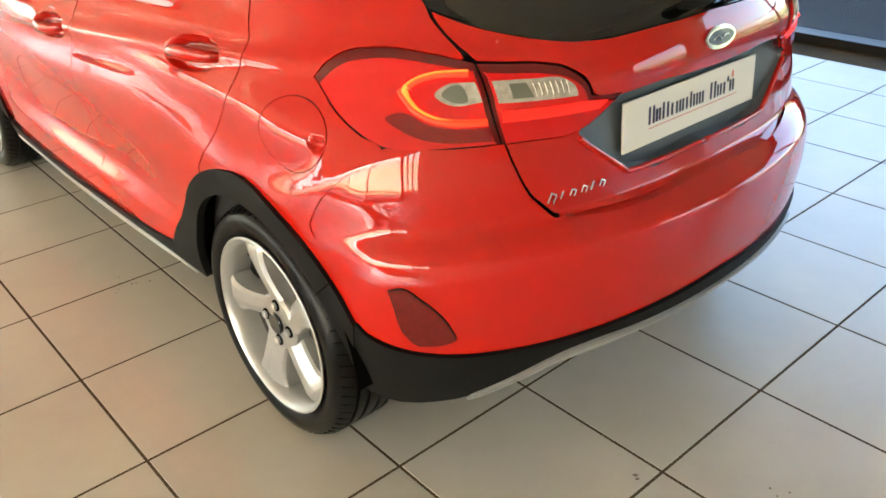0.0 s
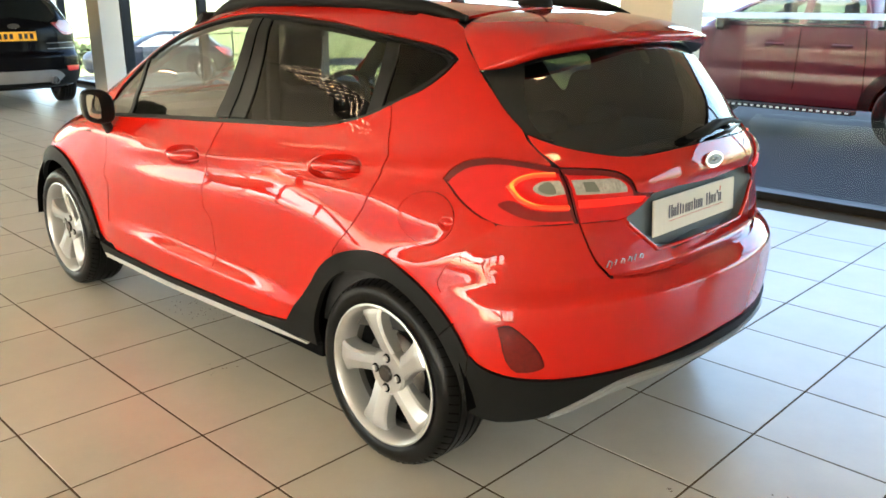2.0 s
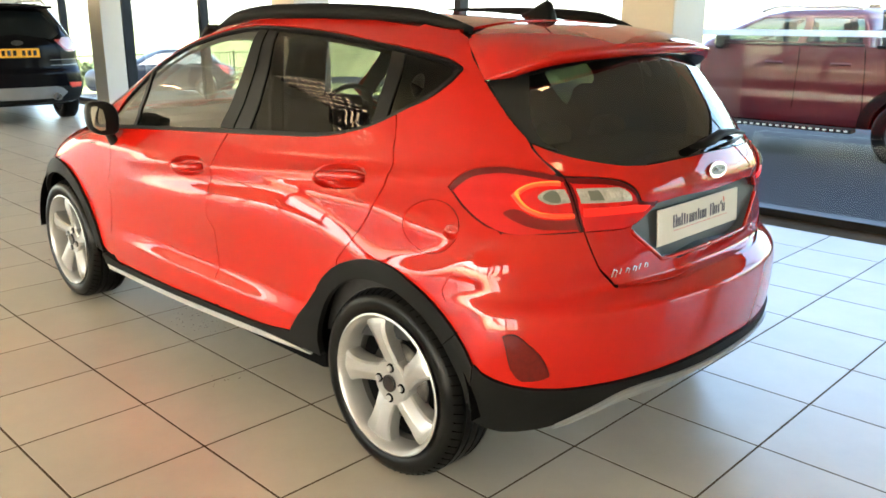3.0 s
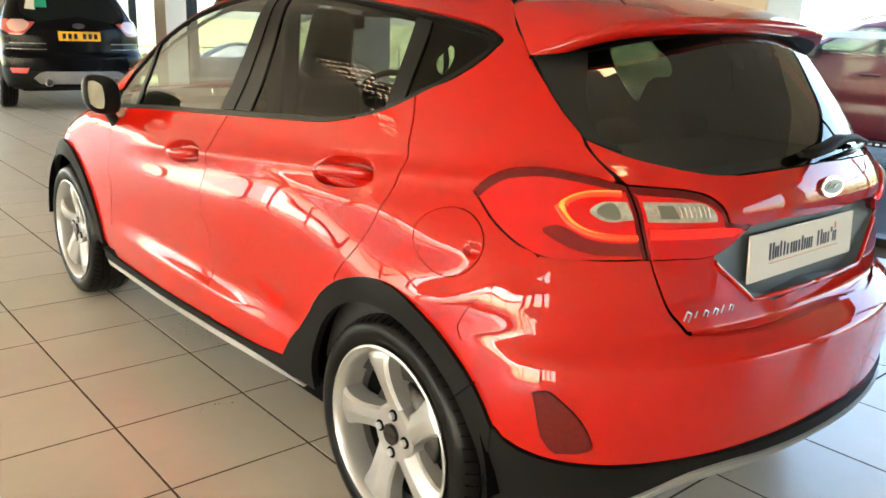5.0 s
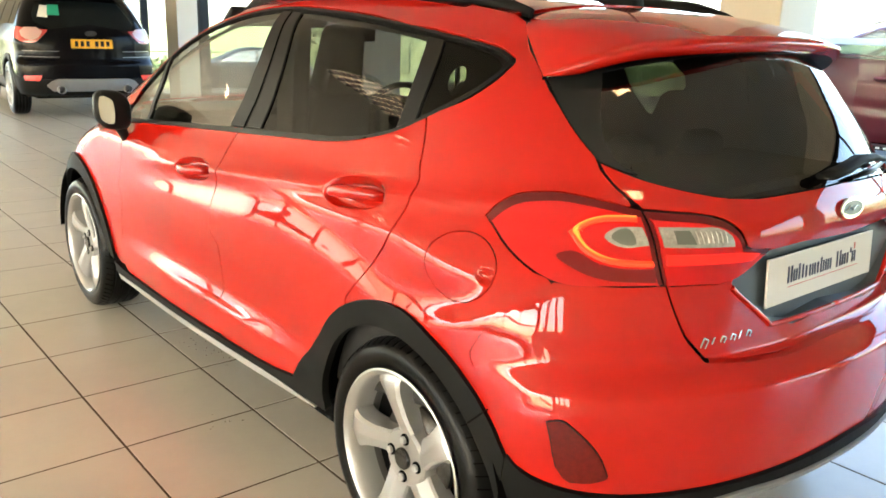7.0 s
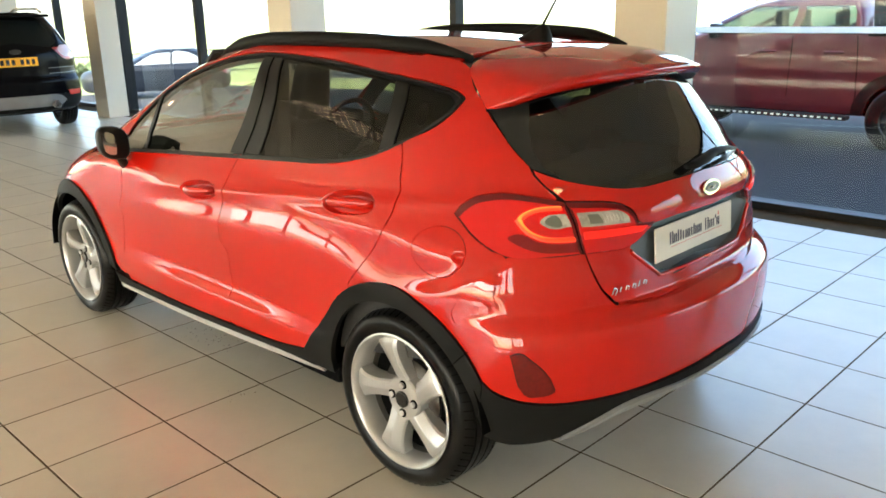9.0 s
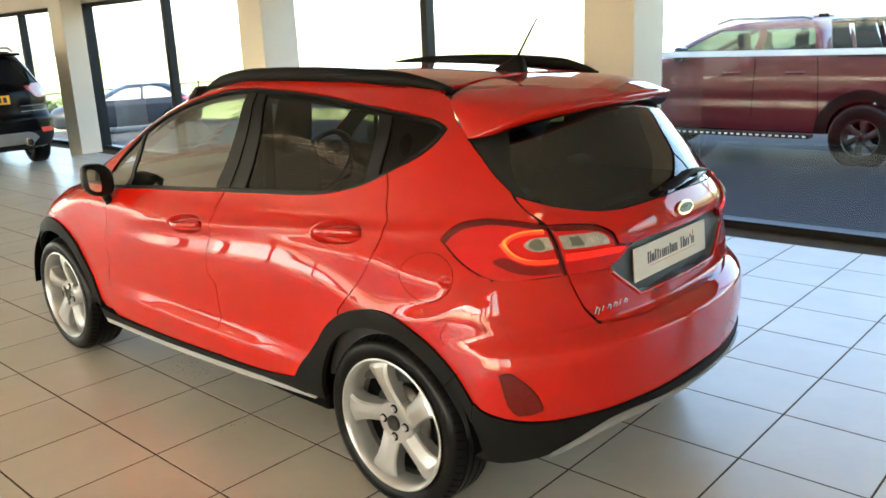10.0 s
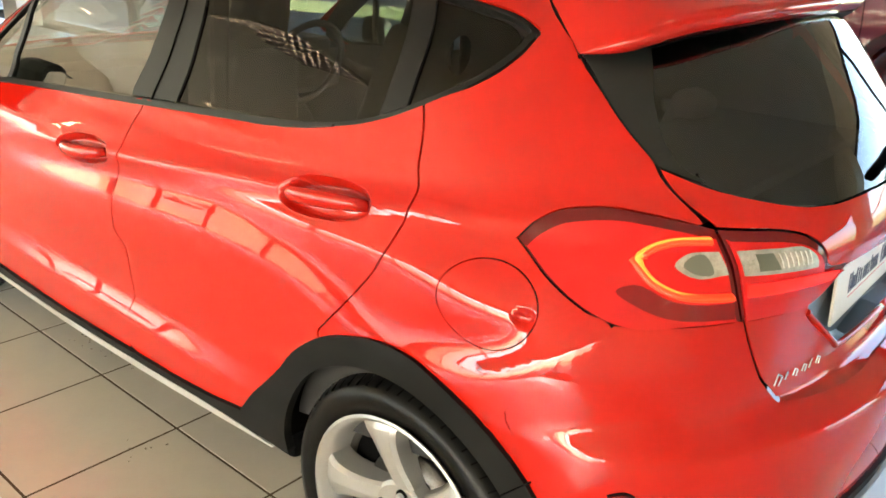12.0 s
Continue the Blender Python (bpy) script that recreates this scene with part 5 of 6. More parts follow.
put("print_line", box((0.350, 0.0010, 0.0014), (0.006, -0.0034, -0.021)), PLATE_PINK, plate)
put("print_mark", box((0.006, 0.0012, 0.016), (0.158, -0.0036, 0.030), 0.0005), PLATE_PINK, plate)


# ---- wheels ----
def lathe(profile, segments=72, bm=None):
    """Turns (radius, x) points about the x axis."""
    bm = bm or bmesh.new()
    rings = [[bm.verts.new((x, r * math.cos(k * math.tau / segments), r * math.sin(k * math.tau / segments))) for k in range(segments)] for r, x in profile]
    for a, b in zip(rings, rings[1:]):
        for k in range(segments):
            bm.faces.new((a[k], a[(k + 1) % segments], b[(k + 1) % segments], b[k])).smooth = True
    bmesh.ops.recalc_face_normals(bm, faces=bm.faces)
    return bm


def sharp(bm, angle=0.6):
    for e in bm.edges:
        if e.calc_face_angle(0) > angle:
            e.smooth = False
    return bm


def spoke(inner, outer, face, hub_face):
    """One twisted spoke along +z, its face towards -x: a flat top, a long bevel down its far side, a hoof at the rim."""
    bm = bmesh.new()
    rows = []
    for k in range(17):
        t = k / 16
        r = inner + (outer - inner) * t
        hoof = max(0.0, (t - 0.70) / 0.30)
        half = 0.042 - 0.008 * math.sin(math.pi * min(1, 1.3 * t)) + 0.002 * t + 0.022 * hoof ** 1.3
        lean = 0.030 * t - 0.012
        x = hub_face + (face - hub_face) * min(1, 1.25 * t) ** 0.9 - 0.006 * math.sin(math.pi * t)
        x += 0.010 * max(0.0, (t - 0.86) / 0.14)
        prof = [(-half - 0.004, 0.060), (-half, 0.010), (-half * 0.80, 0.001), (-half * 0.05, 0.0), (half * 0.10, 0.0015), (half * 0.86, 0.017), (half, 0.024), (half + 0.004, 0.060)]
        rows.append([bm.verts.new((x + d, c + lean, r)) for c, d in prof])
    for a, b in zip(rows, rows[1:]):
        for k in range(len(a) - 1):
            bm.faces.new((a[k], a[k + 1], b[k + 1], b[k])).smooth = True
    bmesh.ops.recalc_face_normals(bm, faces=bm.faces)
    if sum(f.normal.x for f in bm.faces) > 0:
        bmesh.ops.reverse_faces(bm, faces=bm.faces)
    return sharp(bm, 0.22)


def tyre(radius, rim, width):
    w = width / 2
    prof = [(rim - 0.012, -w + 0.020), (rim + 0.004, -w + 0.012), (rim + 0.012, -w + 0.004), (rim + (radius - rim) * 0.45, -w - 0.004), (rim + (radius - rim) * 0.75, -w + 0.004), (radius - 0.010, -w + 0.018), (radius - 0.003, -w + 0.030)]
    grooves = [-0.055, -0.02, 0.02, 0.055]
    for g in grooves:
        g *= width / 0.205
        prof += [(radius, g - 0.0055), (radius - 0.007, g - 0.004), (radius - 0.007, g + 0.004), (radius, g + 0.0055)]
    prof += [(r, -x) for r, x in prof[6::-1]]
    return sharp(lathe(prof, 88), 0.7)


def road_wheel(parent, m, radius=0.309, rim=0.236, width=0.198, spokes=5, bolts=4, alloy=None, turn=20, simple=False):
    alloy = alloy or ALLOY
    w = width / 2
    thing = empty("wheel", m)
    thing.parent = parent
    put("tyre", tyre(radius, rim - 0.004, width), RUBBER, thing, "black tyre with ribbed tread")
    barrel = [(rim - 0.004, -w + 0.006), (rim, -w), (rim - 0.006, -w - 0.002), (rim - 0.014, -w + 0.004), (rim - 0.020, -w + 0.016), (rim - 0.024, -w + 0.034), (rim - 0.029, -w + 0.072)]
    rim_part = put("rim", sharp(lathe(barrel), 0.5), alloy, thing, "silver alloy wheel")
    put("barrel", lathe([(rim - 0.029, -w + 0.072), (rim - 0.032, -w + 0.085), (rim - 0.022, w - 0.01)]), BARREL, rim_part, "inner barrel of the wheel in alloy darkened as if in shade")
    for k in range(spokes):
        put("spoke", spoke(0.035, rim - 0.012, -w + 0.012, -w + 0.036), alloy, rim_part, "", pose(0, 0, 0, turn + k * 360 / spokes))
    put("hub", sharp(lathe([(0.0005, -w + 0.026), (0.070, -w + 0.027), (0.077, -w + 0.034), (0.082, -w + 0.065)], 40), 0.6), alloy, rim_part)
    put("centre_cap", cylinder(0.0285, 0.012, pose(-w + 0.022, 0, 0, 0, 90), 28, 0.003), GLOSS_BLACK, rim_part, "dark wheel centre cap")
    for k in range(bolts):
        a = radians(turn + 18 + k * 360 / bolts)
        if not simple:
            put("nut_seat", cylinder(0.0155, 0.006, pose(-w + 0.0265, 0.052 * math.cos(a), 0.052 * math.sin(a), 0, 90), 20, 0.001), GAP, rim_part)
        put("wheel_nut", cylinder(0.0105, 0.018, pose(-w + 0.0245, 0.052 * math.cos(a), 0.052 * math.sin(a), 0, 90), 6, 0.002), SILVER_PLASTIC if not simple else STEEL, rim_part)
    if not simple:
        bm = bmesh.new()
        for k in range(64):
            for s in (-1, 1):
                bmesh.ops.create_cube(bm, size=1, matrix=pose(0, 0, 0, k * 360 / 64 + (2.8 if s > 0 else 0)) @ pose(s * (w - 0.024), 0, radius - 0.0088, 0, s * 24, 12 * s) @ Matrix.Diagonal((0.032, 0.0028, 0.006, 1)))
        put("tread_pattern", bm, GAP, thing, "cross grooves of the tyre tread")["kind"] = "stuff"
        put("dust_shield", lathe([(0.02, -w + 0.085), (rim - 0.040, -w + 0.085), (rim - 0.040, -w + 0.090), (0.02, -w + 0.090)], 40), GAP, thing)
        put("brake_disc", lathe([(0.05, -w + 0.068), (0.128, -w + 0.068), (0.128, -w + 0.080), (0.05, -w + 0.080)], 48), STEEL, thing, "grey steel brake disc")
    return thing


def wheel_well(y):
    for sgn in (1, -1):
        bm = bmesh.new()
        prof = arch(y, 0.372, 0.385, 3, 177, 26)
        rows = [[bm.verts.new((sgn * x, p, q)) for p, q in prof] for x in (-0.845, -0.60)]
        for k in range(len(prof) - 1):
            bm.faces.new((rows[0][k], rows[0][k + 1], rows[1][k + 1], rows[1][k]))
        bm.faces.new(rows[1])
        put("wheel_well", bm, GAP, car)


wheel_well(0.0)
wheel_well(FRONT_AXLE)
for y, turn in ((0.0, -15), (FRONT_AXLE, 4)):
    road_wheel(car, pose(-0.750, y, HUB_Z), turn=turn)
    road_wheel(car, pose(0.750, y, HUB_Z, 0, 0, 180), turn=turn)


# ---- cabin of the red hatchback ----
def cushion(size, centre, bevel, taper=1.0):
    """A padded block, narrower at its top by taper."""
    bm = box(size, centre, bevel, 4)
    low = centre[2] - size[2] / 2
    for v in bm.verts:
        v.co.x *= 1 + (taper - 1) * max(0.0, (v.co.z - low) / size[2]) ** 1.5
    for f in bm.faces:
        f.smooth = True
    return bm


def seat(x, y, tilt=16, base=0.32):
    thing = empty("seat", pose(x, y, base))
    thing.parent = car
    put("seat_cushion", cushion((0.46, 0.48, 0.16), (0, 0.10, 0.12), 0.05), CABIN, thing)
    put("seat_base", span((-0.20, -0.12, 0.34 - base), (0.20, 0.32, 0.06), 0.02), CABIN, thing)
    back = put("seat_back", cushion((0.46, 0.13, 0.58), (0, 0, 0.29), 0.060, 0.50), CABIN, thing, "", pose(0, -0.16, 0.16, tilt))
    put("headrest", cushion((0.185, 0.10, 0.26), (0, 0.0, 0.665), 0.045, 0.68), CABIN, back)
    for s in (-0.05, 0.05):
        put("headrest_post", cylinder(0.006, 0.12, pose(s, -0.01, 0.57), 8), CHROME, back)


for x in (-0.36, 0.36):
    seat(x, 1.36, 16, 0.42)
for x in (-0.36, 0.0, 0.36):
    seat(x, 0.36, 14, 0.13)
put("dashboard", box((1.32, 0.42, 0.22), (0, 1.98, 0.88), 0.07, 3), CABIN, car)
put("instrument_hood", box((0.34, 0.22, 0.07), (0.36, 1.82, 0.985), 0.03, 3), CABIN, car)
ring = [(0.36 + 0.182 * math.cos(a), 1.68 - 0.07 * math.sin(a), 0.92 + 0.168 * math.sin(a)) for a in np.linspace(0, math.tau, 33)[:-1]]
steer = put("steering_wheel", tube(ring, 0.014, 8, True), CABIN, car)
put("steering_hub", box((0.15, 0.05, 0.11), (0.36, 1.70, 0.915), 0.02), CABIN, steer)
put("parcel_shelf", box((1.10, 0.42, 0.03), (0, -0.18, 0.98), 0.01), CABIN, car)
put("cabin_floor", span((-0.66, -0.30, 0.30), (0.66, 2.2, 0.34)), CABIN, car)
for sgn in (-1, 1):
    bm = span((0.575, 0.920, 0.40), (0.640, 1.030, 1.37), 0.015)
    for v in bm.verts:
        v.co.x = sgn * (v.co.x - 0.30 * max(0.0, v.co.z - 1.12) ** 1.2)
    bmesh.ops.recalc_face_normals(bm, faces=bm.faces)
    put("pillar_upholstery", bm, CABIN, car, "dark inner trim of the middle pillar")
    put("sun_visor", box((0.44, 0.022, 0.10), (0, 0, 0), 0.010, 3), CABIN, car, "dark sun visor under the windscreen header", pose(0.34 * sgn, 1.47, 1.365, 55))
put("rear_view_mirror", box((0.22, 0.03, 0.06), (0, 1.48, 1.31), 0.012), SATIN_BLACK, car)
lining = [side(1.88, 0.36, 1)] + [side(1.88, 0.945, 1)] + belt(1.86, 0.06) + [side(-0.1, 1.185), side(-0.2, 1.16), side(-0.3, 1.03, 1), side(-0.3, 0.50, 1), side(0.45, 0.36, 1)]
panel("door_lining", [lining], CABIN, -0.055, (0.05, 0.05), 0, steps=1)


def headliner_place(x, y):
    return roof_place(x, y) - Vector((0, 0, 0.035))


put("headliner", skin(headliner_place, [[(x * 0.985, y) for x, y in roof]], (0.08, 0.08), 0, flip=False), CABIN_LIGHT, car)


# ---- the other vehicles ----
class Kit:
    """Panels on another car's skin."""

    def __init__(self, body, thing):
        self.b, self.thing = body, thing

    def side(self, y, z, *c):
        return (self.b.u_y(y, z), z, *c)

    def tail(self, x, z, *c):
        return (self.b.u_x(x, z), z, *c)

    def place(self, off):
        return lambda u, z: self.b.at(u, z) + (self.b.normal(u, z) * off if off else Vector((0, 0, 0)))

    def panel(self, name, outline, material, off=0.004, cell=0.05, thick=0.008, label="", sides=(1, -1), parent=None, steps=3):
        made = []
        for s in sides:
            poly = rounded(outline if s > 0 else mirror(outline), steps)
            made.append(put(name, skin(self.place(off), [poly], (cell, cell), thick), material, parent or self.thing, label))
        return made

    def across(self, name, half, material, off=0.004, cell=0.05, thick=0.008, label=""):
        poly = rounded(half, 3)
        return put(name, skin(self.place(off), [poly, mirror(poly)], (cell, cell), thick), material, self.thing, label)

    def shell(self, name, material, axles, radius, z0, z1, centre, cell=0.05):
        """Both halves of the skin with the wheel arches cut out, and a lid."""
        half = [(0.0, z0)]
        for y in axles:
            pts = [(y - radius * math.cos(a), centre + radius * math.sin(a)) for a in np.linspace(0, math.pi, 17)]
            half += [self.side(y, max(z, z0))[:2] for y, z in [(pts[0][0], z0)] + pts + [(pts[-1][0], z0)]]
        n = self.b.levels
        for z in np.arange(z0, z1 + 1e-6, 0.03):
            half.append((self.b.length[min(int(round((z - self.b.z0) / self.b.dz)), n - 1)] - 0.002, float(z)))
        half.append((0.0, float(z1)))
        ob = put(name, skin(self.place(0), [half, mirror(half)], (cell, cell), 0.02), material, self.thing)
        X, Y = self.b.level(z1 - 0.001)
        k = int(self.b.length[n - 1] / self.b.du)
        ring = [(-X[i], Y[i]) for i in range(0, k, 6)] + [(X[i], Y[i]) for i in range(k - 1, 0, -6)]
        bm = bmesh.new()
        vs = [bm.verts.new((x, y, z1)) for x, y in ring]
        mid = bm.verts.new((0, (ring[0][1] + Y[k]) / 2, z1 + 0.012))
        for i in range(len(vs)):
            bm.faces.new((vs[i], vs[(i + 1) % len(vs)], mid)).smooth = True
        bmesh.ops.recalc_face_normals(bm, faces=bm.faces)
        put("roof", bm, material, self.thing)
        return ob


def plain_shape(y, z, width):
    d = z - 0.95
    low = np.clip(1 - np.clip((z - 1.0) / 0.3, 0, 1), 0, 1)
    return width(z) * (1 - 0.012 * ((y - 1.2) / 1.5) ** 2) + low * (0.010 * np.exp(-(d / 0.025) ** 2) - 0.010 * np.exp(-((d + 0.12) / 0.07) ** 2))


BLACK_PAINT = shader("black_paint", (0.003, 0.003, 0.004), 0.14, 0, 0.0, 0.10)
MAROON_PAINT = shader("dark_red_metallic_paint", (0.080, 0.004, 0.010), 0.42, 0.25, 0.6)
CAB_GLASS = glass("lightly_tinted_glass", (0.34, 0.42, 0.46), 0.06)
BLUE_PAINT = shader("blue_black_paint", (0.004, 0.006, 0.010), 0.4, 0.0, 0.15, 0.15)
PLATE_YELLOW = shader("plate_yellow", (0.85, 0.42, 0.02), 0.35)
TEAL = shader("teal_print", (0.02, 0.36, 0.22), 0.5)
GREY_TRIM = mottled(shader("grey_bumper_trim", (0.2, 0.2, 0.2), 0.4, 0.3), (0.17, 0.17, 0.17), (0.23, 0.23, 0.23), 5, 300, (0.35, 0.5), 0.0)
DARK_GLASS = shader("dark_vehicle_glass", (0.008, 0.010, 0.010), 0.03, 0, 0.0, 0.12)
# opaque panes; the bright sky seen through them is put into the colour
PALE_GLASS = shader("sky_toned_glass", (0.13, 0.14, 0.15), 0.2, 0.0, 0.0, 0.4)
DARK_ALLOY = mottled(shader("dark_alloy", (0.2, 0.2, 0.2), 0.35, 0.8), (0.02, 0.02, 0.02), (0.06, 0.06, 0.06), 9, 300, (0.3, 0.4), 0.0)
PINK_LENS = shader("pale_pink_lens", (0.55, 0.33, 0.30), 0.25, 0, 0.5)
REFLECTOR_RED = shader("bright_red_reflector", (0.60, 0.030, 0.025), 0.25, 0, 0.3)
LAMP_TAIL_OFF = shader("tail_lamp_red_white", (0.42, 0.05, 0.045), 0.1, 0, 1.0)

SUV_ROWS = """
0.24 0.80 -0.72 3.50 0.16 0.30 4.0 0.30 0.45 3.2
0.34 0.86 -0.90 3.58 0.16 0.30 4.0 0.30 0.45 3.2
0.50 0.895 -0.94 3.62 0.16 0.30 4.0 0.30 0.45 3.2
0.66 0.90 -0.94 3.62 0.16 0.32 3.8 0.32 0.45 3.2
0.72 0.895 -0.90 3.60 0.15 0.34 3.5 0.34 0.45 3.1
0.90 0.89 -0.89 3.50 0.14 0.36 3.3 0.36 0.45 3.0
1.02 0.865 -0.88 3.30 0.13 0.38 3.2 0.36 0.45 2.9
1.08 0.845 -0.86 2.95 0.13 0.38 3.1 0.30 0.45 2.8
1.14 0.82 -0.83 2.45 0.13 0.38 3.0 0.16 0.40 2.7
1.20 0.795 -0.79 2.28 0.13 0.38 3.0 0.12 0.38 2.6
1.33 0.74 -0.70 2.02 0.13 0.38 3.0 0.12 0.36 2.6
1.43 0.685 -0.62 1.74 0.13 0.36 3.0 0.12 0.34 2.6
1.50 0.63 -0.56 1.52 0.13 0.34 3.0 0.12 0.32 2.6
1.54 0.55 -0.50 1.35 0.13 0.32 3.0 0.12 0.30 2.6
"""


def suv():
    thing = tagged(empty("suv_car", pose(1.63, 10.95, 0, 0, 0, -4.0) @ Matrix.Diagonal((1, 1, 1.05, 1))), "glossy black SUV with silver lower bumper parked on tiles", "car")
    b = Body(SUV_ROWS, plain_shape)
    k = Kit(b, thing)
    k.shell("body", BLACK_PAINT, (0.0, 2.69), 0.40, 0.26, 1.54, 0.34)
    t, s = k.tail, k.side
    k.across("rear_window", [t(0, 1.16, 1), t(-0.62, 1.17), t(-0.64, 1.22), t(-0.56, 1.42, 1), t(0, 1.45, 1)], DARK_GLASS, 0.004, label="dark tinted rear window")
    k.panel("window_sticker", [t(-0.58, 1.24, 1), t(-0.47, 1.23, 1), t(-0.43, 1.37, 1), t(-0.52, 1.38, 1)], PLATE_WHITE, 0.010, 0.04, 0.002, "white paper sticker inside the rear window", (1,), steps=1)
    k.panel("window_sticker", [t(-0.47, 1.26, 1), t(-0.33, 1.26, 1), t(-0.32, 1.385, 1), t(-0.44, 1.385, 1)], TEAL, 0.011, 0.04, 0.002, "teal green sticker inside the rear window", (1,), steps=1)
    for a, c in ((-0.28, 0.10), (0.15, 0.80), (0.86, 1.70)):
        k.panel("side_window", [s(a, 1.15, 1), s(c + (0.15 if a > 0.5 else 0), 1.13, 1), s(c - (0.25 if a > 0.5 else 0.04), 1.42, 1), s(a + (0.12 if a < 0 else 0.03), 1.42, 1)], DARK_GLASS, 0.003)
    lamps = k.panel("tail_lamp", [t(-0.850, 1.03), t(-0.83, 1.085), t(-0.70, 1.095), t(-0.50, 1.085, 1), t(-0.56, 1.02), t(-0.64, 0.945), t(-0.76, 0.935), t(-0.83, 0.965)], LAMP_TAIL_OFF, 0.012, 0.04, 0.02, "red and white tail lamp")
    for lamp, sg in zip(lamps, (1, -1)):
        poly = [t(-0.79, 1.06), t(-0.56, 1.066), t(-0.60, 1.005), t(-0.68, 0.965), t(-0.78, 1.0)]
        put("white_lens", skin(k.place(0.016), [rounded(poly if sg > 0 else mirror(poly), 3)], (0.04, 0.04), 0.004), PINK_LENS, lamp)
    k.across("lower_cladding", [t(0, 0.50, 1), t(-0.6, 0.50), t(-0.86, 0.52), s(-0.42, 0.56, 1), s(-0.40, 0.30, 1), t(-0.6, 0.30), t(0, 0.30, 1)], BLACK_PLASTIC, 0.006, label="matt black lower bumper")
    k.across("bumper_panel", [t(0, 0.50, 1), t(-0.44, 0.50, 1), t(-0.52, 0.475, 1), t(-0.58, 0.42, 1), t(-0.50, 0.35, 1), t(0, 0.35, 1)], GREY_TRIM, 0.014, label="silver bumper skid panel")
    k.panel("reflector", [t(-0.82, 0.535, 1), t(-0.62, 0.54, 1), t(-0.65, 0.475, 1), t(-0.80, 0.48, 1)], REFLECTOR_RED, 0.012, 0.05, steps=1)
    for x in (-0.42, 0.42):
        put("exhaust", lathe([(0.040, 0.0), (0.050, 0.0), (0.050, 0.10), (0.040, 0.10), (0.040, 0.0)], 24), GREY_TRIM, thing, "round dark steel exhaust tip", pose(x, -0.985, 0.370, 0, 0, 90))
    plate = put("number_plate", box((0.52, 0.008, 0.112), (0, 0, 0), 0.002), PLATE_YELLOW, thing, "yellow number plate with dark bars", pose(0, -0.915, 0.93, -4))
    for i, x in enumerate((-0.19, -0.12, -0.05, 0.06, 0.13, 0.20)):
        put("plate_bar", box((0.042, 0.002, 0.066), (x, -0.005, 0)), GLOSS_BLACK, plate)
    put("badge", oval(0.075, 0.032, 0.012), STEEL, thing, "oval dark badge", pose(0, -0.895, 1.055, -8))
    for z, a in ((0.835, 0.80), (0.765, 0.84)):
        k.panel("bumper_strip", [t(-0.40, z - 0.004, 1), t(-0.6, z - 0.004), t(-a, z - 0.004, 1), t(-a, z + 0.004, 1), t(-0.6, z + 0.004), t(-0.40, z + 0.004, 1)], GREY_TRIM, 0.006, label="slim grey bumper strip")
    put("spoiler", box((1.10, 0.22, 0.035), (0, -0.60, 1.495), 0.014), BLACK_PAINT, thing)
    for x in (-0.60, 0.60):
        put("roof_rail", tube([(x * 0.93, -0.35, 1.535), (x * 0.93, -0.2, 1.585), (x * 0.93, 0.9, 1.59), (x * 0.9, 1.15, 1.535)], 0.016, 8), SILVER_PLASTIC, thing, "silver roof rail")
    for y in (0, 2.69):
        for sg in (1, -1):
            ring = [s(y - 0.46 * math.cos(a), 0.34 + 0.44 * math.sin(a), 1) for a in np.linspace(0.05, math.pi - 0.05, 15)] + [s(y - 0.385 * math.cos(a), 0.34 + 0.385 * math.sin(a), 1) for a in np.linspace(math.pi - 0.05, 0.05, 15)]
            k.panel("arch_cladding", ring, BLACK_PLASTIC, 0.010, 0.05, 0.03, sides=(sg,), steps=1)
        road_wheel(thing, pose(-0.79, y, 0.34), 0.34, 0.235, 0.22, 5, 5, turn=30, simple=True)
        road_wheel(thing, pose(0.79, y, 0.34, 0, 0, 180), 0.34, 0.235, 0.22, 5, 5, turn=30, simple=True)
    put("underside", span((-0.66, -0.6, 0.24), (0.66, 3.3, 0.40)), GAP, thing)
    return thing


suv()

TRUCK_ROWS = """
0.42 0.88 -1.12 4.05 0.04 0.12 4.0 0.25 0.45 3.2
0.55 0.92 -1.18 4.15 0.04 0.12 4.0 0.25 0.45 3.2
0.80 0.935 -1.20 4.17 0.04 0.12 4.0 0.28 0.45 3.2
1.05 0.935 -1.20 4.15 0.04 0.12 4.0 0.30 0.45 3.1
1.20 0.925 -1.20 4.00 0.04 0.12 4.0 0.30 0.45 3.0
1.30 0.915 -1.20 3.60 0.04 0.12 4.0 0.26 0.40 3.0
1.38 0.900 -1.20 2.95 0.04 0.12 4.0 0.15 0.30 3.0
"""
CAB_ROWS = """
1.34 0.895 0.50 3.10 0.02 0.10 4.0 0.20 0.30 3.0
1.42 0.875 0.51 2.98 0.02 0.10 4.0 0.16 0.30 3.0
1.58 0.830 0.54 2.62 0.02 0.10 4.0 0.14 0.30 2.8
1.72 0.775 0.58 2.28 0.03 0.12 3.5 0.12 0.30 2.8
1.79 0.690 0.62 2.02 0.04 0.14 3.2 0.12 0.30 2.8
1.83 0.480 0.70 1.70 0.05 0.16 3.0 0.12 0.30 2.8
"""


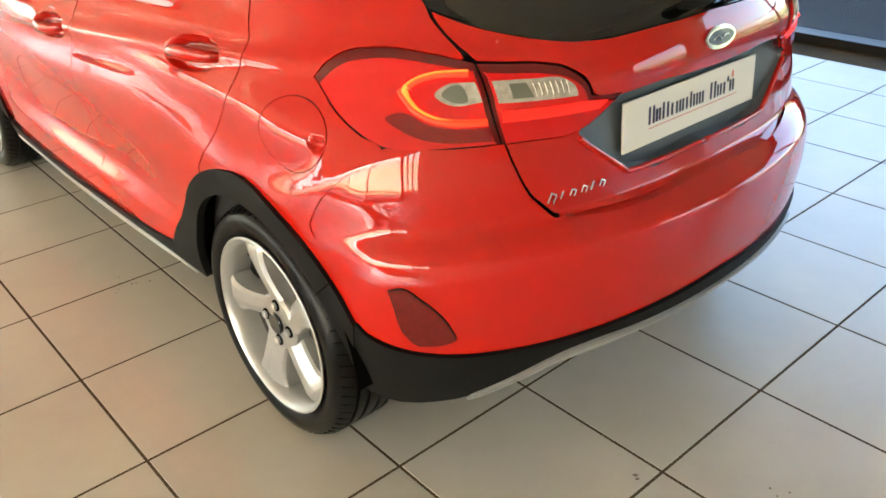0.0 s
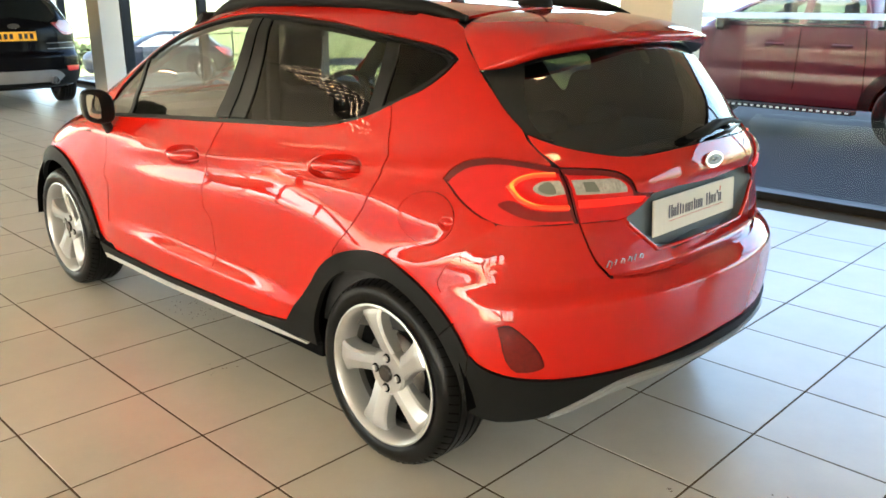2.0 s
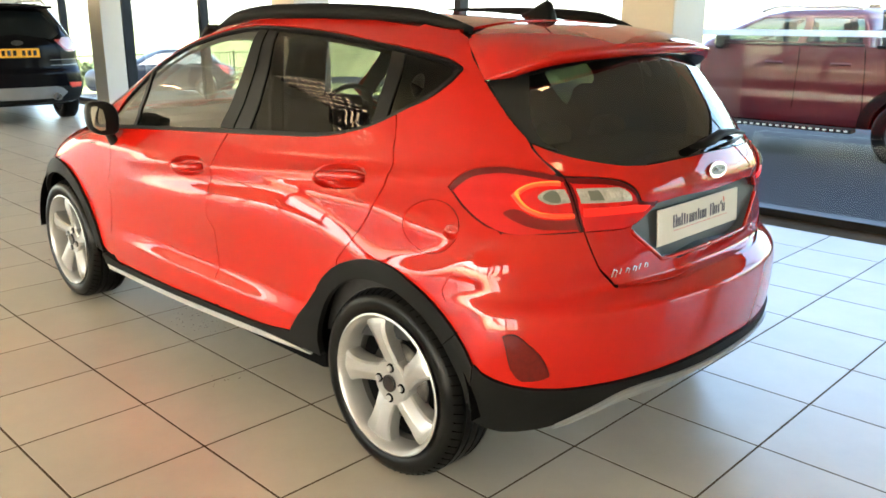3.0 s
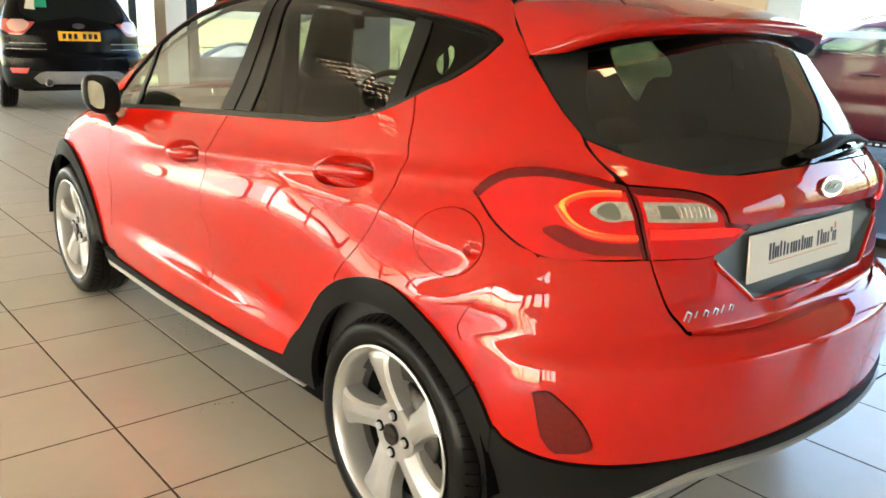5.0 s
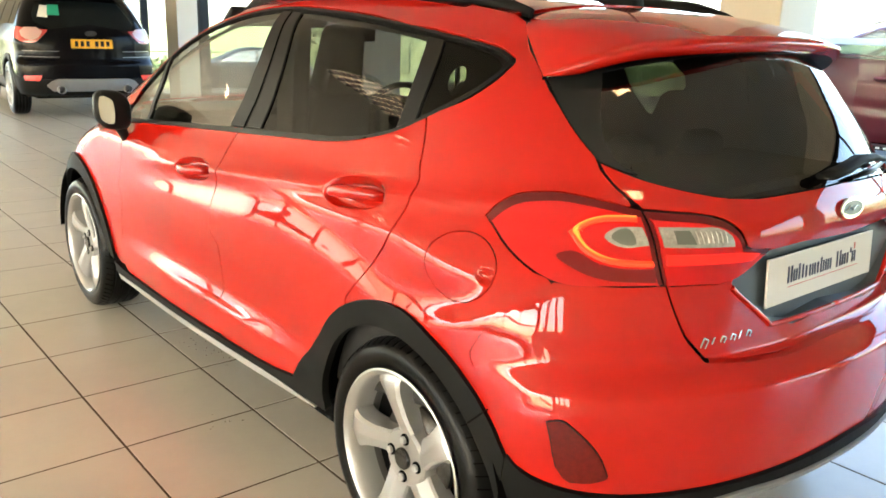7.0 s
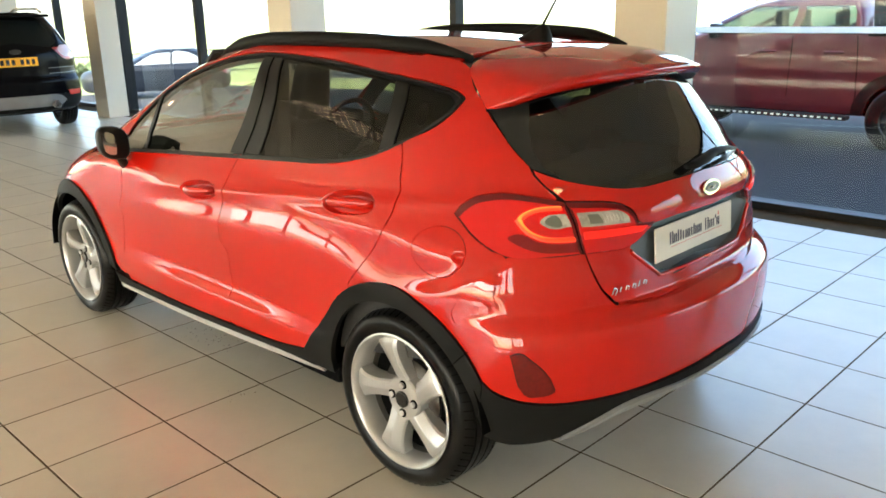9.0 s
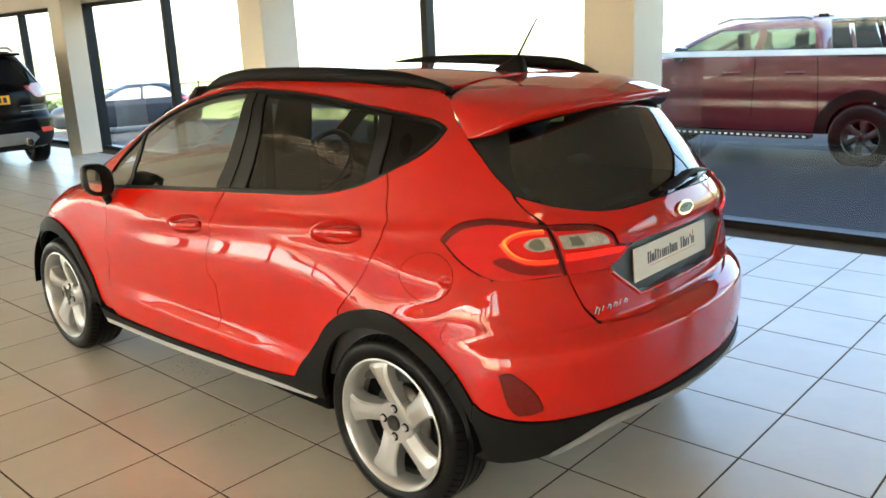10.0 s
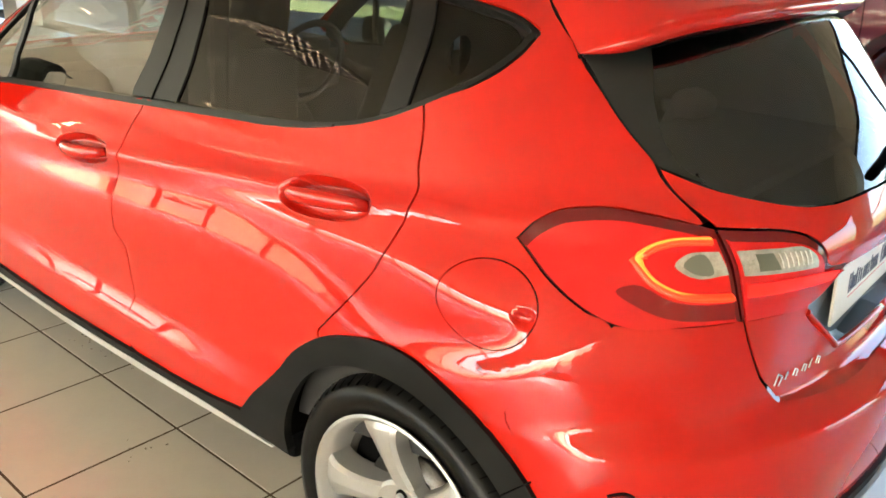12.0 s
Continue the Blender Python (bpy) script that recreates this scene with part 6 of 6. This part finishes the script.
def pickup():
    thing = tagged(empty("pickup_truck", pose(9.53, 1.15, ground_z(1.15) - 0.06) @ Matrix.Diagonal((1, 1, 1.05, 1))), "dark red double-cab pickup truck parked outside on asphalt", "truck")
    low = Kit(Body(TRUCK_ROWS, plain_shape), thing)
    cab = Kit(Body(CAB_ROWS, lambda y, z, w: w(z)), thing)
    low.shell("body", MAROON_PAINT, (0.0, 3.27), 0.46, 0.44, 1.38, 0.39)
    s, c = low.side, cab.side
    # cab: bands below and above the windows, the posts between them, glass in the openings
    sill_z, head_z = 1.42, 1.715

    def end(z):
        return (cab.b.length[int(round((z - cab.b.z0) / cab.b.dz))] - 0.002, z)

    bands = [[(0.0, 1.34), end(1.34), end(1.38), end(sill_z), (0.0, sill_z)], [(0.0, head_z)] + [end(z) for z in (head_z, 1.74, 1.77, 1.80, 1.82, 1.83)] + [(0.0, 1.83)]]
    posts = [[(0.0, sill_z), c(0.66, sill_z), c(0.72, head_z), (0.0, head_z)], [c(1.36, sill_z), c(1.46, sill_z), c(1.42, head_z), c(1.32, head_z)], [c(2.60, sill_z), c(2.74, sill_z), c(2.10, head_z), c(1.98, head_z)]]
    put("cab", skin(cab.place(0), bands + posts + [mirror(p) for p in bands + posts], (0.05, 0.05), 0.03), MAROON_PAINT, thing)
    X, Y = cab.b.level(1.829)
    k = int(cab.b.length[-1] / cab.b.du)
    rim = [(-X[i], Y[i]) for i in range(0, k, 6)] + [(X[i], Y[i]) for i in range(k - 1, 0, -6)]
    bm = bmesh.new()
    bm.faces.new([bm.verts.new((x, y, 1.83)) for x, y in rim])
    put("roof", bm, MAROON_PAINT, thing)
    for a, b, d, e in ((0.66, 0.72, 1.36, 1.32), (1.46, 1.42, 2.60, 1.98)):
        cab.panel("side_window", [c(a, sill_z, 1), c(d, sill_z, 1), c(e, head_z, 1), c(b, head_z, 1)], CAB_GLASS, -0.004, 0.05, label="tinted side window")
    cab.panel("windscreen", [c(2.74, sill_z, 1), (*end(sill_z), 1), (*end(head_z), 1), c(2.10, head_z, 1)], CAB_GLASS, -0.004, 0.05)
    for x in (-0.40, 0.40):
        for y in (0.98, 1.78):
            put("headrest", box((0.26, 0.11, 0.20), (x, y, 1.56), 0.04, 3), CABIN, thing)
            put("seat_back", box((0.46, 0.14, 0.14), (x, y + 0.02, 1.42), 0.04, 3), CABIN, thing)
    cab.panel("chrome_strip", [c(0.62, 1.385, 1), c(2.62, 1.385, 1), c(2.60, 1.405, 1), c(0.62, 1.405, 1)], GLOSS_BLACK, 0.010, 0.06, steps=1)
    # shut lines
    for pts in ([(0.55, 0.60), (0.56, 1.0), (0.60, 1.36)], [(1.42, 0.62), (1.40, 1.0), (1.40, 1.36)], [(2.60, 0.62), (2.62, 1.0), (2.58, 1.33)]):
        low.panel("shut_line", [s(y, z, 1) for y, z in pts] + [s(y + 0.012, z, 1) for y, z in pts[::-1]], GAP, 0.002, 0.06, 0.002, steps=1)
    for y in (0.86, 1.72):
        for sg in (1, -1):
            bm = tube([low.b.at(low.b.u_y(y + d, 1.17) * sg, 1.17) + Vector((-0.02 * sg * math.sin(math.pi * (d + 0.12) / 0.24), 0, 0)) for d in np.linspace(-0.12, 0.12, 9)], 0.016, 8)
            put("door_handle", bm, MAROON_PAINT, thing)
    for y in (0, 3.27):
        ring = [s(y - 0.60 * math.cos(a), 0.39 + 0.58 * math.sin(a), 1) for a in np.linspace(0.1, math.pi - 0.1, 19)] + [s(y - 0.455 * math.cos(a), 0.39 + 0.455 * math.sin(a), 1) for a in np.linspace(math.pi - 0.1, 0.1, 19)]
        low.panel("arch_cladding", ring, BLACK_PLASTIC, 0.022, 0.05, 0.05, label="matt black wide wheel-arch cladding", steps=1)
        road_wheel(thing, pose(-0.84, y, 0.395), 0.40, 0.235, 0.26, 6, 6, DARK_ALLOY, 10, True)
        road_wheel(thing, pose(0.84, y, 0.395, 0, 0, 180), 0.40, 0.235, 0.26, 6, 6, DARK_ALLOY, 10, True)
    for sg in (-1, 1):
        step = put("side_step", span((sg * 0.80, 0.62, 0.36), (sg * 0.98, 2.62, 0.41), 0.012), SATIN_BLACK, thing, "black side step with silver treads")
        for i in range(22):
            put("tread", box((0.012, 0.045, 0.022), (sg * 0.982, 0.68 + i * 0.088, 0.388), 0.003), PLATE_WHITE, step)
        put("roof_rail", tube([(sg * 0.58, 0.80, 1.820), (sg * 0.585, 0.92, 1.850), (sg * 0.585, 1.90, 1.850), (sg * 0.56, 2.10, 1.79)], 0.020, 8), SILVER_PLASTIC, thing, "silver roof rail")
        put("bed_rail", span((sg * 0.80, -1.12, 1.36), (sg * 0.92, 0.48, 1.40), 0.014), SATIN_BLACK, thing, "black load-bed rail cap")
        bm = bmesh.new()
        for y0, y1, top0, top1 in ((0.20, 0.44, 0.30, 0.50), (-0.16, 0.14, 0.0, 0.24), (-0.56, -0.24, -0.44, -0.10)):
            outline = [(y0, 1.39), (y1, 1.39), (top1, 1.76), (top0, 1.76)]
            near = [bm.verts.new((sg * (0.85 - 0.20 * (z - 1.39)), y, z)) for y, z in outline]
            far = [bm.verts.new((sg * (0.80 - 0.20 * (z - 1.39)), y, z)) for y, z in outline]
            bm.faces.new(near)
            bm.faces.new(far[::-1])
            for i in range(4):
                bm.faces.new((near[i], far[i], far[(i + 1) % 4], near[(i + 1) % 4]))
        bmesh.ops.recalc_face_normals(bm, faces=bm.faces)
        put("sports_bar", bm, GLOSS_BLACK, thing, "black sports bar panels over the load bed")
        put("sports_bar_top", tube([(sg * 0.75, 0.50, 1.775), (sg * 0.75, -0.40, 1.775), (sg * 0.77, -0.75, 1.62), (sg * 0.82, -0.95, 1.39)], 0.035, 8), GLOSS_BLACK, thing)
        put("door_mirror", box((0.22, 0.14, 0.20), (sg * 1.02, 2.42, 1.42), 0.05, 3), GLOSS_BLACK, thing)
        put("mirror_arm", box((0.12, 0.06, 0.06), (sg * 0.90, 2.42, 1.38), 0.015), SATIN_BLACK, thing)
    put("aerial_fin", box((0.03, 0.14, 0.06), (0, 0.85, 1.85), 0.012), SATIN_BLACK, thing)
    put("underside", span((-0.7, -1.0, 0.40), (0.7, 3.9, 0.60)), GAP, thing)
    return thing


pickup()

SALOON_ROWS = """
0.20 0.78 -0.80 3.30 0.14 0.34 3.5 0.28 0.45 3.0
0.35 0.84 -0.90 3.42 0.14 0.34 3.5 0.28 0.45 3.0
0.60 0.87 -0.92 3.45 0.14 0.36 3.5 0.30 0.45 3.0
0.80 0.87 -0.88 3.30 0.14 0.38 3.2 0.34 0.45 2.9
0.90 0.84 -0.80 2.80 0.14 0.40 3.0 0.30 0.45 2.8
0.96 0.80 -0.60 2.30 0.13 0.40 3.0 0.16 0.40 2.7
1.10 0.74 -0.40 1.98 0.12 0.38 2.8 0.12 0.36 2.6
1.30 0.65 -0.15 1.55 0.12 0.36 2.8 0.12 0.34 2.6
1.40 0.52 0.10 1.25 0.12 0.34 2.8 0.12 0.30 2.6
"""


def saloon(x, y, turn, paint, label):
    thing = tagged(empty("parked_car", pose(x, y, ground_z(y), 0, 0, turn)), label, "car")
    k = Kit(Body(SALOON_ROWS, lambda y, z, w: w(z) * (1 - 0.01 * ((y - 1.2) / 1.5) ** 2)), thing)
    k.shell("body", paint, (0.0, 2.6), 0.36, 0.22, 1.40, 0.31)
    s, t = k.side, k.tail
    k.panel("side_window", [s(-0.10, 1.0, 1), s(0.80, 0.99, 1), s(0.80, 1.31, 1), s(0.32, 1.30), s(0.05, 1.15)], PALE_GLASS, 0.004)
    k.panel("side_window", [s(0.86, 0.99, 1), s(1.88, 0.98, 1), s(1.60, 1.14), s(1.30, 1.28), s(0.86, 1.31, 1)], PALE_GLASS, 0.004)
    k.across("rear_window", [t(0, 1.02, 1), t(-0.55, 1.02), t(-0.46, 1.26, 1), t(0, 1.30, 1)], PALE_GLASS, 0.004)
    k.panel("tail_lamp", [t(-0.84, 0.72), t(-0.84, 0.86), t(-0.50, 0.86), t(-0.50, 0.74)], LAMP_TAIL_OFF, 0.008)
    nose = [(k.b.u_nose(px, pz), pz) for px, pz in ((0.80, 0.62), (0.55, 0.60), (0.50, 0.70), (0.78, 0.76))]
    k.panel("headlamp", nose, DARK_ALLOY, 0.008)
    for yy in (0, 2.6):
        road_wheel(thing, pose(-0.76, yy, 0.31), 0.31, 0.21, 0.2, 5, 5, turn=12, simple=True)
        road_wheel(thing, pose(0.76, yy, 0.31, 0, 0, 180), 0.31, 0.21, 0.2, 5, 5, turn=12, simple=True)
    put("underside", span((-0.62, -0.7, 0.20), (0.62, 3.0, 0.34)), GAP, thing)
    return thing


saloon(10.8, 21.6, 63, BLUE_PAINT, "dark blue-black saloon parked outside on the asphalt forecourt")


# ---- fence, grass and hedge outside ----
HEDGE = mottled(shader("hedge_leaves"), (0.02, 0.045, 0.010), (0.075, 0.105, 0.025), 1.5, 15, (0.6, 0.9), 0.3)
RAILING = shader("dark_green_railing", (0.02, 0.035, 0.02), 0.5)

# the white film across the glass
def translucent(name, colour, share):
    """A white sheet that lets daylight glow through it."""
    m = shader(name, colour, 0.6)
    through_it = m.node_tree.nodes.new("ShaderNodeBsdfTranslucent")
    through_it.inputs[0].default_value = (*colour, 1)
    mix = m.node_tree.nodes.new("ShaderNodeMixShader")
    mix.inputs[0].default_value = share
    link(m, bsdf(m).outputs[0], mix.inputs[1])
    link(m, through_it.outputs[0], mix.inputs[2])
    link(m, mix.outputs[0], m.node_tree.nodes["Material Output"].inputs[0])
    return m


WHITE_FILM = translucent("white_film", (0.85, 0.85, 0.85), 0.75)
tagged(put("window_film", span((3.684, -3.1, 1.322), (3.692, 1.40, 1.366)), WHITE_FILM), "white marking band across the window glass", "window film")


def railing():
    thing = tagged(empty("railing_fence", pose(4.0, 29.2, ground_z(26.0) + 0.08)), "dark green metal railing along the forecourt edge", "fence")
    bar = cylinder(0.012, 1.0, pose(0, 0, 0.55), 6)
    me = bpy.data.meshes.new("bar")
    bar.to_mesh(me)
    bar.free()
    me.materials.append(RAILING)
    for i in range(110):
        put("bar", me, RAILING, thing, "", pose(i * 0.16, 0, 0))
    for z in (0.12, 1.0):
        put("rail", span((-0.1, -0.02, z - 0.02), (17.6, 0.02, z + 0.02), 0.004), RAILING, thing)
    for i in range(8):
        put("post", span((i * 2.5 - 0.03, -0.03, 0), (i * 2.5 + 0.03, 0.03, 1.12), 0.006), RAILING, thing)


railing()


def dirt():
    """Crumbs and dried tread marks on the tiles."""
    rng = random.Random(5)
    bm = bmesh.new()
    spots = [(-0.336, -0.754, 0.006, 3), (-0.57, 1.78, 0.06, 26), (-0.60, 1.64, 0.05, 22), (-0.59, 1.47, 0.05, 10), (-0.84, 1.0, 0.05, 8), (-0.16, -1.02, 0.03, 4)]
    for x, y, spread, n in spots:
        for _ in range(n):
            r = rng.uniform(0.0015, 0.004) if spread > 0.02 else rng.uniform(0.003, 0.005)
            m = Matrix.Translation((x + rng.gauss(0, spread), y + rng.gauss(0, spread * 0.8), 0.001)) @ Matrix.Rotation(rng.uniform(0, 6.3), 4, "Z") @ Matrix.Diagonal((r * rng.uniform(0.7, 1.8), r, 0.0012, 1))
            bmesh.ops.create_icosphere(bm, subdivisions=1, radius=1, matrix=m)
    return bm


tagged(put("floor_dirt", dirt(), shader("dried_mud", (0.17, 0.14, 0.11), 0.9)), "small dark crumbs of dried dirt on the tiles", "dirt", kind="stuff")


def hedge(x0, y0, x1, y1, height, n, seed):
    rng = random.Random(seed)
    v, f = [], []
    for _ in range(n):
        t = rng.random()
        h = height * (0.8 + 0.35 * noise.noise((t * 9, seed, 0)))
        c = Vector((x0 + (x1 - x0) * t + rng.gauss(0, 0.35), y0 + (y1 - y0) * t + rng.gauss(0, 0.35), rng.random() ** 0.7 * h))
        a = Vector((rng.uniform(-1, 1), rng.uniform(-1, 1), rng.uniform(-1, 1))).normalized() * rng.uniform(0.06, 0.16)
        b = a.orthogonal().normalized() * a.length * 0.7
        k = len(v)
        v += [c - a, c + b * 0.8, c + a, c - b * 0.8]
        f.append((k, k + 1, k + 2, k + 3))
    return mesh_of("hedge", v, f)


for x0, y0, x1, y1, z in ((22, -10, 24, 20, -0.5), (13, 27.5, 8, 29, -0.9)):
    ob = tagged(put("hedge", hedge(x0, y0, x1, y1, 0.9, 4000, int(x0 + y0)), HEDGE), "distant green hedge beyond the grass", "hedge", kind="stuff")
    ob.location.z = z

# ---- floor tiles ----
def tile_mesh(w, d):
    bm = box((w, d, 0.012), (0, 0, -0.006))
    edges = [e for e in bm.edges if all(v.co.z > -0.001 for v in e.verts)]
    bmesh.ops.bevel(bm, geom=edges, offset=0.001, segments=1, affect="EDGES")
    me = bpy.data.meshes.new("tile")
    bm.to_mesh(me)
    bm.free()
    me.materials.append(TILE)
    return me


floor = bpy.data.objects["floor"]
tile_data = tile_mesh(TILE_STEP - 0.0075, TILE_STEP - 0.0075)
rest_v, rest_f = [], []
base = [v.co.copy() for v in tile_data.vertices]
polys = [tuple(p.vertices) for p in tile_data.polygons]
for i in range(int((ROOM_X0 - TILE_X) / TILE_STEP) + 1, int((ROOM_X1 - 0.1 - TILE_X) / TILE_STEP)):
    for j in range(int((ROOM_Y0 - TILE_Y) / TILE_STEP) + 1, int((ROOM_Y1 - TILE_Y) / TILE_STEP)):
        x, y = TILE_X + (i + 0.5) * TILE_STEP, TILE_Y + (j + 0.5) * TILE_STEP
        if -2.6 < x < 2.9 and -2.0 < y < 8.6:
            ob = new("tile", tile_data)
            ob.matrix_basis = pose(x, y, random.uniform(-0.0002, 0.0002), random.uniform(-0.03, 0.03), random.uniform(-0.03, 0.03), random.choice((0, 90, 180, 270)))
            ob.parent = floor
        else:
            n = len(rest_v)
            rest_v += [(v.x + x, v.y + y, v.z) for v in base]
            rest_f += [tuple(k + n for k in p) for p in polys]
more = put("tiles_beyond", mesh_of("tiles_beyond", rest_v, rest_f), TILE, floor)
more["kind"] = "stuff"
